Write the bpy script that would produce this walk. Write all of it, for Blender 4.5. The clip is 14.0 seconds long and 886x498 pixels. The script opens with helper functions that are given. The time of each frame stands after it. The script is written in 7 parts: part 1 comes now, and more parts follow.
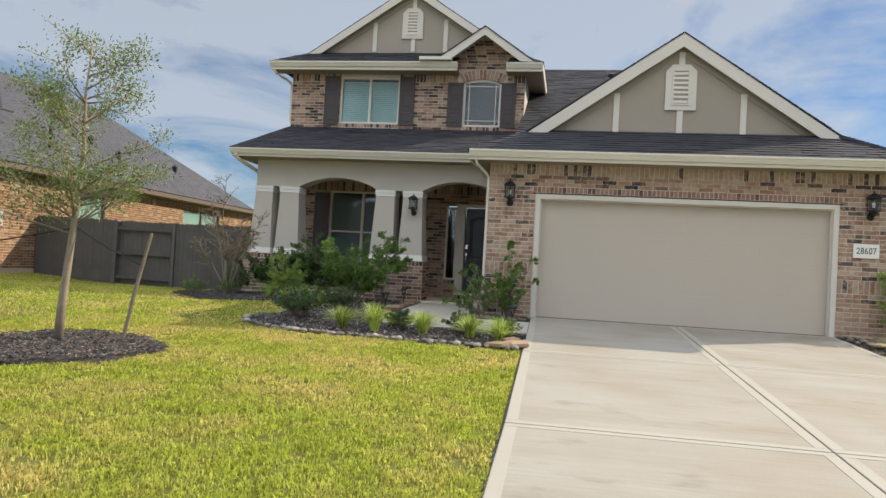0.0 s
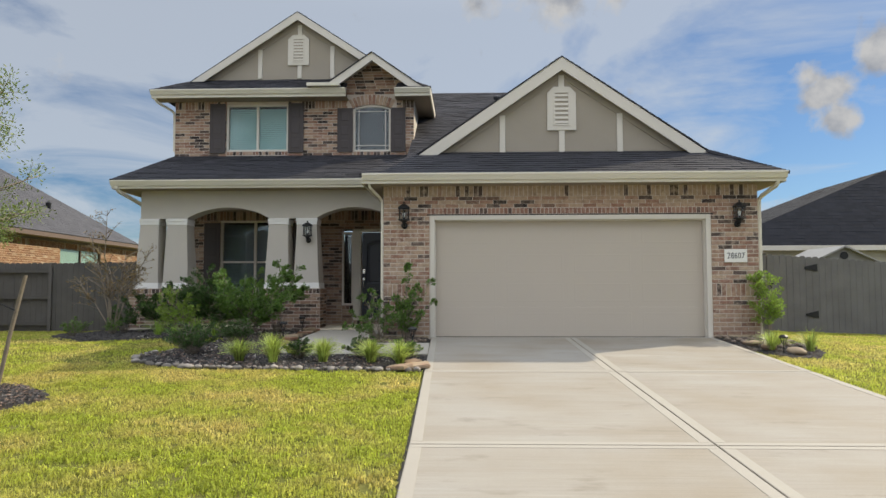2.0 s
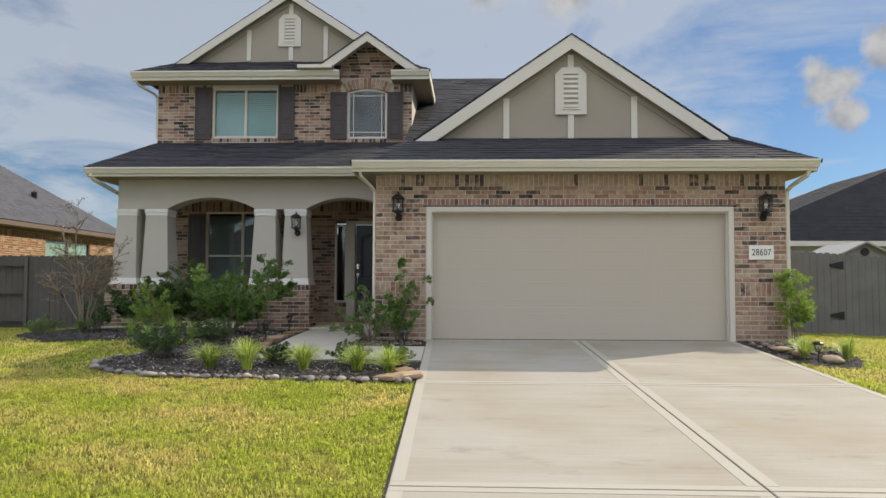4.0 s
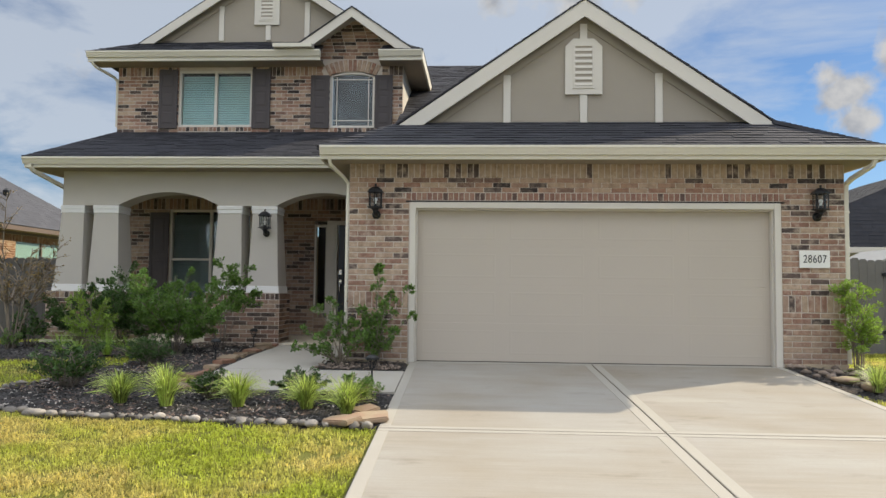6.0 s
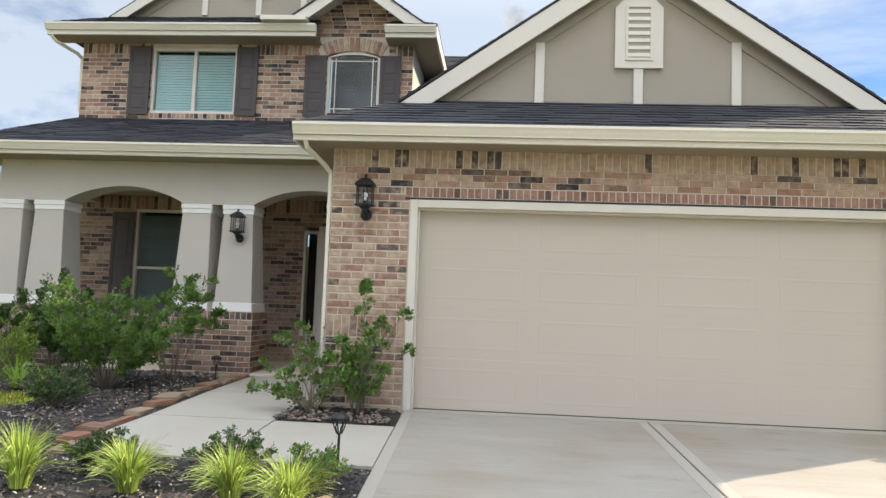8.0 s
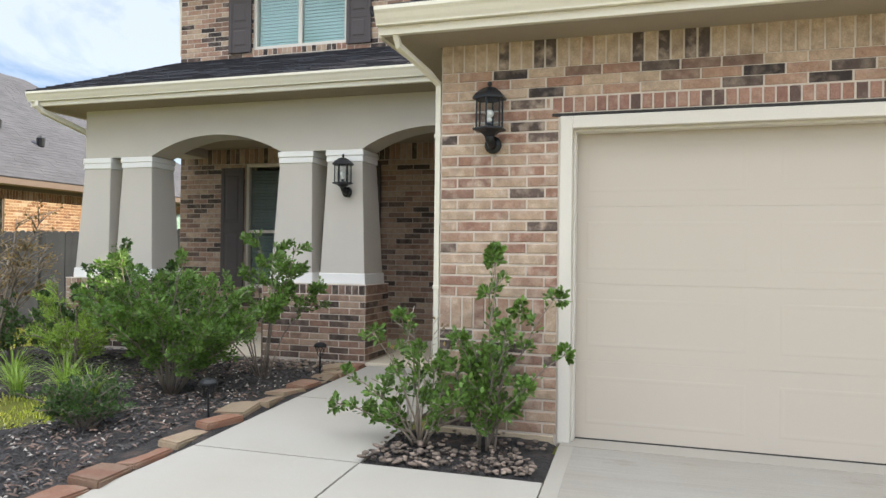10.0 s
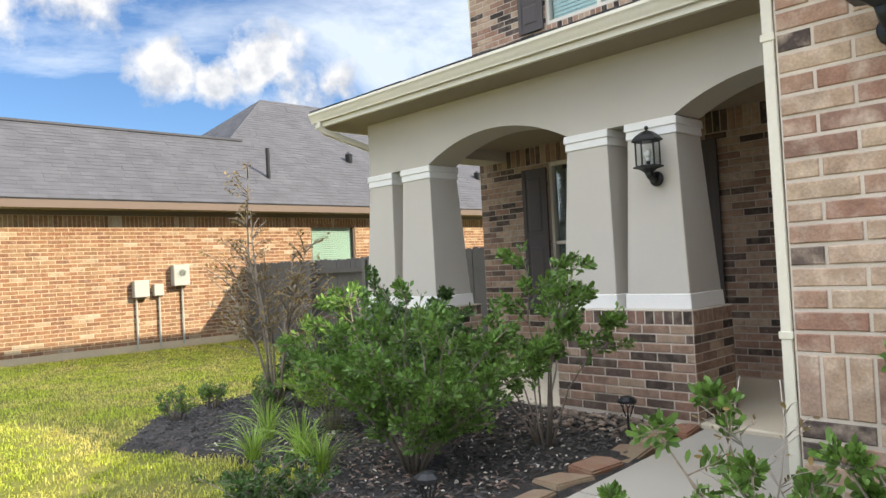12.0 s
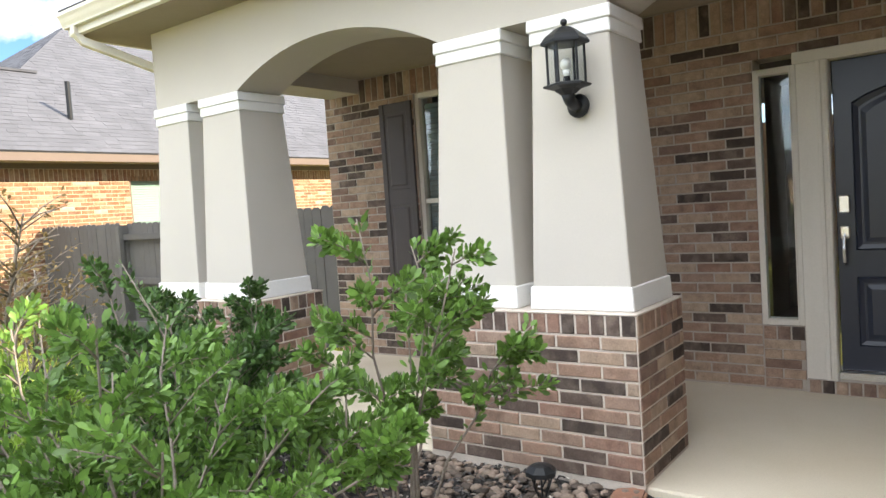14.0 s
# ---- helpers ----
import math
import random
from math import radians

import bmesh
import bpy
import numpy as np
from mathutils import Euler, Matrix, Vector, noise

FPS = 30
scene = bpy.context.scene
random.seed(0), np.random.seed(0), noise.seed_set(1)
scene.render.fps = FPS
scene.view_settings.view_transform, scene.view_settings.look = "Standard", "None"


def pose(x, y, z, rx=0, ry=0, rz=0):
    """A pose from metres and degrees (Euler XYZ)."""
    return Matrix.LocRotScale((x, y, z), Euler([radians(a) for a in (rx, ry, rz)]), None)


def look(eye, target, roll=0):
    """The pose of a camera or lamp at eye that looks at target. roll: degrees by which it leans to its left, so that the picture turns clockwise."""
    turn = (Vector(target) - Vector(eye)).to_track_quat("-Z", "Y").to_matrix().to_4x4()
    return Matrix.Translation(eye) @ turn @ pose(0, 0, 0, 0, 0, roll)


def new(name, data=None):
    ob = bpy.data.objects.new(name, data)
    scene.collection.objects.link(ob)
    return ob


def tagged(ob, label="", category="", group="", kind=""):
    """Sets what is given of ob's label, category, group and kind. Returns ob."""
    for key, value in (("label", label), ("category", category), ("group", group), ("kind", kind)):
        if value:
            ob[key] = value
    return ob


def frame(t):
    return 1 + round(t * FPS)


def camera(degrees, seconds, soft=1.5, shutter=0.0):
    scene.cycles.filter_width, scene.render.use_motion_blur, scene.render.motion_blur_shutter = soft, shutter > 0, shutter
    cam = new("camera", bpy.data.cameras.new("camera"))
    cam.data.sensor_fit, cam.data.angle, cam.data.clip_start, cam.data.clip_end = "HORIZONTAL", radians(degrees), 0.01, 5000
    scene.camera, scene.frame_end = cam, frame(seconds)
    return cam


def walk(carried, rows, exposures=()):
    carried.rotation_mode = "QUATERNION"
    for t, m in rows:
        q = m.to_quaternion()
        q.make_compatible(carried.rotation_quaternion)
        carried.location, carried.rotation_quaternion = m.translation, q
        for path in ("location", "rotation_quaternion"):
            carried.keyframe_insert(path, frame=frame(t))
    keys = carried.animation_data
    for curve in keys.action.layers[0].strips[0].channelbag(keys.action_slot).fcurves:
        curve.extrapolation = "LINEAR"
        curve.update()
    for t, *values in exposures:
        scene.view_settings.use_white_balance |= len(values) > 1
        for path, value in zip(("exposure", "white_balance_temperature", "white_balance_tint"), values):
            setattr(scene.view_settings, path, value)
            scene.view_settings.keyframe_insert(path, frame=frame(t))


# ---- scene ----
cam = camera(63.5, 14.0)
EXPOSURES = [(0, 0.18), (2.7, 0.06), (6.5, 0.30), (7.2, 0.50), (9.5, 0.97), (10.5, 1.02), (11.5, 1.02), (12, 1.0), (12.5, 0.95), (13, 0.96), (13.5, 1.5), (14, 1.78)]
PATH = [
    (0, (-1.891, -13.021, 0.824), (-2.24, -11.052, 0.872), 3.2),
    (0.5, (-1.873, -13.101, 0.832), (-2.03, -11.111, 0.943), 1.1),
    (1, (-1.86, -13.125, 0.843), (-1.92, -11.13, 0.97), 0.0),
    (1.5, (-1.886, -13.08, 0.84), (-1.93, -11.085, 0.978), 0.2),
    (2, (-1.865, -13.086, 0.829), (-1.932, -11.091, 0.948), -0.1),
    (2.5, (-1.824, -13.07, 0.863), (-1.904, -11.075, 0.98), -0.0),
    (2.7, (-1.812, -12.974, 0.875), (-1.907, -10.979, 0.983), 0.3),
    (4.8, (-1.793, -11.271, 0.961), (-1.829, -9.273, 1.053), 0.5),
    (5, (-1.75, -11.078, 0.98), (-1.769, -9.079, 1.054), 0.8),
    (5.5, (-1.615, -10.521, 1.01), (-1.63, -8.522, 1.042), 0.9),
    (6, (-1.551, -9.971, 1.004), (-1.655, -7.977, 1.117), 0.6),
    (6.5, (-1.61, -9.434, 1.043), (-1.669, -7.439, 1.166), 0.1),
    (7, (-1.546, -8.844, 1.037), (-1.54, -6.851, 1.198), 2.0),
    (7.2, (-1.549, -8.608, 1.042), (-1.606, -6.618, 1.234), 3.6),
    (8.2, (-1.585, -7.3, 1.125), (-1.765, -5.315, 1.27), 1.5),
    (9.5, (-1.692, -5.59, 1.228), (-2.106, -3.634, 1.297), 0.3),
    (10, (-1.827, -4.929, 1.275), (-2.427, -3.022, 1.288), 0.7),
    (10.5, (-1.955, -4.326, 1.276), (-2.672, -2.459, 1.258), 1.1),
    (11, (-2.061, -3.786, 1.333), (-2.83, -1.941, 1.405), -1.6),
    (11.5, (-2.243, -3.311, 1.302), (-3.285, -1.606, 1.388), -2.5),
    (12, (-2.398, -2.700, 1.346), (-3.839, -1.314, 1.396), -3.0),
    (12.5, (-2.578, -2.175, 1.379), (-4.127, -0.91, 1.352), -1.0),
    (13, (-2.83, -1.638, 1.454), (-4.46, -0.478, 1.453), -5.3),
    (13.5, (-3.301, -1.181, 1.474), (-4.674, 0.271, 1.389), -1.7),
    (14, (-3.768, -0.828, 1.488), (-4.95, 0.781, 1.378), -3.9),
]
walk(cam, [(t, look(eye, target, roll)) for t, eye, target, roll in PATH], EXPOSURES)

# ---------------------------------------------------------------- light
SUN_DIR = Vector((1.0, 0.622, 0.765)).normalized()
SUN_EL = math.asin(SUN_DIR.z)
SUN_AZ = math.atan2(SUN_DIR.x, SUN_DIR.y)
sun_data = bpy.data.lights.new("sun", "SUN")
sun_data.energy, sun_data.angle, sun_data.color = 4.9, radians(0.6), (1.0, 0.87, 0.66)
sun = new("sun", sun_data)
sun.matrix_world = look((20, 13, 14), (0, 0, 0))
sun.rotation_mode = "QUATERNION"
sun.rotation_quaternion = (-SUN_DIR).to_track_quat("-Z", "Y")


def build_world():
    w = bpy.data.worlds.new("sky")
    scene.world = w
    w.use_nodes = True
    nt = w.node_tree
    nt.nodes.clear()
    N, L = nt.nodes.new, nt.links.new
    out = N("ShaderNodeOutputWorld")
    bg = N("ShaderNodeBackground")
    bg.inputs["Strength"].default_value = 0.108
    sky = N("ShaderNodeTexSky")
    sky.sky_type = "NISHITA"
    sky.sun_disc = False
    sky.sun_elevation, sky.sun_rotation = SUN_EL, SUN_AZ
    sky.air_density, sky.dust_density, sky.ozone_density = 1.0, 0.25, 2.0
    tc = N("ShaderNodeTexCoord")
    # broad thin veil
    sep = N("ShaderNodeSeparateXYZ")
    L(tc.outputs["Generated"], sep.inputs[0])
    den = N("ShaderNodeMath"); den.operation = "ADD"; den.inputs[1].default_value = 0.12
    L(sep.outputs["Z"], den.inputs[0])
    flat = N("ShaderNodeVectorMath"); flat.operation = "DIVIDE"
    com = N("ShaderNodeCombineXYZ")
    for k in "XYZ":
        L(den.outputs[0], com.inputs[k])
    L(tc.outputs["Generated"], flat.inputs[0])
    L(com.outputs[0], flat.inputs[1])
    n1 = N("ShaderNodeTexNoise"); n1.inputs["Scale"].default_value = 1.0; n1.inputs["Detail"].default_value = 9; n1.inputs["Roughness"].default_value = 0.60; n1.inputs["Distortion"].default_value = 0.5
    off = N("ShaderNodeVectorMath"); off.operation = "ADD"; off.inputs[1].default_value = (3.1, 1.4, 0.0)
    L(flat.outputs[0], off.inputs[0])
    L(off.outputs[0], n1.inputs["Vector"])
    r1 = N("ShaderNodeValToRGB"); r1.color_ramp.elements[0].position, r1.color_ramp.elements[1].position = 0.48, 0.68
    # cover grows towards the zenith
    grow = N("ShaderNodeMath"); grow.operation = "MULTIPLY_ADD"; grow.inputs[1].default_value = 0.34
    L(sep.outputs["Z"], grow.inputs[0]); L(n1.outputs["Fac"], grow.inputs[2])
    # the long bank of thin cloud over the house
    bank = N("ShaderNodeVectorMath"); bank.operation = "DISTANCE"; bank.inputs[1].default_value = Vector((-0.22, 0.93, 0.33)).normalized()
    L(tc.outputs["Generated"], bank.inputs[0])
    near = N("ShaderNodeMapRange"); near.interpolation_type = "SMOOTHSTEP"
    near.inputs["From Min"].default_value, near.inputs["From Max"].default_value = 0.35, 1.0
    near.inputs["To Min"].default_value, near.inputs["To Max"].default_value = 0.05, -0.125
    L(bank.outputs["Value"], near.inputs["Value"])
    both = N("ShaderNodeMath"); both.operation = "ADD"
    L(grow.outputs[0], both.inputs[0]); L(near.outputs[0], both.inputs[1])
    # unseen overhead cloud is made far brighter, to fill flat ground in shade
    high = N("ShaderNodeMapRange"); high.interpolation_type = "SMOOTHSTEP"
    high.inputs["From Min"].default_value, high.inputs["From Max"].default_value = 0.36, 0.72
    L(sep.outputs["Z"], high.inputs["Value"])
    tone = N("ShaderNodeMix"); tone.data_type = "RGBA"
    tone.inputs["A"].default_value, tone.inputs["B"].default_value = (5.0, 5.4, 5.9, 1), (23.0, 23.8, 25.0, 1)
    # unseen cloud away from the sun, brightened and thickened as fill for shaded walls
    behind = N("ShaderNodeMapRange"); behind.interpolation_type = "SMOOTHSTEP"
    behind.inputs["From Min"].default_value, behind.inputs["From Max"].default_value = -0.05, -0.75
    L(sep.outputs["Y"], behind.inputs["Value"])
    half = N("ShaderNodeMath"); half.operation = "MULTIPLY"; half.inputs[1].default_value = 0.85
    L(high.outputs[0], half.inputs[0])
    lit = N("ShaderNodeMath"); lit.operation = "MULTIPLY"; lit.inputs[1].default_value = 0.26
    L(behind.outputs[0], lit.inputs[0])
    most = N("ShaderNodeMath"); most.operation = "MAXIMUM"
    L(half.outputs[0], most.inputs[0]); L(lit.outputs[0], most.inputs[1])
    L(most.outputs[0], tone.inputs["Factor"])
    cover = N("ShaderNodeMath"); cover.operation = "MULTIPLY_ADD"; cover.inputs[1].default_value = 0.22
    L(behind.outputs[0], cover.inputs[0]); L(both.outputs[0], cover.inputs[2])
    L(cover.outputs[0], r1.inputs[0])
    # heaped clouds, small and bright
    n2 = N("ShaderNodeTexNoise"); n2.inputs["Scale"].default_value = 17.0; n2.inputs["Detail"].default_value = 7; n2.inputs["Roughness"].default_value = 0.58
    L(tc.outputs["Generated"], n2.inputs["Vector"])
    heaps = None
    for d, size in HEAPS:
        c = Vector(d).normalized()
        dist = N("ShaderNodeVectorMath"); dist.operation = "DISTANCE"; dist.inputs[1].default_value = c
        L(tc.outputs["Generated"], dist.inputs[0])
        m = N("ShaderNodeMapRange"); m.inputs["From Min"].default_value = size; m.inputs["From Max"].default_value = size * 0.2
        m.inputs["To Min"].default_value, m.inputs["To Max"].default_value = 0.0, 0.42
        L(dist.outputs["Value"], m.inputs["Value"])
        if heaps is None:
            heaps = m.outputs[0]
        else:
            mx = N("ShaderNodeMath"); mx.operation = "MAXIMUM"
            L(heaps, mx.inputs[0]); L(m.outputs[0], mx.inputs[1])
            heaps = mx.outputs[0]
    sm = N("ShaderNodeMath"); sm.operation = "ADD"
    L(heaps, sm.inputs[0]); L(n2.outputs["Fac"], sm.inputs[1])
    r2 = N("ShaderNodeValToRGB"); r2.color_ramp.elements[0].position, r2.color_ramp.elements[1].position = 0.66, 0.86
    L(sm.outputs[0], r2.inputs[0])
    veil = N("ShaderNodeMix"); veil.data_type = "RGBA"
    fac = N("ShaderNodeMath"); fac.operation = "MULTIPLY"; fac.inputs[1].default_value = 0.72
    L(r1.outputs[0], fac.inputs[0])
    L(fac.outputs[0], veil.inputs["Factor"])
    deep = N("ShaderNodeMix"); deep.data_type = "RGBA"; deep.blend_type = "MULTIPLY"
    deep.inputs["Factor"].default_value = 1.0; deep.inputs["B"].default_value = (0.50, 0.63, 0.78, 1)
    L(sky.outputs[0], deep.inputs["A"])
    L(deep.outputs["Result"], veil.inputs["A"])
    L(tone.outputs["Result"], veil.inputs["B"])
    heap = N("ShaderNodeMix"); heap.data_type = "RGBA"
    L(r2.outputs[0], heap.inputs["Factor"])
    L(veil.outputs["Result"], heap.inputs["A"])
    n3 = N("ShaderNodeTexNoise"); n3.inputs["Scale"].default_value = 26.0; n3.inputs["Detail"].default_value = 5
    L(tc.outputs["Generated"], n3.inputs["Vector"])
    r3 = N("ShaderNodeValToRGB"); r3.color_ramp.elements[0].position, r3.color_ramp.elements[1].position = 0.36, 0.58
    r3.color_ramp.elements[0].color, r3.color_ramp.elements[1].color = (2.9, 3.1, 3.5, 1), (4.8, 4.8, 4.8, 1)
    L(n3.outputs["Fac"], r3.inputs[0])
    L(r3.outputs[0], heap.inputs["B"])
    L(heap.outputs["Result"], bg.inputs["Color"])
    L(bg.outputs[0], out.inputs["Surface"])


HEAPS = [((0.43, 0.87, 0.242), 0.045), ((0.444, 0.873, 0.205), 0.04), ((0.418, 0.872, 0.262), 0.035), ((0.478, 0.83, 0.288), 0.045), ((0.124, 0.917, 0.39), 0.07), ((0.19, 0.909, 0.40), 0.07), ((0.013, 0.928, 0.385), 0.04),
         ((-0.882, 0.384, 0.268), 0.07), ((-0.86, 0.436, 0.255), 0.06), ((-0.827, 0.485, 0.28), 0.075), ((-0.815, 0.515, 0.25), 0.06), ((-0.779, 0.569, 0.262), 0.045), ((-0.93, 0.20, 0.36), 0.10), ((-0.90, 0.30, 0.37), 0.09), ((-0.95, 0.10, 0.33), 0.10), ((-0.99, 0.02, 0.12), 0.09),
         ((-0.3, -0.9, 0.3), 0.25), ((0.5, -0.8, 0.3), 0.2), ((0.9, -0.1, 0.35), 0.2), ((-0.95, -0.3, 0.25), 0.15)]
build_world()


# ---------------------------------------------------------------- materials
def mat(name, base, rough=0.7, metal=0.0, var=0.12, scale=6.0, fine=60.0, bump=0.15, dist=0.004, second=None, second_at=0.6, second_soft=0.08, spec=0.5, translucent=0.0, rand=0.0):
    m = bpy.data.materials.new(name)
    m.use_nodes = True
    nt = m.node_tree
    N, L = nt.nodes.new, nt.links.new
    b = nt.nodes["Principled BSDF"]
    b.inputs["Roughness"].default_value, b.inputs["Metallic"].default_value = rough, metal
    b.inputs["Specular IOR Level"].default_value = spec
    tc = N("ShaderNodeTexCoord")
    geo = N("ShaderNodeNewGeometry")
    n1 = N("ShaderNodeTexNoise"); n1.inputs["Scale"].default_value = scale; n1.inputs["Detail"].default_value = 4
    n2 = N("ShaderNodeTexNoise"); n2.inputs["Scale"].default_value = fine; n2.inputs["Detail"].default_value = 3
    L(geo.outputs["Position"], n1.inputs["Vector"]); L(geo.outputs["Position"], n2.inputs["Vector"])
    col = N("ShaderNodeRGB"); col.outputs[0].default_value = (*base, 1)
    c = col.outputs[0]
    if second is not None:
        r = N("ShaderNodeMapRange"); r.inputs["From Min"].default_value, r.inputs["From Max"].default_value = second_at - second_soft, second_at + second_soft
        L(n1.outputs["Fac"], r.inputs["Value"])
        mx = N("ShaderNodeMix"); mx.data_type = "RGBA"; mx.inputs["B"].default_value = (*second, 1)
        L(r.outputs[0], mx.inputs["Factor"]); L(c, mx.inputs["A"])
        c = mx.outputs["Result"]
    add = N("ShaderNodeMath"); add.operation = "ADD"
    L(n1.outputs["Fac"], add.inputs[0]); L(n2.outputs["Fac"], add.inputs[1])
    v = N("ShaderNodeMapRange"); v.inputs["From Min"].default_value, v.inputs["From Max"].default_value = 0.6, 1.4
    v.inputs["To Min"].default_value, v.inputs["To Max"].default_value = 1 - var, 1 + var
    L(add.outputs[0], v.inputs["Value"])
    val = v.outputs[0]
    if rand:
        rr = N("ShaderNodeMapRange"); rr.inputs["To Min"].default_value, rr.inputs["To Max"].default_value = 1 - rand, 1 + rand
        L(geo.outputs["Random Per Island"], rr.inputs["Value"])
        mm = N("ShaderNodeMath"); mm.operation = "MULTIPLY"
        L(val, mm.inputs[0]); L(rr.outputs[0], mm.inputs[1])
        val = mm.outputs[0]
    hsv = N("ShaderNodeHueSaturation")
    L(c, hsv.inputs["Color"]); L(val, hsv.inputs["Value"])
    L(hsv.outputs[0], b.inputs["Base Color"])
    if bump:
        bp = N("ShaderNodeBump"); bp.inputs["Strength"].default_value = bump; bp.inputs["Distance"].default_value = dist
        L(n2.outputs["Fac"], bp.inputs["Height"]); L(bp.outputs[0], b.inputs["Normal"])
    if translucent:
        tr = N("ShaderNodeBsdfTranslucent")
        L(hsv.outputs[0], tr.inputs["Color"])
        ms = N("ShaderNodeMixShader"); ms.inputs[0].default_value = translucent
        L(b.outputs[0], ms.inputs[1]); L(tr.outputs[0], ms.inputs[2])
        L(ms.outputs[0], nt.nodes["Material Output"].inputs["Surface"])
    return m


def brick_mat(name, palette, source, smear=0.5, scorch=0.4):
    """palette: (position, colour) steps over one random number a brick."""
    m = mat(name, (0.4, 0.3, 0.2), 0.88, var=0.30, scale=16, fine=110, bump=0.6, dist=0.003, spec=0.25)
    nt = m.node_tree
    N, L = nt.nodes.new, nt.links.new
    if source == "object":
        s = N("ShaderNodeObjectInfo").outputs["Random"]
    else:
        s = N("ShaderNodeNewGeometry").outputs["Random Per Island"]
    r = N("ShaderNodeValToRGB"); r.color_ramp.interpolation = "CONSTANT"
    e = r.color_ramp.elements
    while len(e) < len(palette):
        e.new(0.5)
    for k, (p, c) in enumerate(palette):
        e[k].position, e[k].color = p, (*c, 1)
    L(s, r.inputs[0])
    geo = N("ShaderNodeNewGeometry")
    n = N("ShaderNodeTexNoise"); n.inputs["Scale"].default_value = 11; n.inputs["Detail"].default_value = 6
    L(geo.outputs["Position"], n.inputs["Vector"])
    mr = N("ShaderNodeMapRange"); mr.inputs["From Min"].default_value, mr.inputs["From Max"].default_value = 0.47, 0.72
    mr.inputs["To Max"].default_value = smear
    L(n.outputs["Fac"], mr.inputs["Value"])
    mx = N("ShaderNodeMix"); mx.data_type = "RGBA"; mx.inputs["B"].default_value = (0.54, 0.43, 0.34, 1)
    L(mr.outputs[0], mx.inputs["Factor"]); L(r.outputs[0], mx.inputs["A"])
    # scorched patches from the kiln
    n4 = N("ShaderNodeTexNoise"); n4.inputs["Scale"].default_value = 7.5; n4.inputs["Detail"].default_value = 5
    off = N("ShaderNodeVectorMath"); off.operation = "ADD"; off.inputs[1].default_value = (13.7, 4.1, 8.3)
    L(geo.outputs["Position"], off.inputs[0]); L(off.outputs[0], n4.inputs["Vector"])
    m4 = N("ShaderNodeMapRange"); m4.inputs["From Min"].default_value, m4.inputs["From Max"].default_value = 0.54, 0.70
    m4.inputs["To Max"].default_value = scorch
    L(n4.outputs["Fac"], m4.inputs["Value"])
    x4 = N("ShaderNodeMix"); x4.data_type = "RGBA"; x4.inputs["B"].default_value = (0.085, 0.058, 0.045, 1)
    L(m4.outputs[0], x4.inputs["Factor"]); L(mx.outputs["Result"], x4.inputs["A"])
    hsv = [x for x in nt.nodes if x.bl_idname == "ShaderNodeHueSaturation"][0]
    L(x4.outputs["Result"], hsv.inputs["Color"])
    return m


OWN = [(0, (0.34, 0.215, 0.155)), (0.22, (0.40, 0.285, 0.205)), (0.40, (0.29, 0.165, 0.12)), (0.55, (0.43, 0.32, 0.23)), (0.68, (0.25, 0.15, 0.115)), (0.78, (0.36, 0.25, 0.19)), (0.88, (0.075, 0.058, 0.052)), (0.95, (0.125, 0.092, 0.078))]
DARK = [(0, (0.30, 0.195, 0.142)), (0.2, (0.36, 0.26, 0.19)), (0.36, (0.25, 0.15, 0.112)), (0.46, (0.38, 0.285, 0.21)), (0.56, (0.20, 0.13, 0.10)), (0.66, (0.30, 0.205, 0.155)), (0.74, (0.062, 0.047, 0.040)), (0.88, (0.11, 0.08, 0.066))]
NEIGH = [(0, (0.245, 0.129, 0.07)), (0.25, (0.229, 0.13, 0.072)), (0.45, (0.224, 0.109, 0.06)), (0.62, (0.289, 0.18, 0.107)), (0.8, (0.347, 0.258, 0.173)), (0.87, (0.188, 0.097, 0.058)), (0.96, (0.39, 0.312, 0.23))]
UPPER = [(0, (0.36, 0.225, 0.16)), (0.2, (0.42, 0.30, 0.215)), (0.36, (0.30, 0.17, 0.12)), (0.5, (0.45, 0.335, 0.24)), (0.6, (0.22, 0.135, 0.10)), (0.7, (0.045, 0.036, 0.034)), (0.86, (0.095, 0.07, 0.06))]
HEAD = [(0, (0.36, 0.225, 0.16)), (0.24, (0.42, 0.30, 0.215)), (0.44, (0.30, 0.17, 0.12)), (0.6, (0.45, 0.335, 0.24)), (0.74, (0.20, 0.125, 0.095)), (0.82, (0.05, 0.04, 0.038)), (0.93, (0.10, 0.075, 0.065))]
M_BRICK_U = brick_mat("brick_upper", UPPER, "object", 0.3, 0.3)
M_BRICK_UJ = brick_mat("brick_upper_joined", UPPER, "island", 0.3, 0.3)
M_BRICK_H = brick_mat("brick_head", HEAD, "object", 0.35, 0.3)
M_BRICK_HJ = brick_mat("brick_head_joined", HEAD, "island", 0.35, 0.3)
M_BRICK = brick_mat("brick_blend", OWN, "object", 0.75, 0.22)
M_BRICK_J = brick_mat("brick_blend_joined", OWN, "island", 0.75, 0.22)
ROWLOCK = [(0, (0.30, 0.165, 0.125)), (0.3, (0.34, 0.20, 0.15)), (0.6, (0.26, 0.14, 0.11)), (0.9, (0.12, 0.08, 0.07))]
SOLDIER = [(0, (0.40, 0.30, 0.215)), (0.4, (0.43, 0.325, 0.235)), (0.72, (0.35, 0.23, 0.17)), (0.82, (0.09, 0.068, 0.06))]
M_BRICK_ROW = brick_mat("brick_red_rowlock", ROWLOCK, "object", 0.3, 0.25)
M_BRICK_ROWJ = brick_mat("brick_red_rowlock_joined", ROWLOCK, "island", 0.3)
M_BRICK_SOL = brick_mat("brick_tan_soldier", SOLDIER, "object", 0.7)
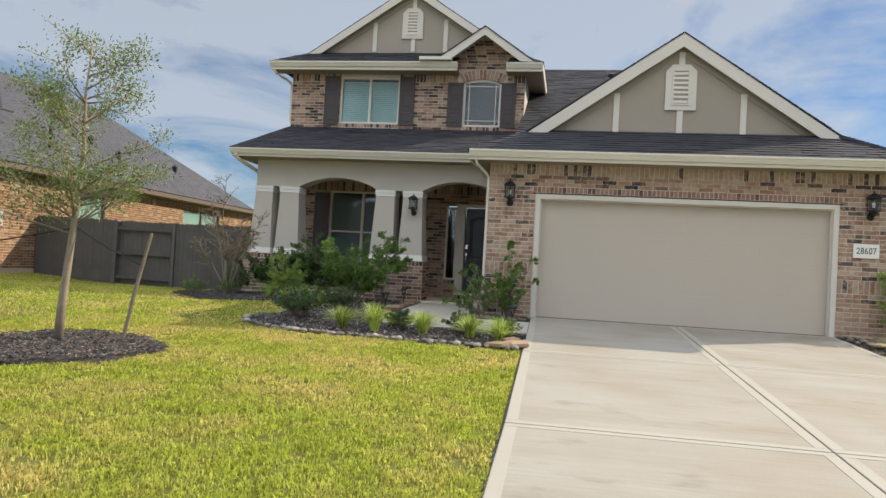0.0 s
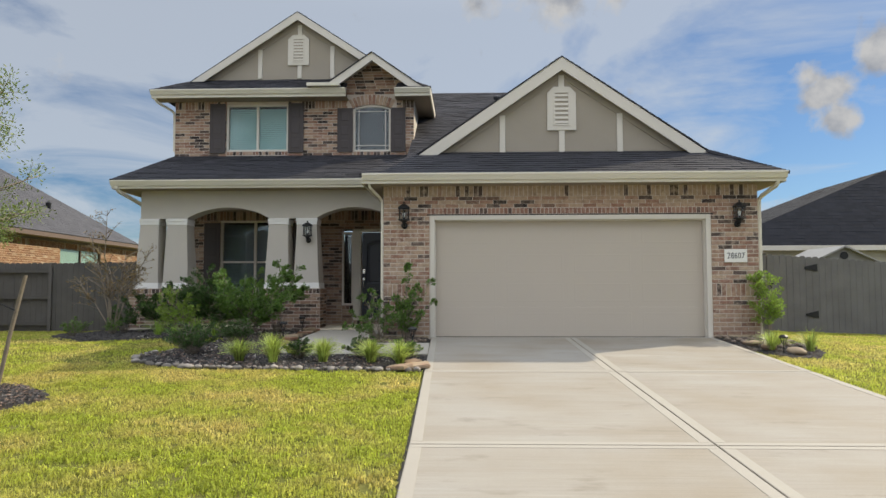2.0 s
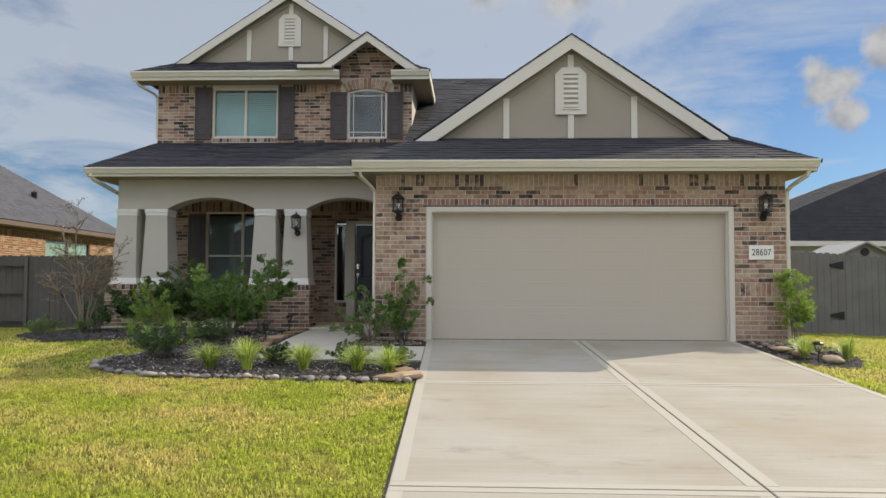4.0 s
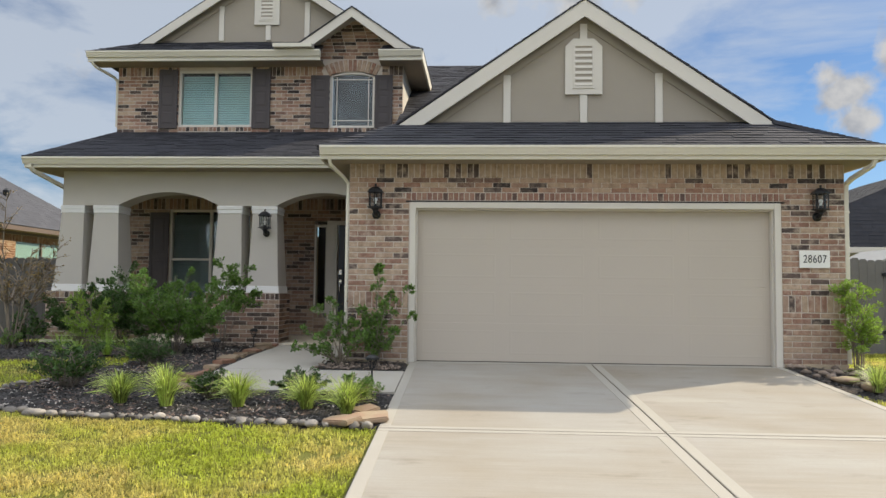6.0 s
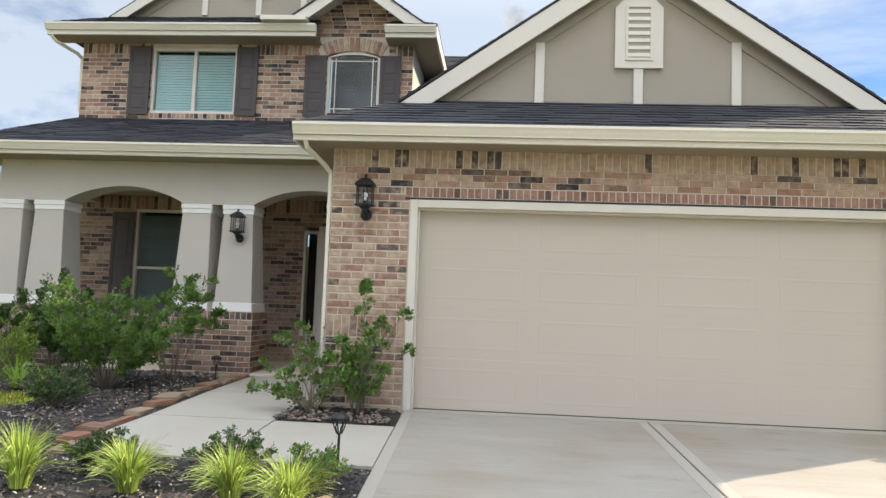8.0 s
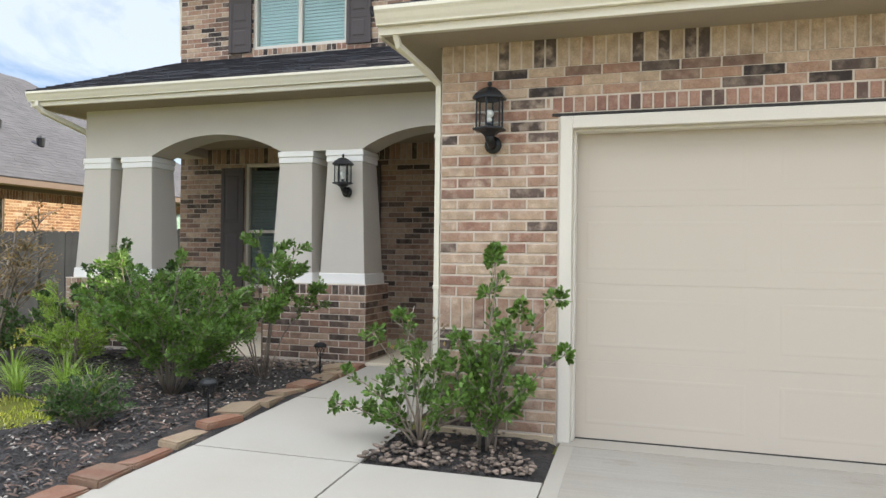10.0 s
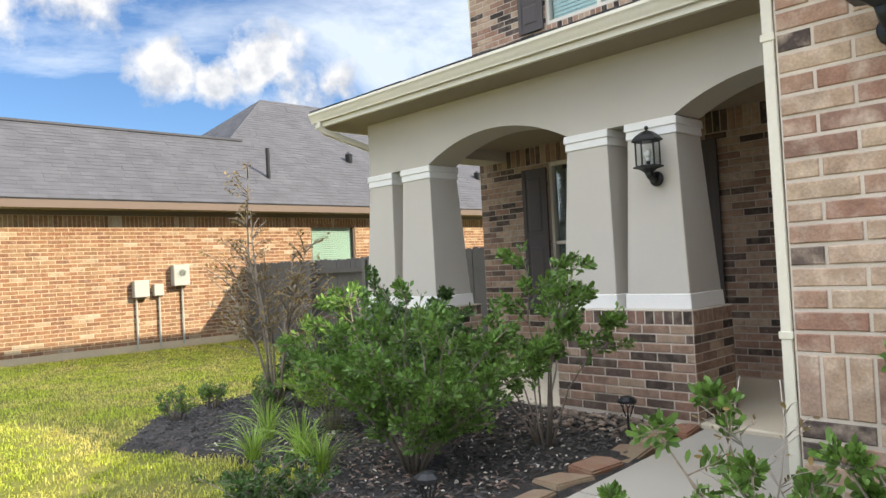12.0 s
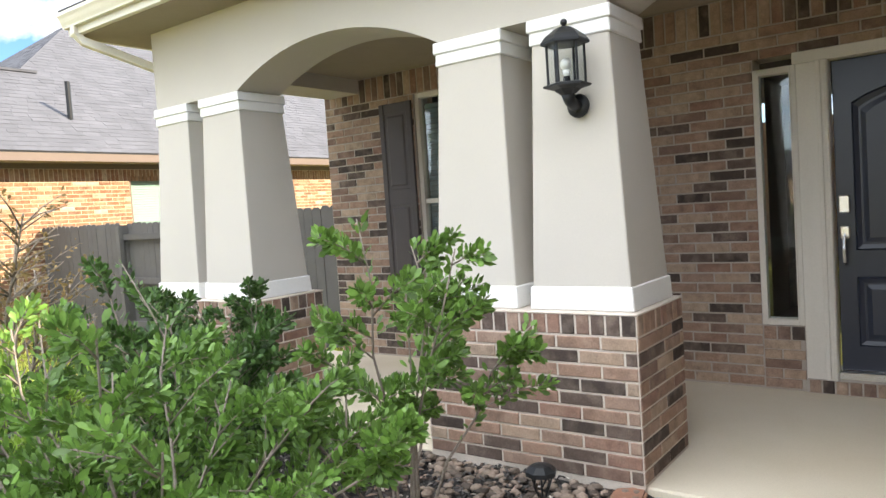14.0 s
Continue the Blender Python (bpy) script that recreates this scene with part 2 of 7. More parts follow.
M_BRICK_SOLJ = brick_mat("brick_tan_soldier_joined", SOLDIER, "island", 0.7)
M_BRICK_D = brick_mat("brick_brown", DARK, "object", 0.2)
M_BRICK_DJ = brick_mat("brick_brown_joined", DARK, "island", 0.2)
M_BRICK_N = brick_mat("brick_orange", NEIGH, "object", 0.2)
M_BRICK_NJ = brick_mat("brick_orange_joined", NEIGH, "island", 0.2)
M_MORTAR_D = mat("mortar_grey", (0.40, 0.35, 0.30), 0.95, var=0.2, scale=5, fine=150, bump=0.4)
M_MORTAR_P = mat("mortar_pedestal", (0.58, 0.51, 0.44), 0.95, var=0.2, scale=5, fine=150, bump=0.4)
M_TRIM_N = mat("tan_trim", (0.13, 0.092, 0.073), 0.6, var=0.08, scale=2, fine=80, bump=0.1)
M_MORTAR = mat("mortar", (0.56, 0.49, 0.42), 0.95, var=0.15, scale=5, fine=150, bump=0.4)
M_MORTAR_N = mat("mortar_neighbour", (0.50, 0.38, 0.26), 0.95, var=0.15, scale=5, fine=150, bump=0.4)
M_STUCCO = mat("stucco", (0.51, 0.475, 0.42), 0.92, var=0.06, scale=1.3, fine=220, bump=0.5, dist=0.003, spec=0.2)
M_GABLE = mat("gable_board", (0.36, 0.32, 0.265), 0.85, var=0.06, scale=1.5, fine=180, bump=0.4, spec=0.2)
M_TRIM = mat("cream_trim", (0.64, 0.60, 0.53), 0.55, var=0.05, scale=1.5, fine=80, bump=0.08)
M_GUTTER = mat("cream_gutter", (0.68, 0.64, 0.54), 0.4, var=0.05, scale=1.0, fine=50, bump=0.05)
M_WHITE = mat("white_trim", (0.76, 0.75, 0.72), 0.6, var=0.05, scale=2.0, fine=80, bump=0.08)
M_DOOR_G = mat("garage_door_paint", (0.50, 0.445, 0.375), 0.5, var=0.025, scale=0.8, fine=130, bump=0.12, dist=0.002)
M_SHINGLE = mat("dark_shingle", (0.046, 0.046, 0.053), 0.9, var=0.35, scale=3, fine=400, bump=0.6, dist=0.004, rand=0.3, spec=0.2)
M_SHINGLE_B = mat("grey_shingle", (0.078, 0.079, 0.09), 0.9, var=0.2, scale=2, fine=300, bump=0.4, dist=0.003, rand=0.09, spec=0.2)
M_SHUTTER = mat("brown_shutter", (0.065, 0.053, 0.052), 0.6, var=0.12, scale=3, fine=120, bump=0.15)
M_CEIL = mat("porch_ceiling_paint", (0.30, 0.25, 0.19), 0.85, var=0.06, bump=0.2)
M_BLACK = mat("black_metal", (0.016, 0.017, 0.019), 0.45, 0.3, var=0.15, scale=20, fine=200, bump=0.1)
M_NAVY = mat("navy_paint", (0.018, 0.024, 0.042), 0.32, var=0.08, scale=3, fine=60, bump=0.05)
M_NICKEL = mat("brushed_nickel", (0.75, 0.74, 0.72), 0.25, 0.95, var=0.05, bump=0.03)
M_CONC = mat("concrete", (0.352, 0.33, 0.29), 0.85, var=0.14, scale=0.7, fine=140, bump=0.25, dist=0.003, second=(0.262, 0.225, 0.172), second_at=0.56, second_soft=0.18, spec=0.3)
M_CONC_L = mat("concrete_light_edge", (0.372, 0.345, 0.296), 0.8, var=0.07, scale=1.5, fine=140, bump=0.15, spec=0.3)
M_CONC_W = mat("walk_concrete", (0.42, 0.395, 0.345), 0.85, var=0.08, scale=1.1, fine=140, bump=0.25, dist=0.003, second=(0.36, 0.33, 0.275), second_at=0.6, second_soft=0.2, spec=0.3)
M_PORCH = mat("porch_concrete", (0.68, 0.61, 0.49), 0.8, var=0.09, scale=1.0, fine=140, bump=0.2, dist=0.003, second=(0.56, 0.485, 0.36), second_at=0.55, second_soft=0.2, spec=0.3)
M_JOINT = mat("joint_dark", (0.07, 0.06, 0.05), 0.95, var=0.3)
M_GROUND = mat("lawn_ground", (0.16, 0.17, 0.037), 0.95, var=0.3, scale=2.2, fine=70, bump=0.8, dist=0.03, second=(0.16, 0.15, 0.05), second_at=0.55, second_soft=0.15, spec=0.1)
M_GRASS = mat("grass_blade", (0.49, 0.545, 0.078), 0.5, var=0.25, scale=1.2, fine=9, bump=0, second=(0.58, 0.50, 0.17), second_at=0.53, second_soft=0.12, spec=0.35, translucent=0.62, rand=0.55)
M_MULCH = mat("mulch", (0.040, 0.036, 0.034), 0.97, var=0.5, scale=7, fine=70, bump=1.0, dist=0.03, second=(0.075, 0.055, 0.045), second_at=0.6)
M_CHIP = mat("bark_chip", (0.075, 0.069, 0.066), 0.95, var=0.4, scale=8, fine=90, bump=0.4, rand=0.75)
M_CHIP_R = mat("bark_chip_red", (0.20, 0.14, 0.11), 0.95, var=0.4, scale=8, fine=90, bump=0.4, rand=0.6)
M_FLECK = mat("wood_fleck", (0.42, 0.38, 0.33), 0.95, var=0.3, scale=8, fine=90, bump=0.3, rand=0.5)
M_ROCK = mat("river_rock", (0.125, 0.096, 0.075), 0.8, var=0.3, scale=9, fine=80, bump=0.5, rand=0.55)
M_STONE = mat("edging_stone", (0.20, 0.18, 0.158), 0.85, var=0.25, scale=9, fine=70, bump=0.7, dist=0.01, rand=0.3)
M_FLAG = mat("sandstone", (0.31, 0.235, 0.155), 0.85, var=0.2, scale=5, fine=60, bump=0.6, dist=0.006, second=(0.27, 0.18, 0.12), second_at=0.55)
M_FLAG_R = mat("red_sandstone", (0.24, 0.12, 0.075), 0.85, var=0.2, scale=5, fine=60, bump=0.6, dist=0.006, second=(0.24, 0.15, 0.10), second_at=0.55)
M_LEAF_K = mat("dark_leaf", (0.07, 0.135, 0.032), 0.4, var=0.25, scale=5, fine=40, bump=0, translucent=0.25, rand=0.5)
M_LEAF = mat("shrub_leaf", (0.125, 0.225, 0.042), 0.42, var=0.25, scale=5, fine=40, bump=0, translucent=0.3, rand=0.45)
# light green raised further, as the sun patch on the feathery shrub
M_LEAF_L = mat("light_leaf", (0.25, 0.37, 0.06), 0.5, var=0.25, scale=4, fine=40, bump=0, translucent=0.35, rand=0.4)
M_LEAF_T = mat("oak_leaf", (0.17, 0.225, 0.07), 0.5, var=0.25, scale=3, fine=30, bump=0, translucent=0.35, rand=0.45)
M_LEAF_D = mat("dry_leaf", (0.26, 0.18, 0.07), 0.6, var=0.3, scale=3, fine=30, bump=0, translucent=0.3, rand=0.5)
M_LIRIOPE = mat("strap_leaf", (0.36, 0.45, 0.10), 0.45, var=0.2, scale=6, fine=40, bump=0, translucent=0.4, rand=0.7)
M_BARK = mat("bark", (0.23, 0.19, 0.155), 0.9, var=0.3, scale=12, fine=90, bump=0.7, dist=0.01)
M_BARK_L = mat("pale_bark", (0.27, 0.22, 0.17), 0.8, var=0.25, scale=9, fine=60, bump=0.3)
M_TWIG = mat("dry_twig", (0.45, 0.39, 0.34), 0.8, var=0.2, scale=9, fine=60, bump=0.2)
M_STAKE = mat("stake_wood", (0.20, 0.165, 0.125), 0.85, var=0.3, scale=14, fine=90, bump=0.4)
M_FENCE = mat("weathered_fence", (0.10, 0.094, 0.088), 0.92, var=0.25, scale=2.5, fine=120, bump=0.5, dist=0.004, rand=0.2)
M_FENCE_R = mat("fence_boards", (0.155, 0.152, 0.146), 0.92, var=0.22, scale=2.5, fine=120, bump=0.5, dist=0.004, rand=0.2)
M_SIDING = mat("siding", (0.50, 0.47, 0.41), 0.7, var=0.05, bump=0.1)
M_SLAB = mat("foundation", (0.50, 0.40, 0.28), 0.9, var=0.15, scale=3, fine=60, bump=0.4)
M_BOXG = mat("utility_grey", (0.38, 0.375, 0.34), 0.5, 0.0, var=0.08)
M_BLIND = mat("blind_slat", (0.26, 0.42, 0.41), 0.6, var=0.04, bump=0.03)
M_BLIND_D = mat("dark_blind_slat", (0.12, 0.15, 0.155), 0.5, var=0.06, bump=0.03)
M_BLIND_M = mat("mint_blind_slat", (0.23, 0.34, 0.28), 0.6, var=0.04, bump=0.03)
# near-black colour stands in for the shade of unlit rooms
M_DARK = mat("room_shade_dark", (0.03, 0.03, 0.032), 0.9, var=0.1)
M_SIGN = mat("sign_plate", (0.80, 0.79, 0.75), 0.5, var=0.04, bump=0.05)
M_TYRE = mat("tyre", (0.018, 0.018, 0.018), 0.85, var=0.2)
M_CARW = mat("white_car_paint", (0.78, 0.79, 0.80), 0.15, var=0.02, bump=0)
M_CARR = mat("maroon_car_paint", (0.16, 0.012, 0.05), 0.15, var=0.02, bump=0)
M_RUBBER = mat("seal_rubber", (0.03, 0.028, 0.026), 0.8, var=0.2)
# charcoal made darker: slopes out of the sun, their shade put in the colour
M_SHINGLE_K = mat("charcoal_shingle_shaded", (0.022, 0.024, 0.031), 0.9, var=0.2, scale=3, fine=300, bump=0.3, dist=0.003, rand=0.12, spec=0.15)
M_ASPHALT = mat("street_concrete", (0.42, 0.39, 0.34), 0.9, var=0.1, scale=1, fine=90, bump=0.3)


def weather_concrete(m, stain, amount):
    """Brush marks across the drive and broad brown stains with edges of their own."""
    nt = m.node_tree
    N, L = nt.nodes.new, nt.links.new
    b = nt.nodes["Principled BSDF"]
    src = b.inputs["Base Color"].links[0].from_socket
    geo = N("ShaderNodeNewGeometry")
    c = src
    for sc, lo, hi, col, f in (((0.30, 1.5, 1.0), 0.50, 0.68, stain, amount), ((1.6, 3.2, 1.0), 0.60, 0.70, tuple(0.62 * k for k in stain), amount * 0.8), ((0.55, 2.6, 1.0), 0.60, 0.80, (0.50, 0.46, 0.39), 0.35)):
        mp = N("ShaderNodeMapping"); mp.inputs["Scale"].default_value = sc; mp.inputs["Location"].default_value = (sc[1] * 3.1, sc[0] * 17.0, 0)
        L(geo.outputs["Position"], mp.inputs["Vector"])
        n = N("ShaderNodeTexNoise"); n.inputs["Scale"].default_value = 1.0; n.inputs["Detail"].default_value = 7; n.inputs["Roughness"].default_value = 0.62
        L(mp.outputs[0], n.inputs["Vector"])
        r = N("ShaderNodeMapRange"); r.inputs["From Min"].default_value, r.inputs["From Max"].default_value = lo, hi
        r.inputs["To Max"].default_value = f
        L(n.outputs["Fac"], r.inputs["Value"])
        x = N("ShaderNodeMix"); x.data_type = "RGBA"; x.inputs["B"].default_value = (*col, 1)
        L(r.outputs[0], x.inputs["Factor"]); L(c, x.inputs["A"])
        c = x.outputs["Result"]
    mp = N("ShaderNodeMapping"); mp.inputs["Scale"].default_value = (1.5, 55.0, 1.0)
    L(geo.outputs["Position"], mp.inputs["Vector"])
    n = N("ShaderNodeTexNoise"); n.inputs["Scale"].default_value = 1.0; n.inputs["Detail"].default_value = 3
    L(mp.outputs[0], n.inputs["Vector"])
    r = N("ShaderNodeMapRange"); r.inputs["To Min"].default_value, r.inputs["To Max"].default_value = 0.86, 1.14
    L(n.outputs["Fac"], r.inputs["Value"])
    h = N("ShaderNodeHueSaturation")
    L(c, h.inputs["Color"]); L(r.outputs[0], h.inputs["Value"]); L(h.outputs[0], b.inputs["Base Color"])


weather_concrete(M_CONC, (0.25, 0.21, 0.155), 0.42)


def glass_mat(name, tint, rough=0.02, ior=1.6):
    """A pane: mostly see-through, with a mirror's share of reflection."""
    m = bpy.data.materials.new(name)
    m.use_nodes = True
    nt = m.node_tree
    N, L = nt.nodes.new, nt.links.new
    nt.nodes.remove(nt.nodes["Principled BSDF"])
    tr = N("ShaderNodeBsdfTransparent"); tr.inputs[0].default_value = (*tint, 1)
    gl = N("ShaderNodeBsdfGlossy"); gl.inputs["Roughness"].default_value = rough
    # reflection by Schlick's rule, the same from both sides of the pane
    lw = N("ShaderNodeLayerWeight"); lw.inputs["Blend"].default_value = 0.5
    pw = N("ShaderNodeMath"); pw.operation = "POWER"; pw.inputs[1].default_value = 5.0
    L(lw.outputs["Facing"], pw.inputs[0])
    f0 = ((ior - 1) / (ior + 1)) ** 2
    fr = N("ShaderNodeMath"); fr.operation = "MULTIPLY_ADD"; fr.inputs[1].default_value = 1 - f0; fr.inputs[2].default_value = f0
    L(pw.outputs[0], fr.inputs[0])
    mx = N("ShaderNodeMixShader")
    L(fr.outputs[0], mx.inputs[0]); L(tr.outputs[0], mx.inputs[1]); L(gl.outputs[0], mx.inputs[2])
    L(mx.outputs[0], nt.nodes["Material Output"].inputs["Surface"])
    return m


M_GLASS = glass_mat("window_glass", (0.92, 0.97, 0.96), 0.02, 1.75)
M_GLASS_C = glass_mat("lantern_glass", (0.86, 0.88, 0.88), 0.05, 1.3)
M_CARGLASS = mat("car_glass", (0.02, 0.022, 0.025), 0.05, var=0.02, bump=0)
M_BULB = mat("bulb", (0.85, 0.84, 0.8), 0.3, var=0.02, bump=0)


# ---------------------------------------------------------------- mesh helpers
def mesh_ob(name, verts, faces, material, parent=None, label="", smooth=False):
    me = bpy.data.meshes.new(name)
    me.from_pydata([tuple(v) for v in verts], [], faces)
    me.materials.append(material)
    if smooth:
        me.polygons.foreach_set("use_smooth", [True] * len(me.polygons))
    me.update()
    ob = new(name, me)
    if parent is not None:
        ob.parent = parent
    if label:
        ob["label"] = label
    return ob


def part(name, bm, material, parent=None, label="", smooth=False):
    me = bpy.data.meshes.new(name)
    bmesh.ops.recalc_face_normals(bm, faces=bm.faces)
    bm.to_mesh(me)
    bm.free()
    me.materials.append(material)
    if smooth:
        me.polygons.foreach_set("use_smooth", [True] * len(me.polygons))
    ob = new(name, me)
    if parent is not None:
        ob.parent = parent
    if label:
        ob["label"] = label
    return ob


def empty(name, loc=(0, 0, 0), label="", category="", group="", kind=""):
    ob = new(name)
    ob.location = loc
    ob.empty_display_size = 0.1
    return tagged(ob, label, category, group, kind)


def box(bm, x0, x1, y0, y1, z0, z1, bevel=0.0):
    g = bmesh.ops.create_cube(bm, size=1.0, matrix=Matrix.LocRotScale(((x0 + x1) / 2, (y0 + y1) / 2, (z0 + z1) / 2), None, (abs(x1 - x0), abs(y1 - y0), abs(z1 - z0))))
    if bevel:
        vs = set(g["verts"])
        es = [e for e in bm.edges if e.verts[0] in vs and e.verts[1] in vs]
        bmesh.ops.bevel(bm, geom=es, offset=bevel, segments=1, affect="EDGES")


def boxpart(name, b, material, parent=None, label="", bevel=0.004):
    bm = bmesh.new()
    box(bm, *b, bevel)
    return part(name, bm, material, parent, label)


def prism(bm, poly, axis, a, b):
    """Extrude a 2D polygon (list of (u, v)) along an axis from a to b. axis y: (x, z); axis x: (y, z); axis z: (x, y)."""
    def pt(u, v, w):
        return {"y": (u, w, v), "x": (w, u, v), "z": (u, v, w)}[axis]
    A = [bm.verts.new(pt(u, v, a)) for u, v in poly]
    B = [bm.verts.new(pt(u, v, b)) for u, v in poly]
    bm.faces.new(A)
    bm.faces.new(B[::-1])
    n = len(poly)
    for i in range(n):
        bm.faces.new((A[i], B[i], B[(i + 1) % n], A[(i + 1) % n]))


def prismpart(name, poly, axis, a, b, material, parent=None, label=""):
    bm = bmesh.new()
    prism(bm, poly, axis, a, b)
    return part(name, bm, material, parent, label)


def tube(bm, pts, radii, sides=8):
    """A bent tapered tube through points."""
    rings = []
    for i, p in enumerate(pts):
        p = Vector(p)
        d = (Vector(pts[min(i + 1, len(pts) - 1)]) - Vector(pts[max(i - 1, 0)])).normalized()
        u = d.orthogonal().normalized()
        w = d.cross(u)
        r = radii[i] if hasattr(radii, "__len__") else radii
        rings.append([bm.verts.new(p + r * (math.cos(a) * u + math.sin(a) * w)) for a in [2 * math.pi * k / sides for k in range(sides)]])
    for a, b in zip(rings, rings[1:]):
        # align the rings so that the tube does not twist
        best = min(range(sides), key=lambda s: sum((a[k].co - b[(k + s) % sides].co).length for k in range(sides)))
        for k in range(sides):
            bm.faces.new((a[k], a[(k + 1) % sides], b[(k + 1 + best) % sides], b[(k + best) % sides]))
    bm.faces.new(rings[0][::-1])
    bm.faces.new(rings[-1])


def structure(ob, label, category):
    return tagged(ob, label, category, kind="structure")


# ---------------------------------------------------------------- bricks
BRICK = {}


def brick_mesh(w, h, material, d=0.02):
    """A face brick with chamfered front edges, w along x, h up, its front at y = 0 towards -y."""
    key = (round(w, 3), round(h, 3), material.name)
    if key not in BRICK:
        c = 0.004
        v = []
        for y, i in ((d, 0.0), (c, 0.0), (0.0, c)):
            v += [(-w / 2 + i, y, -h / 2 + i), (w / 2 - i, y, -h / 2 + i), (w / 2 - i, y, h / 2 - i), (-w / 2 + i, y, h / 2 - i)]
        f = [(8, 9, 10, 11)]
        for r in (0, 4):
            for k in range(4):
                f.append((r + k, r + (k + 1) % 4, r + 4 + (k + 1) % 4, r + 4 + k))
        me = bpy.data.meshes.new("brick")
        me.from_pydata(v, [], f)
        me.materials.append(material)
        BRICK[key] = me
    return BRICK[key]


RB = random.Random(7)
COURSE, LENGTH, JOINT = 0.0757, 0.252, 0.0125


class BrickField:
    """Bricks on one wall face: the first ones become parts of their own, the rest one joined part."""

    def __init__(self, wall, m, single, joined, limit=300):
        self.wall, self.m, self.single, self.joined, self.limit = wall, m, single, joined, limit
        self.rows, self.n, self.verts, self.faces = [], 0, [], []

    def add(self, u, z, w, h, near=True):
        if w < 0.02 or h < 0.015:
            return
        proud = RB.uniform(-0.002, 0.002)
        tilt = RB.uniform(-0.35, 0.35)
        mm = self.m @ pose(u, -0.006 + proud, z, 0, tilt, 0)
        if near and self.n < self.limit:
            ob = new("brick", brick_mesh(w, h, self.single))
            ob.parent = self.wall
            ob.matrix_basis = mm
            self.n += 1
        else:
            me = brick_mesh(w, h, self.single)
            k = len(self.verts)
            self.verts += [mm @ v.co for v in me.vertices]
            self.faces += [tuple(k + i for i in p.vertices) for p in me.polygons]

    def course(self, z, u0, u1, shift, near=True, inside=None):
        """One running course of stretchers between u0 and u1, cut at the ends."""
        u = u0 - (shift * LENGTH)
        while u < u1 - 0.01:
            a, b = max(u, u0), min(u + LENGTH, u1)
            if b - a > 0.03:
                self.add((a + b) / 2, z + COURSE / 2, b - a - JOINT, COURSE - JOINT, near if not callable(near) else near((a + b) / 2, z))
            u += LENGTH

    def soldiers(self, z0, z1, u0, u1, w=0.08, near=True):
        n = max(1, round((u1 - u0) / w))
        s = (u1 - u0) / n
        for k in range(n):
            self.add(u0 + (k + 0.5) * s, (z0 + z1) / 2, s - JOINT, z1 - z0 - JOINT, near if not callable(near) else near(u0 + (k + 0.5) * s, z0))

    def done(self):
        if self.verts:
            ob = mesh_ob("brick_rest", self.verts, self.faces, self.joined, self.wall)
            ob["kind"] = "stuff"


def courses(field, z0, z1, spans, near=True, first=0):
    """spans(z) gives the stretches [(u0, u1)] to be bricked at a course's middle."""
    n = max(1, round((z1 - z0) / COURSE))
    step = (z1 - z0) / n
    for k in range(n):
        z = z0 + k * step
        for a, b in spans(z + step / 2):
            field.course(z, a, b, 0.5 if (k + first) % 2 else 0.0, near)


# ---------------------------------------------------------------- terrain
def smooth(a, b, x):
    t = min(1.0, max(0.0, (x - a) / (b - a)))
    return t * t * (3 - 2 * t)


def ground_z(x, y):
    z = 0.053 * min(y, 0.0)
    if y < -14:
        z = 0.053 * -14
    z -= 0.16 * smooth(-8.5, -11.5, x) * smooth(-1, 4.5, y) * (1 - 0.9 * smooth(-14.5, -17, x))
    z -= 0.035 * max(0.0, min(x, 14) - 2.7)
    return z


def build_ground():
    xs = sorted(set([-400, -150, -60, -40] + [-30 + 0.75 * i for i in range(74)] + [30, 45, 80, 200, 400]))
    ys = sorted(set([-400, -150, -60, -30] + [-20 + 0.75 * i for i in range(62)] + [30, 45, 80, 200, 400]))
    verts = [(x, y, ground_z(x, y) - 0.03) for y in ys for x in xs]
    n = len(xs)
    faces = [(j * n + i, j * n + i + 1, (j + 1) * n + i + 1, (j + 1) * n + i) for j in range(len(ys) - 1) for i in range(n - 1)]
    g = mesh_ob("ground", verts, faces, M_GROUND, smooth=True)
    structure(g, "yellow-green lawn sloping down from the house", "lawn")


build_ground()


def slab(name, corners, material, thick=0.12, lift=0.0, parent=None, label=""):
    """A slab over a polygon of (x, y), its top following the slope of the drive."""
    bm = bmesh.new()
    top = [bm.verts.new((x, y, 0.053 * min(y, 0) + lift)) for x, y in corners]
    bot = [bm.verts.new((x, y, 0.053 * min(y, 0) + lift - thick)) for x, y in corners]
    bm.faces.new(top)
    n = len(corners)
    for i in range(n):
        bm.faces.new((top[i], bot[i], bot[(i + 1) % n], top[(i + 1) % n]))
    return part(name, bm, material, parent, label)


# ---------------------------------------------------------------- drive and walk
drive = structure(empty("road", (0, 0, 0)), "beige brushed concrete driveway with saw-cut joints", "driveway")


def drive_left(y):
    return -2.52 - 0.026 * y if y > -9 else -2.28


JOINTS_Y = [0.0, -3.74, -7.3, -10.9, -14.4, -15.74]


def mid(y):
    return -0.02 - 0.016 * y


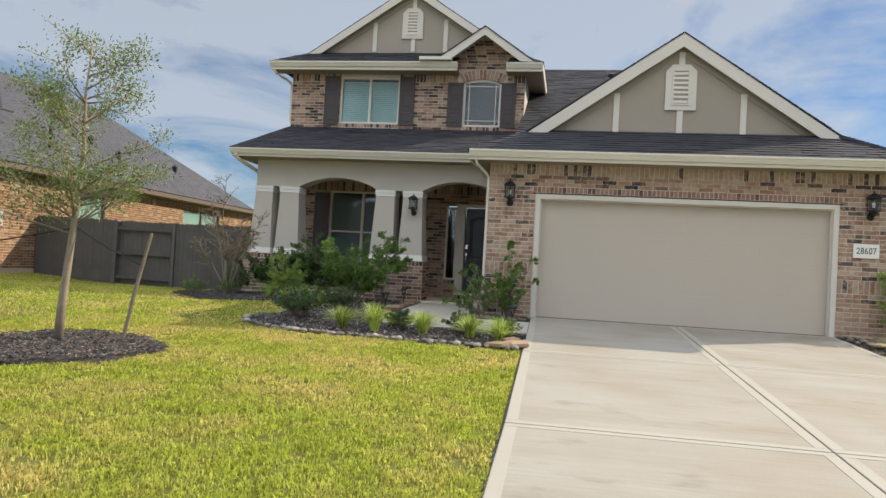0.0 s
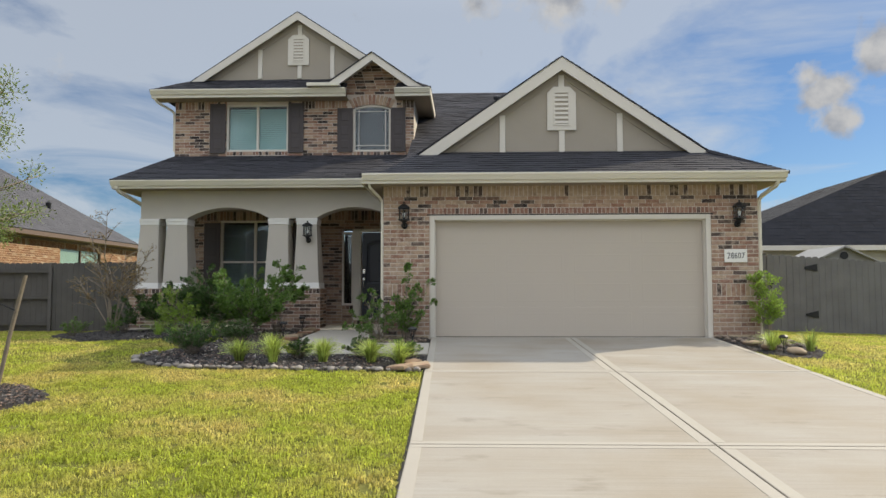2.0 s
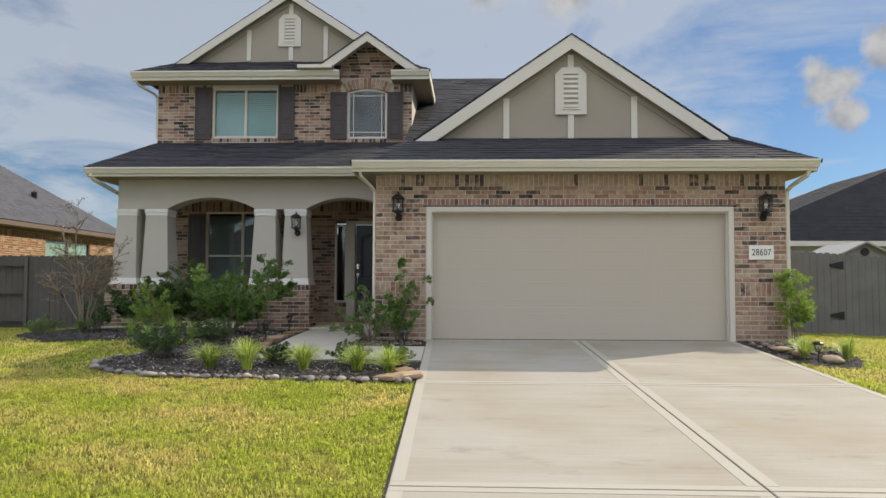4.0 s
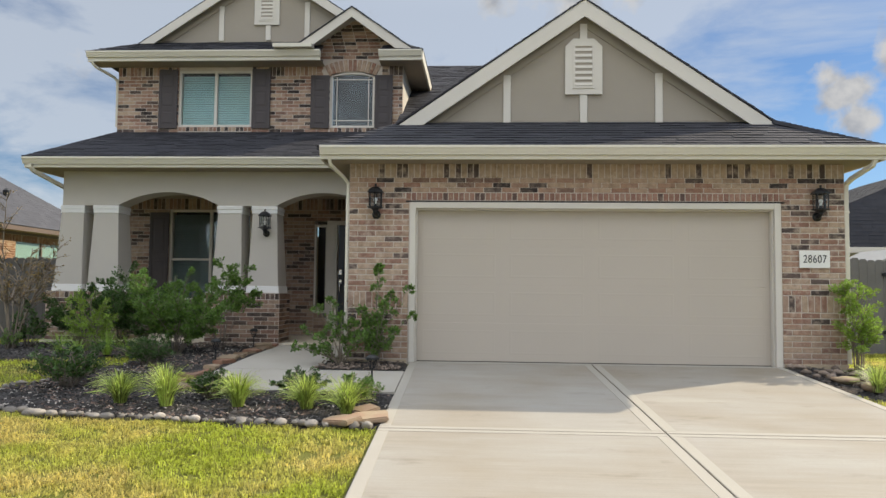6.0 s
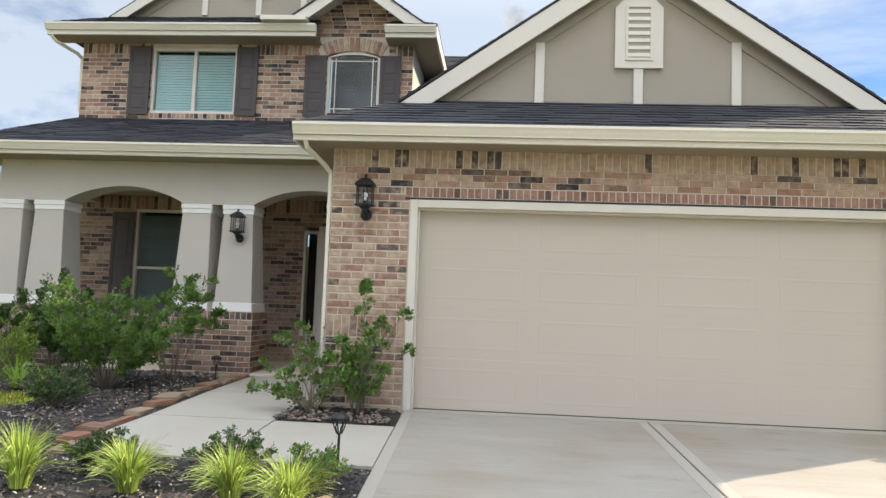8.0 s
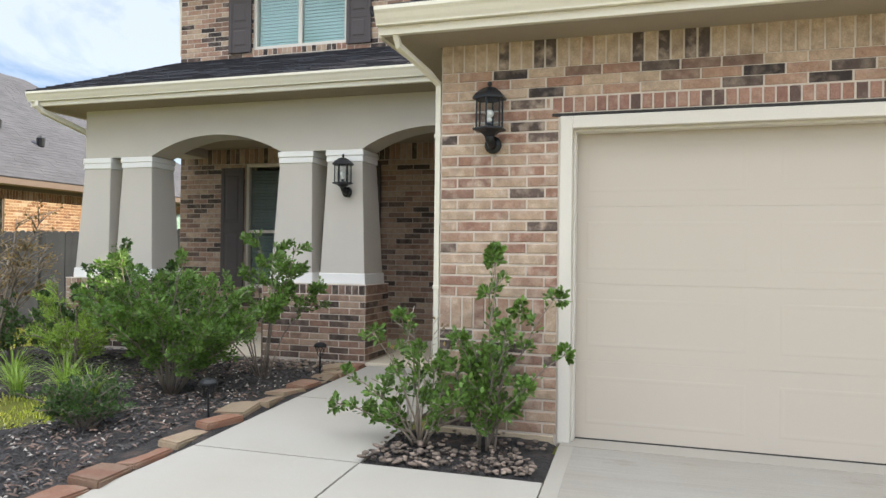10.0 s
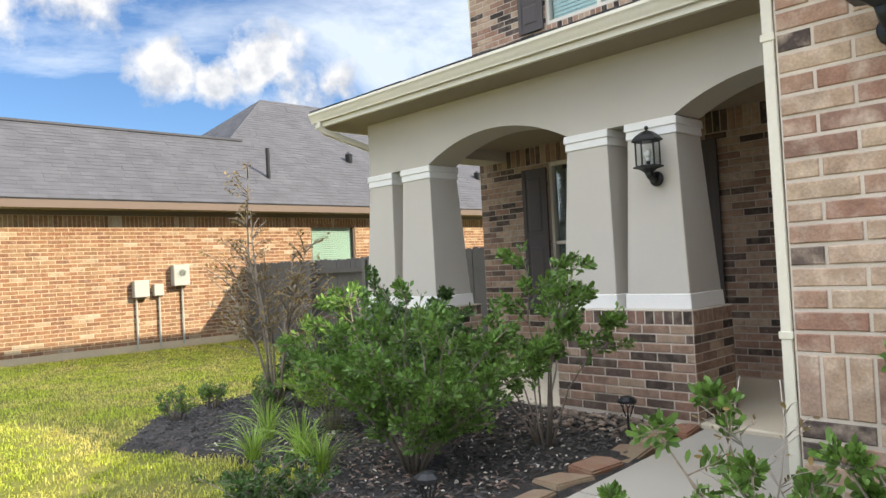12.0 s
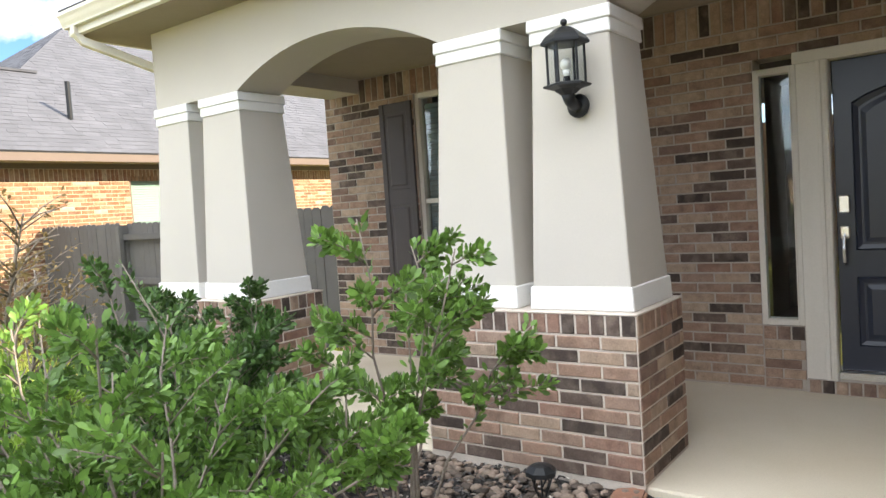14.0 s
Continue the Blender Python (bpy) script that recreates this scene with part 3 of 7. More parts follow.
for a, b in zip(JOINTS_Y, JOINTS_Y[1:]):
    ja, jb, m = a - 0.006, b + 0.006, 0.11
    for lft, rgt in ((drive_left, lambda y: mid(y) - 0.006), (lambda y: mid(y) + 0.006, lambda y: 2.54)):
        slab("slab", [(lft(ja), ja), (rgt(ja), ja), (rgt(jb), jb), (lft(jb), jb)], M_CONC, parent=drive)
        # smooth trowelled margins along the joints
        for y0, y1 in ((ja - 0.005, ja - 0.085), (jb + 0.085, jb + 0.005)):
            slab("margin", [(lft(y0) + 0.005, y0), (rgt(y0) - 0.005, y0), (rgt(y1) - 0.005, y1), (lft(y1) + 0.005, y1)], M_CONC_L, 0.003, 0.003, drive)
        y0, y1 = ja - 0.09, jb + 0.09
        for f, s0, s1 in ((lft, 0.005, 0.10), (rgt, -0.10, -0.005)):
            slab("margin", [(f(y0) + s0, y0), (f(y0) + s1, y0), (f(y1) + s1, y1), (f(y1) + s0, y1)], M_CONC_L, 0.003, 0.003, drive)
slab("joint_fill", [(-2.5, -0.02), (2.5, -0.02), (2.5, -15.7), (-2.2, -15.7)], M_JOINT, 0.1, -0.02, drive)
structure(boxpart("kerb", (-400, 400, -16.0, -15.75, -1.0, -0.70), M_CONC_L), "pale concrete kerb along the street", "kerb")
structure(boxpart("street", (-400, 400, -26, -16.0, -1.0, -0.755), M_ASPHALT), "pale concrete street", "road")

boxpart("slab", (-2.53, 2.53, -0.004, 6.0, -0.15, -0.002), M_CONC_L, drive, bevel=0)

walkway = structure(empty("pavement", (0, 0, 0)), "pale concrete front walk with cut joints", "front walk")
slab("slab", [(-4.88, -0.80), (-3.67, -0.80), (-3.67, -2.15), (-4.2, -2.15), (-4.95, -1.95)], M_CONC_W, parent=walkway)
slab("slab", [(-3.655, -0.80), (-2.508, -0.80), (-2.473, -2.15), (-3.655, -2.15)], M_CONC_W, parent=walkway)
slab("slab", [(-4.93, 0.72), (-3.68, 0.72), (-3.66, -0.785), (-4.88, -0.785)], M_CONC_W, parent=walkway)
slab("slab", [(-5.04, 2.54), (-3.70, 2.54), (-3.68, 0.735), (-4.93, 0.735)], M_CONC_W, parent=walkway)
slab("joint_fill", [(-4.9, 2.5), (-3.7, 2.5), (-3.7, -0.8), (-2.6, -0.8), (-2.6, -2.1), (-4.6, -2.0), (-4.85, -0.8)], M_JOINT, 0.1, -0.02, walkway)
floor = structure(boxpart("floor", (-9.45, -3.45, 2.56, 4.7, -0.25, 0.03), M_PORCH, bevel=0.01), "pale concrete porch floor", "porch floor")

# ---------------------------------------------------------------- garage front wall
GX0, GX1 = -3.40, 3.40


def wall_with_holes(name, x0, x1, y0, y1, z0, z1, holes, material):
    """A wall along x from y0 to y1 thick, with rectangular openings (x0, x1, z0, z1) cut through."""
    bm = bmesh.new()
    xs = sorted({x0, x1, *[h[0] for h in holes], *[h[1] for h in holes]})
    zs = sorted({z0, z1, *[max(z0, h[2]) for h in holes], *[h[3] for h in holes]})
    for a, b in zip(xs, xs[1:]):
        for c, d in zip(zs, zs[1:]):
            if not any(h[0] <= (a + b) / 2 <= h[1] and h[2] <= (c + d) / 2 <= h[3] for h in holes):
                box(bm, a, b, y0, y1, c, d)
    bmesh.ops.remove_doubles(bm, verts=bm.verts, dist=0.0005)
    seen = {}
    for f in bm.faces:
        k = tuple(round(c, 3) for c in f.calc_center_median())
        seen.setdefault(k, []).append(f)
    bmesh.ops.delete(bm, geom=[f for fs in seen.values() if len(fs) > 1 for f in fs], context="FACES_ONLY")
    return part(name, bm, material)


wall_garage = structure(wall_with_holes("wall_garage", GX0, GX1, 0.0, 0.24, -0.3, 2.82, [(-2.54, 2.54, -1, 2.235)], M_MORTAR), "blended tan, pink and dark brown brick garage wall", "brick wall")
boxpart("footing", (GX0 - 0.01, -2.57, -0.014, 0.2, -0.35, 0.03), M_SLAB, wall_garage)
boxpart("footing", (2.57, GX1 + 0.01, -0.014, 0.2, -0.35, 0.05), M_SLAB, wall_garage)
boxpart("lintel", (-2.6, 2.6, -0.012, 0.1, 2.225, 2.248), M_RUBBER, wall_garage, "dark steel lintel")

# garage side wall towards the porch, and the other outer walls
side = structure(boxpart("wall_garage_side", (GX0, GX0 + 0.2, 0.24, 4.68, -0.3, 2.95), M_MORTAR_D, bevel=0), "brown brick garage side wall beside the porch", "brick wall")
structure(boxpart("wall_east", (GX1 - 0.2, GX1, 0.24, 16, -0.4, 2.82), M_BRICK_J, bevel=0), "brick side wall of the garage", "brick wall")
structure(boxpart("wall_west", (-9.28, -9.08, 4.92, 16, -0.3, 5.7), M_BRICK_J, bevel=0), "brick side wall of the house", "brick wall")
structure(boxpart("wall_back", (-9.28, GX1, 16, 16.2, -0.4, 2.9), M_BRICK_J, bevel=0), "brick back wall of the house", "brick wall")

# garage door: four sections with pressed panels
garage_door = empty("door_1", (0, 0.13, 0))
structure(garage_door, "closed beige sectional garage door", "garage door")


def door_section(z0, z1):
    bm = bmesh.new()
    x0, x1, n = -2.47, 2.47, 4
    box(bm, x0, x1, 0.0, 0.05, z0, z1)
    w = (x1 - x0) / n
    for k in range(n):
        a, b = x0 + k * w + 0.10, x0 + (k + 1) * w - 0.10
        c, d = z0 + 0.10, z1 - 0.10
        # pressed frame with a raised field
        for i, (ya, yb, s) in enumerate(((0.0, -0.004, 0.0),)):
            v = []
            for y, q in ((0.0, 0.0), (-0.0010, 0.010), (-0.0010, 0.02), (-0.0002, 0.035)):
                v.append([bm.verts.new(p) for p in ((a + q, y, c + q), (b - q, y, c + q), (b - q, y, d - q), (a + q, y, d - q))])
            for r, t in zip(v, v[1:]):
                for m in range(4):
                    bm.faces.new((r[m], r[(m + 1) % 4], t[(m + 1) % 4], t[m]))
            bm.faces.new(v[-1])
    ob = part("section", bm, M_DOOR_G, garage_door)
    return ob


for k in range(4):
    door_section(0.008 + 0.535 * k + 0.0005, 0.008 + 0.535 * (k + 1) - 0.0005)
boxpart("bottom_seal", (-2.47, 2.47, 0.0, 0.045, -0.02, 0.0075), M_RUBBER, garage_door, "black rubber bottom seal")

trim_g = structure(empty("trim", (0, 0, 0)), "cream painted garage door casing", "door trim")
for x0, x1 in ((-2.54, -2.455), (2.455, 2.54)):
    boxpart("jamb", (x0, x1, -0.025, 0.20, -0.01, 2.225), M_TRIM, trim_g)
    s = 1 if x0 < 0 else -1
    xa = x1 if x0 < 0 else x0
    boxpart("stop", tuple(sorted((xa, xa + s * 0.018))) + (0.03, 0.125, 0.0, 2.14), M_TRIM, trim_g)
boxpart("head", (-2.455, 2.455, -0.025, 0.20, 2.14, 2.225), M_TRIM, trim_g)
boxpart("stop", (-2.437, 2.437, 0.03, 0.125, 2.12, 2.14), M_TRIM, trim_g)

# ---------------------------------------------------------------- porch
PF = 2.66


def arch_curve(x0, x1, spring, top, n=18):
    """A flat segmental arch from (x0, spring) over the top to (x1, spring)."""
    h, w = top - spring, (x1 - x0) / 2
    r = (w * w + h * h) / (2 * h)
    cx, cz = (x0 + x1) / 2, top - r
    a = math.asin(w / r)
    return [(cx + r * math.sin(-a + 2 * a * k / n), cz + r * math.cos(-a + 2 * a * k / n)) for k in range(n + 1)]


poly = [(-9.17, 3.12), (-9.17, 2.47)]
poly += [(-8.13, 2.47)] + arch_curve(-8.13, -6.27, 2.475, 2.715) + [(-6.27, 2.47), (-5.21, 2.47)] + arch_curve(-5.21, -3.50, 2.475, 2.71) + [(-3.50, 2.47), (-3.425, 2.47), (-3.425, 3.12)]
wall_porch = structure(prismpart("wall_porch", poly, "y", PF, PF + 0.42, M_STUCCO), "grey-beige stucco porch beam with two flat arches", "stucco wall")
structure(boxpart("wall_porch_side", (-9.165, -8.75, PF + 0.42, 4.68, 2.72, 3.12), M_STUCCO, bevel=0), "grey-beige stucco porch side beam", "stucco wall")
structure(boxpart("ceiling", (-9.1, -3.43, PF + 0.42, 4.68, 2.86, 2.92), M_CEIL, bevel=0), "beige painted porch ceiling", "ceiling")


def column(x0, x1, b0, b1):
    """A battered stucco column: top x0..x1, foot b0..b1, with a white cap and a white base band."""
    c = empty("column", ((x0 + x1) / 2, PF + 0.21, 0.91), "tapered grey stucco porch column with white cap and base", "column", "porch columns")
    y0, y1, f0, f1 = PF + 0.005, PF + 0.415, PF - 0.06, PF + 0.50

    def frustum(name, z0, z1, m, grow=0.0, label=""):
        bm = bmesh.new()
        rings = []
        for z in (z0, z1):
            t = (z - 0.91) / (2.47 - 0.91)
            xa, xb = b0 + (x0 - b0) * t - grow, b1 + (x1 - b1) * t + grow
            ya, yb = f0 + (y0 - f0) * t - grow, f1 + (y1 - f1) * t + grow
            rings.append([bm.verts.new(p) for p in ((xa, ya, z), (xb, ya, z), (xb, yb, z), (xa, yb, z))])
        for k in range(4):
            bm.faces.new((rings[0][k], rings[0][(k + 1) % 4], rings[1][(k + 1) % 4], rings[1][k]))
        bm.faces.new(rings[0][::-1]); bm.faces.new(rings[1])
        bmesh.ops.bevel(bm, geom=bm.edges[:], offset=0.006, segments=1, affect="EDGES")
        bmesh.ops.translate(bm, verts=bm.verts, vec=-c.location)
        return part(name, bm, m, c, label)
    frustum("shaft", 1.03, 2.34, M_STUCCO)
    frustum("base_band", 0.91, 1.035, M_WHITE, 0.012, "white painted base band")
    frustum("cap", 2.33, 2.405, M_WHITE, 0.012, "white painted cap")
    frustum("cap", 2.40, 2.468, M_WHITE, 0.024)


column(-9.17, -8.77, -9.27, -8.73)
column(-8.57, -8.13, -8.63, -8.05)
column(-6.27, -5.85, -6.35, -5.80)
column(-5.64, -5.21, -5.70, -5.13)

PLINTHS = []
for x0, x1 in ((-9.34, -7.98), (-6.42, -5.09)):
    p = boxpart("pedestal", (x0, x1, 2.535, 3.22, -0.2, 0.905), M_MORTAR_P, bevel=0)
    tagged(p, "brown brick pedestal under the paired porch columns", "pedestal", "column pedestals")
    PLINTHS.append((p, x0, x1))

# back wall of the porch, which is also the front wall of the upper storey
WIN_P = (-8.06, -6.32, 0.72, 2.62)
DOOR = (-4.98, -3.50, 0.13, 2.40)
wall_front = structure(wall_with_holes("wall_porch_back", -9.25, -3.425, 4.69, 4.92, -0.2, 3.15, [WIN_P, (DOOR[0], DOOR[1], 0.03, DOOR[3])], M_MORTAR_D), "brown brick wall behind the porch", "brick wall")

# ---------------------------------------------------------------- upper storey wall
UX0, UX1, UY = -9.28, -3.19, 4.68
WIN_A = (-7.95, -6.38, 4.38, 5.58)
WIN_B = (-4.72, -3.78, 4.36, 5.44)
wall_upper = structure(wall_with_holes("wall_upper", UX0, UX1, UY + 0.01, UY + 0.24, 3.15, 5.72, [WIN_A, (WIN_B[0], WIN_B[1], WIN_B[2], 5.53)], M_MORTAR), "tan and dark brown brick upper storey wall", "brick wall")
gable_wall = prismpart("brick_gable_backing", [(-5.2, 5.72), (-3.1, 5.72), (-3.1, 5.95), (-4.2, 6.66), (-5.2, 5.95)], "y", UY + 0.01, UY + 0.24, M_MORTAR, wall_upper)
structure(boxpart("wall_upper_side", (UX1 - 0.15, UX1, UY + 0.24, 10, 3.2, 5.72), M_SIDING, bevel=0), "cream lap siding upper side wall", "siding wall")


# ---------------------------------------------------------------- roofs
RS = random.Random(11)


def roof_plane(name, corners, material, singles=0, exposure=0.145, thick=0.013, under=0.05, label="dark charcoal asphalt shingle roof slope", ob=None, width=0.31):
    """corners: eave left, eave right, top right, top left. A deck with overlapping shingle courses."""
    P = [Vector(c) for c in corners]
    n = (P[1] - P[0]).cross(P[3] - P[0])
    if n.length < 1e-4:
        n = (P[1] - P[0]).cross(P[2] - P[0])
    n.normalize()
    if n.z < 0:
        n = -n
    deck = [p for p in P] + [p - n * under for p in P]
    roof = mesh_ob(name, deck, [(0, 1, 2, 3), (7, 6, 5, 4), (0, 4, 5, 1), (1, 5, 6, 2), (2, 6, 7, 3), (3, 7, 4, 0)], material)
    structure(roof, label, "roof")
    rise = ((P[3] + P[2]) / 2 - (P[0] + P[1]) / 2)
    along = (P[1] - P[0]).normalized()
    up = (rise - along * rise.dot(along))
    total = up.length
    up.normalize()
    k = max(1, round(total / exposure))
    verts, faces, made = [], [], 0
    for i in range(k):
        v0, v1 = i / k, min(1.0, (i + 1.12) / k)
        l0, r0 = P[0].lerp(P[3], v0), P[1].lerp(P[2], v0)
        l1, r1 = P[0].lerp(P[3], v1), P[1].lerp(P[2], v1)
        a0, a1 = l0.dot(along), r0.dot(along)
        b0, b1 = l1.dot(along), r1.dot(along)
        s = a0 - RS.uniform(0, width)
        while s < a1:
            w = RS.uniform(0.55, 1.25) * width
            x0, x1 = max(s, a0), min(s + w - 0.004, a1)
            s += w
            if x1 - x0 < 0.02:
                continue
            y0, y1 = min(max(x0, b0), b1), min(max(x1, b0), b1)
            t = thick * RS.uniform(0.6, 1.5)
            base = l0 - along * a0
            top = l1 - along * b0
            q = [base + along * x0 + n * t, base + along * x1 + n * t, top + along * y1 + n * 0.002, top + along * y0 + n * 0.002, base + along * x0 - n * 0.002, base + along * x1 - n * 0.002]
            fs = [(0, 1, 2, 3), (4, 5, 1, 0), (4, 0, 3), (1, 5, 2)]
            if made < singles:
                mesh_ob("shingle", q, fs, material, roof)
                made += 1
            else:
                o = len(verts)
                verts += q
                faces += [tuple(o + j for j in f) for f in fs]
    if verts:
        mesh_ob("shingle_rest", verts, faces, material, roof)["kind"] = "stuff"
    return roof


E_Y, E_Z = -0.45, 2.93
RAKE_Y = 0.70
# garage: front skirt, gable roof behind
roof_plane("roof_garage_front", [(-3.78, E_Y, E_Z), (3.80, E_Y, E_Z), (2.70, 1.02, 3.63), (-2.70, 1.02, 3.63)], M_SHINGLE, 280)
roof_plane("roof_garage_right", [(3.80, E_Y, E_Z), (3.80, 9.0, E_Z), (0.02, 9.0, 5.42), (2.70, RAKE_Y + 0.05, 3.58)], M_SHINGLE)
roof_plane("roof_gable_right", [(2.84, RAKE_Y - 0.012, 3.50), (2.84, 9.0, 3.50), (0.0, 9.0, 5.42), (0.0, RAKE_Y - 0.012, 5.42)], M_SHINGLE, under=0.018, thick=0.008)
roof_plane("roof_gable_left", [(-2.84, 9.0, 3.50), (-2.84, RAKE_Y - 0.012, 3.50), (0.0, RAKE_Y - 0.012, 5.42), (0.0, 9.0, 5.42)], M_SHINGLE, under=0.018, thick=0.008)
roof_plane("roof_garage_left", [(-3.78, 4.5, E_Z), (-3.78, E_Y, E_Z), (-2.70, RAKE_Y + 0.3, 3.58), (-2.70, 4.5, 3.58)], M_SHINGLE)
# porch
roof_plane("roof_porch", [(-9.66, 2.17, 3.28), (-3.30, 2.17, 3.28), (-2.9, 4.70, 4.27), (-9.28, 4.70, 4.27)], M_SHINGLE, 300)
roof_plane("roof_porch_side", [(-9.66, 6.0, 3.28), (-9.66, 2.17, 3.28), (-9.28, 4.68, 4.27), (-9.28, 6.0, 4.27)], M_SHINGLE)
# main roof to the right of the upper storey
roof_plane("roof_main", [(-3.3, 2.3, 3.35), (3.6, 2.3, 3.35), (1.8, 9.2, 7.09), (-3.1, 9.2, 7.09)], M_SHINGLE)
roof_plane("roof_main_back", [(3.6, 16, 3.35), (-9.6, 16, 3.35), (-3.1, 9.2, 7.09), (1.8, 9.2, 7.09)], M_SHINGLE)
# upper storey
roof_plane("roof_upper_front", [(-9.74, 4.18, 5.85), (-4.88, 4.18, 5.85), (-4.88, 5.32, 6.42), (-9.03, 5.32, 6.42)], M_SHINGLE)
roof_plane("roof_upper_corner", [(-3.60, 4.18, 5.85), (-2.74, 4.18, 5.85), (-3.45, 5.32, 6.42), (-3.60, 5.32, 6.42)], M_SHINGLE)
UG = 5.0
roof_plane("roof_upper_right", [(-3.46, UG, 6.29), (-3.46, 12, 6.29), (-6.25, 12, 8.12), (-6.25, UG, 8.12)], M_SHINGLE, under=0.018, thick=0.008)
roof_plane("roof_upper_left", [(-9.04, 12, 6.29), (-9.04, UG, 6.29), (-6.25, UG, 8.12), (-6.25, 12, 8.12)], M_SHINGLE, under=0.018, thick=0.008)
roof_plane("roof_upper_east", [(-2.74, 4.18, 5.85), (-2.74, 12, 5.85), (-3.46, 12, 6.29), (-3.46, 5.1, 6.29)], M_SHINGLE)
roof_plane("roof_upper_west", [(-9.74, 12, 5.85), (-9.74, 4.18, 5.85), (-9.04, 5.1, 6.29), (-9.04, 12, 6.29)], M_SHINGLE)
roof_plane("roof_dormer_left", [(-5.42, 6.6, 5.90), (-5.42, 4.17, 5.90), (-4.2, 4.17, 6.75), (-4.2, 6.6, 6.75)], M_SHINGLE, under=0.018, thick=0.008)
roof_plane("roof_dormer_right", [(-2.98, 4.17, 5.90), (-2.98, 6.6, 5.90), (-4.2, 6.6, 6.75), (-4.2, 4.17, 6.75)], M_SHINGLE, under=0.018, thick=0.008)


# gutters: an ogee profile with a lip, on a fascia
def gutter(name, x0, x1, y_front, z_top, drop=0.17, label="cream painted eave gutter"):
    prof = [(y_front + 0.13, z_top), (y_front + 0.012, z_top - 0.012), (y_front - 0.006, z_top - 0.004), (y_front - 0.008, z_top - 0.030), (y_front + 0.006, z_top - 0.052), (y_front + 0.020, z_top - 0.085), (y_front + 0.034, z_top - 0.112), (y_front + 0.036, z_top - 0.124), (y_front + 0.13, z_top - 0.124)]
    g = structure(empty(name, (x0, y_front, z_top)), label, "gutter")
    bm = bmesh.new()
    prism(bm, prof, "x", x0, x1)
    bmesh.ops.translate(bm, verts=bm.verts, vec=-g.location)
    part("trough", bm, M_GUTTER, g)
    bm = bmesh.new()
    box(bm, x0 + 0.01, x1 - 0.01, y_front + 0.075, y_front + 0.128, z_top - drop - 0.01, z_top - 0.126)
    bmesh.ops.translate(bm, verts=bm.verts, vec=-g.location)
    part("fascia", bm, M_GUTTER, g)
    return g


gutter("eave_garage", -3.74, 3.76, -0.47, 2.945)
gutter("eave_porch", -9.65, -3.55, 2.15, 3.275)
gutter("eave_upper_left", -9.72, -4.84, 4.16, 5.855, 0.19)
gutter("eave_upper_right", -3.64, -2.76, 4.16, 5.845, 0.19)
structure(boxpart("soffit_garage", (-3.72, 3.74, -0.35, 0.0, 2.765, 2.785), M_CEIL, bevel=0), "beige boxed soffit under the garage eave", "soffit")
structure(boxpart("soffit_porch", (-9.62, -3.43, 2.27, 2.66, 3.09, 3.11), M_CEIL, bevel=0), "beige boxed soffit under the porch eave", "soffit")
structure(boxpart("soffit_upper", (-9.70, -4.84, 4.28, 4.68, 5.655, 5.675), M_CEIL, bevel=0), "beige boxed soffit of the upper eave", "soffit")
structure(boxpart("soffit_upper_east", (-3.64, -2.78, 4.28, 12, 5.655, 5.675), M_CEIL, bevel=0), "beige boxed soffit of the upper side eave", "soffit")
structure(boxpart("fascia_east", (-2.78, -2.74, 4.20, 12, 5.64, 5.84), M_GUTTER, bevel=0.003), "cream fascia of the upper side eave", "fascia")
structure(boxpart("fascia_garage_left", (-3.76, -3.72, -0.34, 2.3, 2.765, 2.92), M_GUTTER, bevel=0.003), "cream fascia of the garage side eave", "fascia")
structure(boxpart("fascia_garage_right", (3.74, 3.78, -0.34, 9, 2.765, 2.92), M_GUTTER, bevel=0.003), "cream fascia of the garage side eave", "fascia")
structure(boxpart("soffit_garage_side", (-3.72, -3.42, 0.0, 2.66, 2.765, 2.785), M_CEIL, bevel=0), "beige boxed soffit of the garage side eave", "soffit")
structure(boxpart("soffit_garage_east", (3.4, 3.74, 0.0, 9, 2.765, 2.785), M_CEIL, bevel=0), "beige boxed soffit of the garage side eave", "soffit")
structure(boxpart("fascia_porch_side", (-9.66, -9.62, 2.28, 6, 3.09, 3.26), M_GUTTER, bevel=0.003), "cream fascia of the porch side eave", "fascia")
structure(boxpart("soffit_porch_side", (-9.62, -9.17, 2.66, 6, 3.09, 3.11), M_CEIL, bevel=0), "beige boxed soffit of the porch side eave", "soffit")


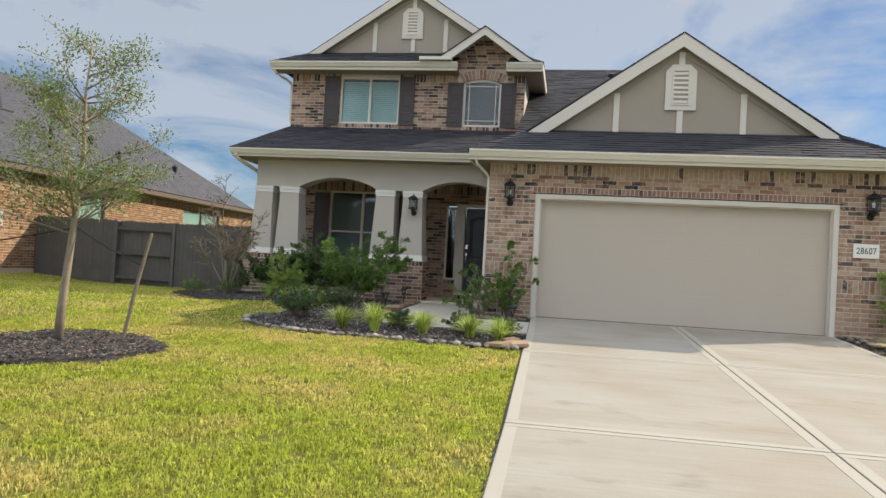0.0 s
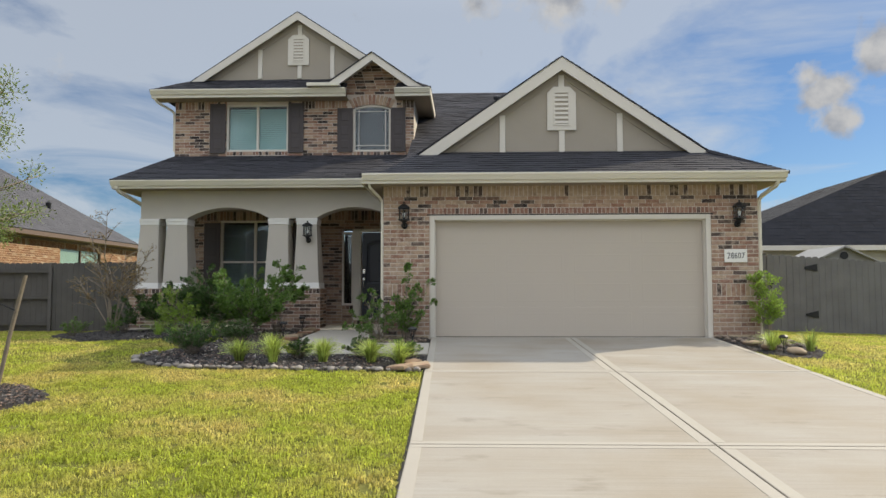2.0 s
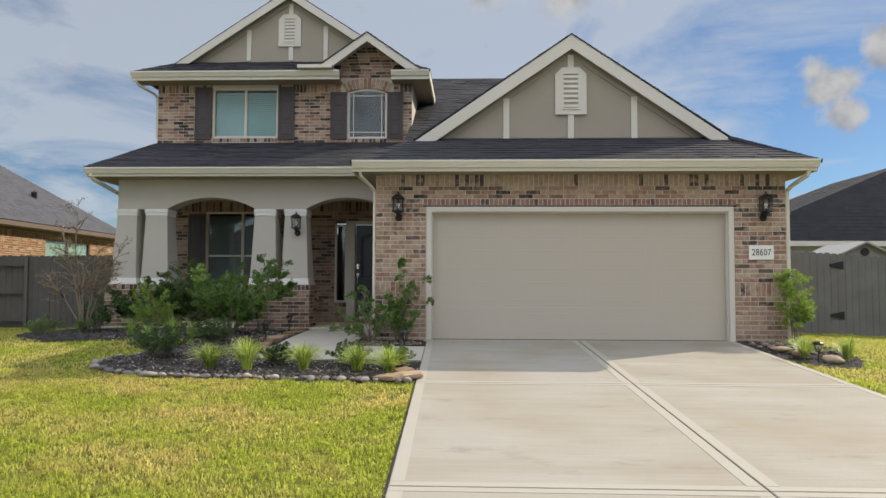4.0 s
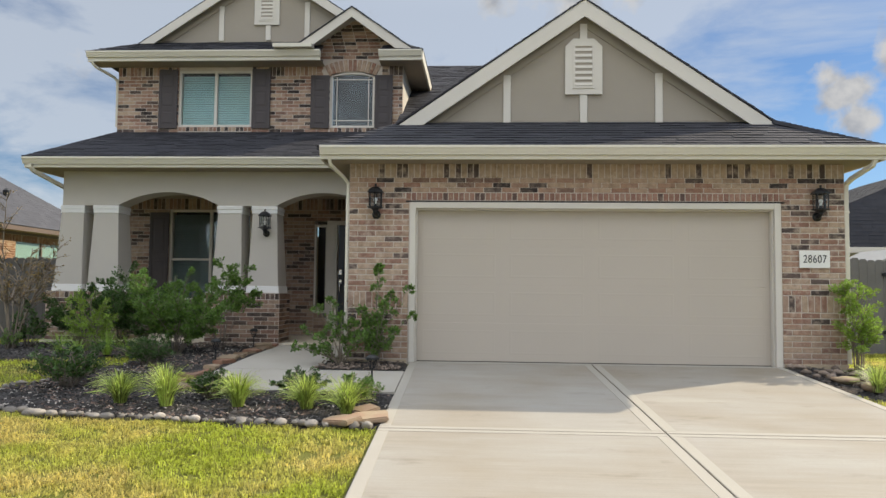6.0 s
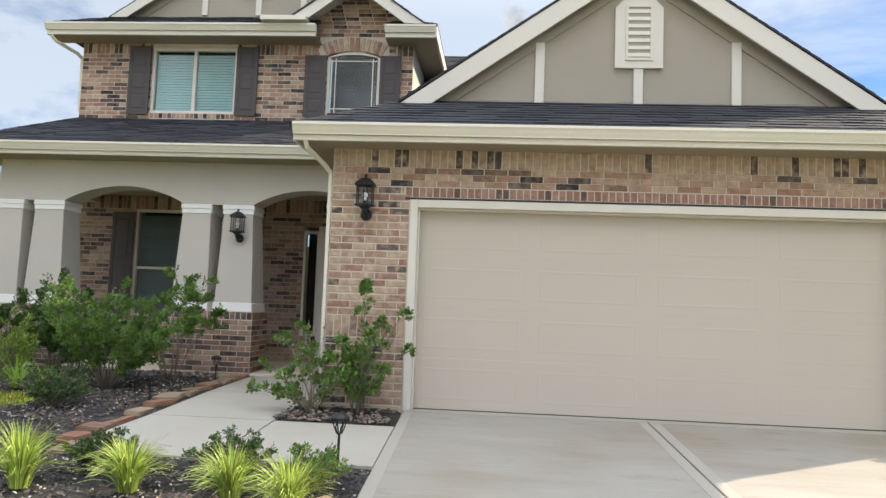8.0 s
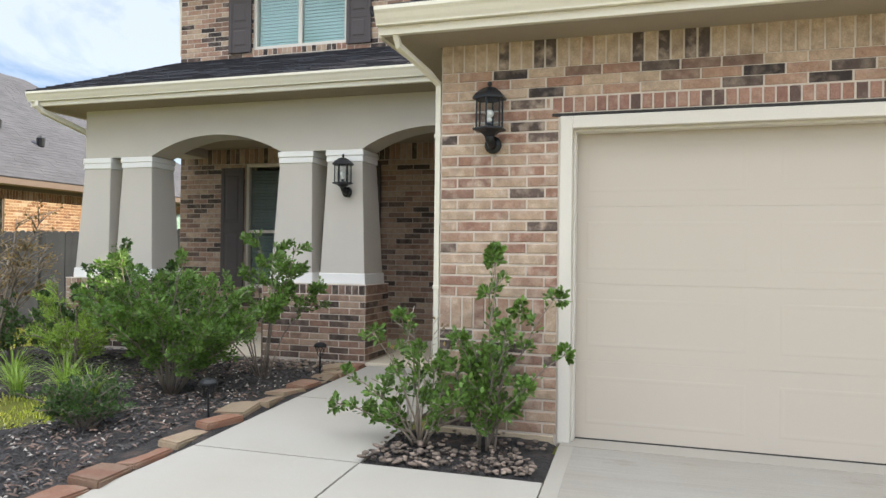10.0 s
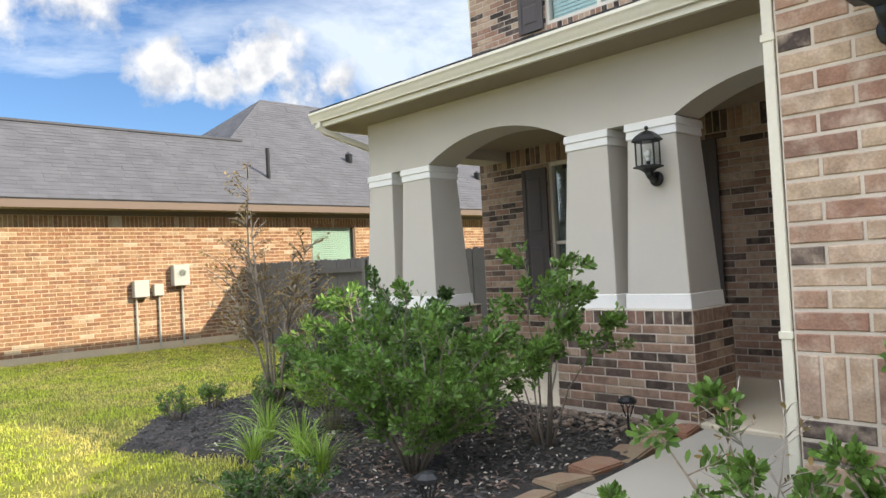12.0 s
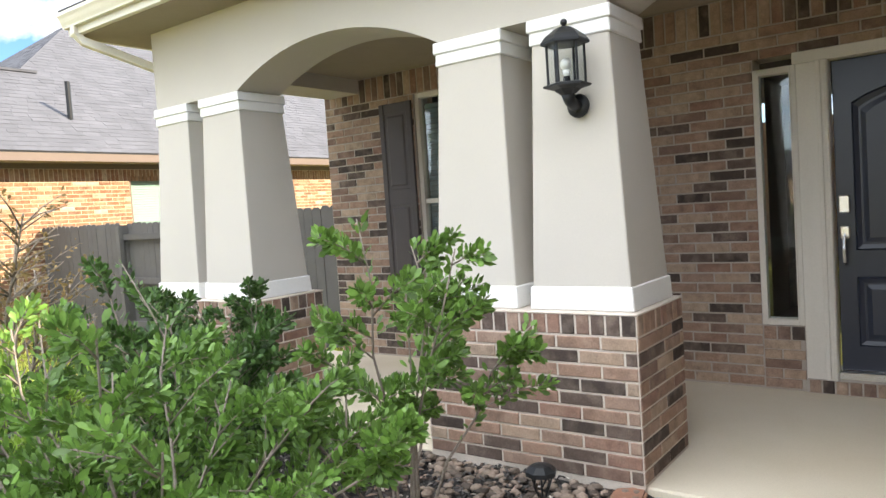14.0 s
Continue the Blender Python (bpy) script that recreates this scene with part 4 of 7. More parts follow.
# gables: wall triangle, rake boards, frieze, battens, vent
def gable(name, cx, y_wall, y_rake, foot_x, foot_z, peak_z, base_z, board, wall_m, battens, vent, vent_z):
    pitch = (peak_z - foot_z) / foot_x
    g = structure(empty(name, (cx, y_wall, base_z)), "taupe boarded gable with cream rake boards and a louvred vent", "gable")
    o = g.location

    def put(nm, bm, m, label=""):
        bmesh.ops.translate(bm, verts=bm.verts, vec=-o)
        return part(nm, bm, m, g, label)
    wz = peak_z - board * 1.05
    half = (wz - base_z) / pitch
    bm = bmesh.new()
    wide, top = (peak_z - 0.075 - base_z) / pitch, peak_z - 0.075
    prism(bm, [(cx - wide, base_z - 0.05), (cx + wide, base_z - 0.05), (cx + wide, base_z), (cx, top), (cx - wide, base_z)], "y", y_wall, y_wall + 0.15)
    put("wall", bm, wall_m)
    for s in (-1, 1):
        # rake board: parallel to the roof, cut level at the foot
        bm = bmesh.new()
        bx = board / pitch
        prism(bm, [(cx, peak_z), (cx + s * foot_x, foot_z), (cx + s * (foot_x - bx * 0.98), foot_z), (cx, peak_z - board)], "y", y_rake, y_rake + 0.03)
        put("rake_board", bm, M_TRIM, "cream rake board")
        bm = bmesh.new()
        prism(bm, [(cx, peak_z - 0.03), (cx + s * (foot_x - 0.05), foot_z), (cx + s * (foot_x - 0.09), foot_z), (cx, peak_z - 0.06)], "y", y_rake + 0.03, y_wall)
        put("rake_soffit", bm, M_GABLE)
        bm = bmesh.new()
        f = 0.09
        prism(bm, [(cx, wz + 0.02), (cx + s * (half + 0.02), base_z), (cx + s * (half - f / pitch), base_z), (cx, wz - f)], "y", y_wall - 0.02, y_wall)
        put("frieze_board", bm, wall_m)
    for x in battens:
        top = wz - abs(x - cx) * pitch - 0.05
        bm = bmesh.new()
        if abs(x - cx) < 0.1:
            box(bm, x - 0.055, x + 0.055, y_wall - 0.03, y_wall, base_z, vent_z + 0.02, 0.004)
            box(bm, x - 0.055, x + 0.055, y_wall - 0.03, y_wall, vent_z + vent[1] - 0.03, top + 0.0, 0.004)
        else:
            box(bm, x - 0.055, x + 0.055, y_wall - 0.03, y_wall, base_z, top, 0.004)
        put("batten", bm, M_TRIM, "cream batten")
    # vent with clipped top corners and slats
    w, h = vent
    v0, c = vent_z, w * 0.22
    bm = bmesh.new()
    outer = [(cx - w / 2, v0), (cx + w / 2, v0), (cx + w / 2, v0 + h - c), (cx + w / 2 - c, v0 + h), (cx - w / 2 + c, v0 + h), (cx - w / 2, v0 + h - c)]
    prism(bm, outer, "y", y_wall - 0.045, y_wall)
    put("vent_board", bm, M_TRIM, "cream vent surround")
    iw, i0, i1 = w * 0.23, v0 + h * 0.14, v0 + h * 0.86
    bm = bmesh.new()
    for b in ((cx - iw - 0.03, cx - iw, i0 - 0.03, i1 + 0.03), (cx + iw, cx + iw + 0.03, i0 - 0.03, i1 + 0.03), (cx - iw, cx + iw, i0 - 0.03, i0), (cx - iw, cx + iw, i1, i1 + 0.03)):
        box(bm, b[0], b[1], y_wall - 0.06, y_wall - 0.046, b[2], b[3])
    put("vent_frame", bm, M_TRIM)
    bm = bmesh.new()
    box(bm, cx - iw, cx + iw, y_wall - 0.048, y_wall - 0.0455, i0, i1)
    put("vent_back", bm, M_GABLE)
    n = 7
    for k in range(n):
        z = i0 + (k + 0.5) * (i1 - i0) / n
        bm = bmesh.new()
        prism(bm, [(y_wall - 0.058, z - 0.030), (y_wall - 0.054, z - 0.034), (y_wall - 0.049, z + 0.012), (y_wall - 0.052, z + 0.014)], "x", cx - iw + 0.002, cx + iw - 0.002)
        put("slat", bm, M_TRIM)


gable("gable_garage", 0.0, 0.88, RAKE_Y, 2.82, 3.47, 5.40, 3.55, 0.255, M_GABLE, (-1.16, 0.0, 1.13), (0.56, 0.86), 3.985)
gable("gable_upper", -6.25, 5.2, UG, 2.76, 6.29, 8.11, 6.40, 0.215, M_GABLE, (-7.26, -6.22, -5.36), (0.55, 0.80), 6.745)
# small brick gable: rake boards alone
dormer = structure(empty("gable_small", (-4.2, 4.2, 5.9)), "cream rake boards over the small brick gable", "gable")
for s in (-1, 1):
    bm = bmesh.new()
    prism(bm, [(-4.2, 6.73), (-4.2 + s * 1.24, 5.86), (-4.2 + s * 0.92, 5.86), (-4.2, 6.53)], "y", 4.19, 4.22)
    bmesh.ops.translate(bm, verts=bm.verts, vec=-dormer.location)
    part("rake_board", bm, M_TRIM, dormer)
    bm = bmesh.new()
    prism(bm, [(-4.2, 6.70), (-4.2 + s * 1.19, 5.87), (-4.2 + s * 1.14, 5.87), (-4.2, 6.66)], "y", 4.22, UY + 0.01)
    bmesh.ops.translate(bm, verts=bm.verts, vec=-dormer.location)
    part("rake_soffit", bm, M_TRIM, dormer)
structure(boxpart("crown_flashing", (-5.78, -4.98, 4.05, 4.35, 5.87, 5.95), M_GUTTER), "cream metal splash guard at the roof valley", "flashing")


# ---------------------------------------------------------------- windows and shutters
def window(name, x0, x1, z0, z1, y, label, lights=1, blinds=(), rails=(), arch=0.0, frame_m=None, grid=False, recess=0.07, blind_m=None):
    """A framed window in a wall that faces -y. lights: sashes side by side; arch: rise of a curved head."""
    frame_m = frame_m or M_TRIM
    w = structure(empty(name, ((x0 + x1) / 2, y, z0)), label, "window")
    o = w.location

    def put(nm, bm, m, lab="", smooth_=False):
        bmesh.ops.translate(bm, verts=bm.verts, vec=-o)
        return part(nm, bm, m, w, lab, smooth_)
    f = 0.045
    yf, yb = y + recess - 0.05, y + recess + 0.03
    bm = bmesh.new()
    box(bm, x0, x0 + f, yf, yb, z0, z1, 0.004)
    box(bm, x1 - f, x1, yf, yb, z0, z1, 0.004)
    box(bm, x0 + f, x1 - f, yf, yb, z0, z0 + f, 0.004)
    if arch:
        c = arch_curve(x0, x1, z1, z1 + arch, 14)
        d = arch_curve(x0 + f, x1 - f, z1, z1 + arch - f, 14)
        prism(bm, c + d[::-1], "y", yf, yb)
    else:
        box(bm, x0 + f, x1 - f, yf, yb, z1 - f, z1, 0.004)
    put("window_frame", bm, frame_m)
    sw = (x1 - x0 - 2 * f) / lights
    for k in range(lights):
        a, b = x0 + f + k * sw, x0 + f + (k + 1) * sw
        if k:
            bm = bmesh.new()
            box(bm, a - 0.03, a + 0.03, yf + 0.01, yb, z0 + f, z1 - (0 if arch else f), 0.004)
            put("mullion", bm, frame_m)
        for r in rails:
            bm = bmesh.new()
            box(bm, a + (0.03 if k else 0), b - (0.03 if k < lights - 1 else 0), yf + 0.015, yb - 0.005, r - 0.022, r + 0.022, 0.004)
            put("rail", bm, frame_m)
        bm = bmesh.new()
        yg = y + recess
        if arch:
            prism(bm, [(a, z0 + f), (b, z0 + f)] + arch_curve(a, b, z1, z1 + arch - f, 14)[::-1], "y", yg, yg + 0.004)
        else:
            box(bm, a, b, yg, yg + 0.004, z0 + f, z1 - f)
        g = put("pane", bm, M_GLASS)
        g.visible_shadow = False
        if grid:
            for s in (a + 0.09, b - 0.09):
                bm = bmesh.new()
                box(bm, s - 0.008, s + 0.008, yg - 0.008, yg - 0.002, z0 + f, z1 + 0.04)
                put("glazing_bar", bm, frame_m)
            for s in (z0 + 0.16, z1 - 0.05):
                bm = bmesh.new()
                box(bm, a, b, yg - 0.009, yg - 0.003, s - 0.008, s + 0.008)
                put("glazing_bar", bm, frame_m)
        if k in blinds:
            lo, hi, step = z0 + f + 0.01, z1 - f - 0.01, 0.05
            n = int((hi - lo) / step)
            for i in range(n):
                z = lo + (i + 0.5) * step
                bm = bmesh.new()
                prism(bm, [(yg + 0.030, z - 0.022), (yg + 0.032, z - 0.024), (yg + 0.043, z + 0.020), (yg + 0.041, z + 0.022)], "x", a + 0.01, b - 0.01)
                put("blind_slat", bm, blind_m or M_BLIND)
    # open box behind the panes, room shade put into its near-black colour
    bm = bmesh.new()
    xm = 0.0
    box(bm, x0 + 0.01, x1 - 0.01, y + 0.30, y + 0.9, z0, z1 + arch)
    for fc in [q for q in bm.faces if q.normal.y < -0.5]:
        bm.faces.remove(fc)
    put("room_shade_shell", bm, M_DARK)
    return w


window("window_1", *WIN_A[:2], *WIN_A[2:], UY, "cream-framed sliding window with pale blinds", 2, (0, 1))
window("window_2", WIN_B[0], WIN_B[1], WIN_B[2], WIN_B[3], UY, "arched upper window with a border of glazing bars", 1, (), (), 0.10, None, True)
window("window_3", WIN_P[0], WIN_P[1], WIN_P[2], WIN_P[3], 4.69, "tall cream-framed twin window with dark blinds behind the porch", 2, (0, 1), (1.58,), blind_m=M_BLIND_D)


def shutter(x0, x1, z0, z1, y, name="shutter"):
    s = empty(name, ((x0 + x1) / 2, y, z0), "dark brown panelled window shutter on the brick wall", "shutter", "window shutters")
    o = s.location
    bm = bmesh.new()
    box(bm, x0, x1, y - 0.035, y - 0.013, z0, z1, 0.003)
    bmesh.ops.translate(bm, verts=bm.verts, vec=-o)
    part("board", bm, M_SHUTTER, s)
    h = z1 - z0
    for a, b in ((z0 + 0.06 * h, z0 + 0.30 * h), (z0 + 0.36 * h, z0 + 0.62 * h), (z0 + 0.68 * h, z0 + 0.94 * h)) if h < 1.5 else ((z0 + 0.05 * h, z0 + 0.46 * h), (z0 + 0.54 * h, z0 + 0.95 * h)):
        # raised panel in a routed groove
        v, bm = [], bmesh.new()
        p, q = x0 + 0.06, x1 - 0.06
        for yy, i in ((y - 0.035, 0.0), (y - 0.026, 0.012), (y - 0.026, 0.022), (y - 0.040, 0.05)):
            v.append([bm.verts.new(c) for c in ((p + i, yy, a + i), (q - i, yy, a + i), (q - i, yy, b - i), (p + i, yy, b - i))])
        for r, t in zip(v, v[1:]):
            for m in range(4):
                bm.faces.new((r[m], r[(m + 1) % 4], t[(m + 1) % 4], t[m]))
        bm.faces.new(v[-1])
        bmesh.ops.translate(bm, verts=bm.verts, vec=-o + Vector((0, -0.004, 0)))
        part("panel", bm, M_SHUTTER, s)
    for x, d in ((x0, 0.055), (x1 - 0.055, 0.055)):
        bm = bmesh.new()
        box(bm, x, x + d, y - 0.043, y - 0.036, z0, z1, 0.002)
        bmesh.ops.translate(bm, verts=bm.verts, vec=-o)
        part("stile", bm, M_SHUTTER, s)


shutter(-8.37, -7.97, 4.34, 5.60, UY)
shutter(-6.37, -5.98, 4.34, 5.60, UY)
shutter(-5.12, -4.73, 4.34, 5.46, UY)
shutter(-3.77, -3.40, 4.34, 5.46, UY)
shutter(-8.47, -8.07, 0.72, 2.56, 4.69)
shutter(-6.22, -5.80, 0.72, 2.56, 4.69)

# ---------------------------------------------------------------- front door
YD = 4.69
front_door = structure(empty("door_2", (-4.02, YD, 0.15)), "closed dark navy panelled front door with a sidelight", "front door")


def dpart(name, bm, m, label="", parent=None):
    bmesh.ops.translate(bm, verts=bm.verts, vec=-front_door.location)
    return part(name, bm, m, parent or front_door, label)


def dbox(name, b, m, label="", bevel=0.004):
    bm = bmesh.new()
    box(bm, *b, bevel)
    return dpart(name, bm, m, label)


dbox("mullion_post", (-4.70, -4.56, YD - 0.02, YD + 0.12, 0.12, 2.32), M_TRIM, "cream door post")
dbox("casing", (-4.575, -4.50, YD - 0.035, YD + 0.10, 0.125, 2.325), M_TRIM)
dbox("head_casing", (-4.72, -3.50, YD - 0.03, YD + 0.10, 2.32, 2.40), M_TRIM)
dbox("casing", (-3.565, -3.505, YD - 0.035, YD + 0.10, 0.125, 2.318), M_TRIM)
leaf = dbox("leaf", (-4.49, -3.575, YD + 0.05, YD + 0.095, 0.19, 2.31), M_NAVY)
dbox("threshold", (-4.55, -3.52, YD - 0.01, YD + 0.2, 0.13, 0.185), M_NICKEL, "aluminium threshold")
for (a, b, c, d, arch) in ((-4.38, -3.69, 1.02, 2.02, 0.10), (-4.38, -4.06, 0.36, 0.84, 0.0), (-4.01, -3.69, 0.36, 0.84, 0.0)):
    bm = bmesh.new()
    rings = []
    for yy, i in ((YD + 0.05, 0.0), (YD + 0.038, 0.012), (YD + 0.046, 0.04), (YD + 0.046, 0.055), (YD + 0.040, 0.085)):
        pts = [(a + i, c + i), (b - i, c + i)] + ([(x, z) for x, z in arch_curve(a + i, b - i, d - i, d - i + arch, 10)][::-1] if arch else [(b - i, d - i), (a + i, d - i)])
        rings.append([bm.verts.new((x, yy, z)) for x, z in pts])
    n = len(rings[0])
    for r, t in zip(rings, rings[1:]):
        for k in range(n):
            bm.faces.new((r[k], r[(k + 1) % n], t[(k + 1) % n], t[k]))
    bm.faces.new(rings[-1])
    dpart("panel", bm, M_NAVY)
bm = bmesh.new()
tube(bm, [(-4.03, YD + 0.03, 1.62), (-4.03, YD + 0.03, 1.78)], 0.009)
tube(bm, [(-4.11, YD + 0.03, 1.72), (-3.95, YD + 0.03, 1.72)], 0.007)
tube(bm, [(-4.03 + 0.05 * math.cos(k * math.pi / 6), YD + 0.03, 1.57 + 0.05 * math.sin(k * math.pi / 6)) for k in range(13)], 0.008)
dpart("door_ornament", bm, M_BLACK, "black iron star ornament")
bm = bmesh.new()
box(bm, -4.475, -4.405, YD + 0.022, YD + 0.05, 1.28, 1.40, 0.008)
dpart("deadbolt", bm, M_NICKEL, "satin nickel keypad deadbolt")
bm = bmesh.new()
box(bm, -4.47, -4.41, YD + 0.03, YD + 0.05, 1.10, 1.19, 0.008)
tube(bm, [(-4.44, YD + 0.03, 1.13), (-4.44, YD - 0.03, 1.12), (-4.44, YD - 0.045, 1.04), (-4.44, YD - 0.03, 0.95), (-4.44, YD + 0.03, 0.93)], 0.011, 10)
dpart("door_handle", bm, M_NICKEL, "satin nickel pull handle")
bm = bmesh.new()
for b in ((-4.98, -4.945), (-4.735, -4.70)):
    box(bm, b[0], b[1], YD - 0.02, YD + 0.08, 0.50, 2.32, 0.004)
box(bm, -4.945, -4.735, YD - 0.02, YD + 0.08, 2.275, 2.32, 0.004)
box(bm, -4.945, -4.735, YD - 0.02, YD + 0.08, 0.50, 0.545, 0.004)
dpart("sidelight_frame", bm, M_TRIM, "cream sidelight frame")
bm = bmesh.new()
box(bm, -4.945, -4.735, YD + 0.02, YD + 0.026, 0.545, 2.275)
g = dpart("pane", bm, M_GLASS)
g.visible_shadow = False
# near-black box added behind the sidelight as the unlit hall's shade
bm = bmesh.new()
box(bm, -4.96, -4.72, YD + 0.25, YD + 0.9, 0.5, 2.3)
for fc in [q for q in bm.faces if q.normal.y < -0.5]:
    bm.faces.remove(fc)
dpart("room_shade_shell", bm, M_DARK)
for b in ((-4.948, -4.938, 0.54, 2.28), (-4.742, -4.732, 0.54, 2.28)):
    dbox("sidelight_bead", (b[0], b[1], YD - 0.028, YD - 0.018, b[2], b[3]), M_TRIM, "", 0.002)
for z0, z1 in ((0.532, 0.542), (2.278, 2.288)):
    dbox("sidelight_bead", (-4.948, -4.732, YD - 0.028, YD - 0.018, z0, z1), M_TRIM, "", 0.002)
for x0, x1 in ((-4.562, -4.545), (-4.525, -4.505)):
    dbox("casing_moulding", (x0, x1, YD - 0.046, YD - 0.034, 0.13, 2.32), M_TRIM, "", 0.003)
step = boxpart("door_step", (-4.70, -3.44, YD - 0.03, YD + 0.2, 0.025, 0.128), M_MORTAR_D, wall_front)
sill_wall = boxpart("sill_wall", (-4.98, -4.70, YD - 0.012, YD + 0.2, 0.03, 0.495), M_MORTAR_D, wall_front)


# ---------------------------------------------------------------- wall lanterns
def lantern(x, y, z):
    """A black carriage lantern on a wall facing -y. z: top of the finial."""
    l = empty("wall_lantern", (x, y, z - 0.25), "black metal wall lantern with clear glass panes", "wall lamp", "wall lanterns")

    def put(nm, bm, m, lab="", sm=False):
        return part(nm, bm, m, l, lab, sm)
    cy = -0.128
    # back plate: domed disc with an arm
    bm = bmesh.new()
    bmesh.ops.create_uvsphere(bm, u_segments=18, v_segments=10, radius=0.062, matrix=Matrix.LocRotScale((0, -0.012, -0.178), None, (1, 0.42, 1)))
    put("back_plate", bm, M_BLACK, "", True)
    bm = bmesh.new()
    tube(bm, [(0, -0.02, -0.178), (0, -0.065, -0.176), (0, -0.108, -0.158), (0, cy, -0.12)], [0.034, 0.03, 0.03, 0.036], 10)
    put("arm", bm, M_BLACK, "", True)

    def hexring(r, zz, n=6):
        return [(r * math.cos(math.pi / 6 + 2 * math.pi * k / n), cy + r * math.sin(math.pi / 6 + 2 * math.pi * k / n), zz) for k in range(n)]

    def loft(rings):
        bm = bmesh.new()
        vs = [[bm.verts.new(p) for p in r] for r in rings]
        for a, b in zip(vs, vs[1:]):
            for k in range(len(a)):
                bm.faces.new((a[k], a[(k + 1) % len(a)], b[(k + 1) % len(a)], b[k]))
        bm.faces.new(vs[0][::-1]); bm.faces.new(vs[-1])
        return bm
    put("base_cup", loft([hexring(0.03, -0.135), hexring(0.07, -0.105), hexring(0.12, -0.092), hexring(0.12, -0.082), hexring(0.098, -0.075)]), M_BLACK)
    put("roof", loft([hexring(0.098, 0.115), hexring(0.122, 0.120), hexring(0.122, 0.132), hexring(0.10, 0.160), hexring(0.05, 0.196), hexring(0.022, 0.205)]), M_BLACK)
    bm = bmesh.new()
    bmesh.ops.create_uvsphere(bm, u_segments=10, v_segments=6, radius=0.018, matrix=Matrix.Translation((0, cy, 0.228)))
    tube(bm, [(0, cy, 0.20), (0, cy, 0.225)], 0.010, 8)
    put("finial", bm, M_BLACK, "", True)
    b0, b1 = hexring(0.093, -0.08), hexring(0.093, 0.118)
    for k in range(6):
        bm = bmesh.new()
        tube(bm, [b0[k], b1[k]], 0.007, 6)
        put("glazing_bar", bm, M_BLACK)
    for k in range(6):
        bm = bmesh.new()
        q = 0.985
        p = [Vector(v) for v in (b0[k], b0[(k + 1) % 6], b1[(k + 1) % 6], b1[k])]
        bm.faces.new([bm.verts.new(v) for v in p])
        gl = put("pane", bm, M_GLASS_C)
        gl.visible_shadow = False
    bm = bmesh.new()
    bmesh.ops.create_uvsphere(bm, u_segments=14, v_segments=10, radius=0.03, matrix=Matrix.Translation((0, cy, 0.02)))
    tube(bm, [(0, cy, -0.01), (0, cy, -0.04)], [0.02, 0.014], 10)
    put("bulb", bm, M_BULB, "clear white bulb", True)
    bm = bmesh.new()
    tube(bm, [(0, cy, -0.04), (0, cy, -0.085)], 0.018, 10)
    put("socket", bm, M_BLACK)


lantern(-3.01, -0.012, 2.47)
lantern(3.02, -0.012, 2.47)
lantern(-5.37, 2.625, 2.40)

# ---------------------------------------------------------------- house number
plate = tagged(boxpart("house_number", (2.775, 3.178, -0.035, -0.012, 1.346, 1.582), M_SIGN, bevel=0.005), "white house number plate with black digits on brick", "house number")


def text(word, size, loc, rot, material, parent, name="digits"):
    cu = bpy.data.curves.new(name, "FONT")
    cu.body, cu.size, cu.align_x, cu.align_y, cu.extrude = word, size, "CENTER", "CENTER", 0.0015
    tmp = bpy.data.objects.new("tmp", cu)
    me = bpy.data.meshes.new_from_object(tmp)
    bpy.data.objects.remove(tmp)
    me.materials.clear()
    me.materials.append(material)
    ob = new(name, me)
    ob.parent = parent
    ob.matrix_basis = pose(*loc, *rot)
    return ob


for k, ch in enumerate("28607"):
    d = text(ch, 0.145, (2.9765 + (k - 2) * 0.064, -0.0375, 1.464), (90, 0, 0), M_BLACK, plate, "digit")
    d.scale = (0.82, 1.05, 1)


# ---------------------------------------------------------------- downspouts
def downspout(pts, r=0.034):
    """Outlet, elbow run and pipe of a square downspout, with straps. The last long stretch is the pipe."""
    k = max(range(len(pts) - 1), key=lambda i: (Vector(pts[i]) - Vector(pts[i + 1])).length)
    d = empty("downspout", pts[k + 1], "cream metal downspout on the house corner", "downspout", "downspouts")

    def put(name, run):
        bm = bmesh.new()
        tube(bm, run, r, 4)
        bmesh.ops.bevel(bm, geom=bm.edges[:], offset=0.004, segments=1, affect="EDGES")
        bmesh.ops.translate(bm, verts=bm.verts, vec=-d.location)
        part(name, bm, M_GUTTER, d)
    e = r * 0.9
    put("elbow", pts[:k + 1])
    put("pipe", pts[k:k + 2])
    if len(pts) > k + 2:
        put("shoe", pts[k + 1:])
    a, b = Vector(pts[k]), Vector(pts[k + 1])
    for t in (0.12, 0.6):
        c = a.lerp(b, t) - d.location
        bm = bmesh.new()
        box(bm, c.x - e, c.x + e, c.y - e, c.y + e, c.z - 0.014, c.z + 0.014, 0.002)
        part("strap", bm, M_GUTTER, d)


downspout([(-3.62, -0.36, 2.86), (-3.62, -0.36, 2.76), (-3.61, -0.33, 2.70), (-3.47, -0.08, 2.56), (-3.429, 0.01, 2.50), (-3.429, 0.022, 2.40), (-3.429, 0.022, 0.12), (-3.429, -0.02, 0.04), (-3.429, -0.12, 0.01)], 0.029)
downspout([(3.62, -0.36, 2.86), (3.62, -0.36, 2.76), (3.61, -0.33, 2.70), (3.48, -0.02, 2.56), (3.455, 0.06, 2.50), (3.455, 0.08, 2.40), (3.455, 0.08, 0.05)], 0.04)
downspout([(-9.52, 2.22, 3.20), (-9.52, 2.22, 3.10), (-9.50, 2.26, 3.04), (-9.26, 2.72, 2.84), (-9.22, 2.82, 2.80), (-9.22, 2.86, 2.70), (-9.23, 2.95, 1.0)], 0.046)
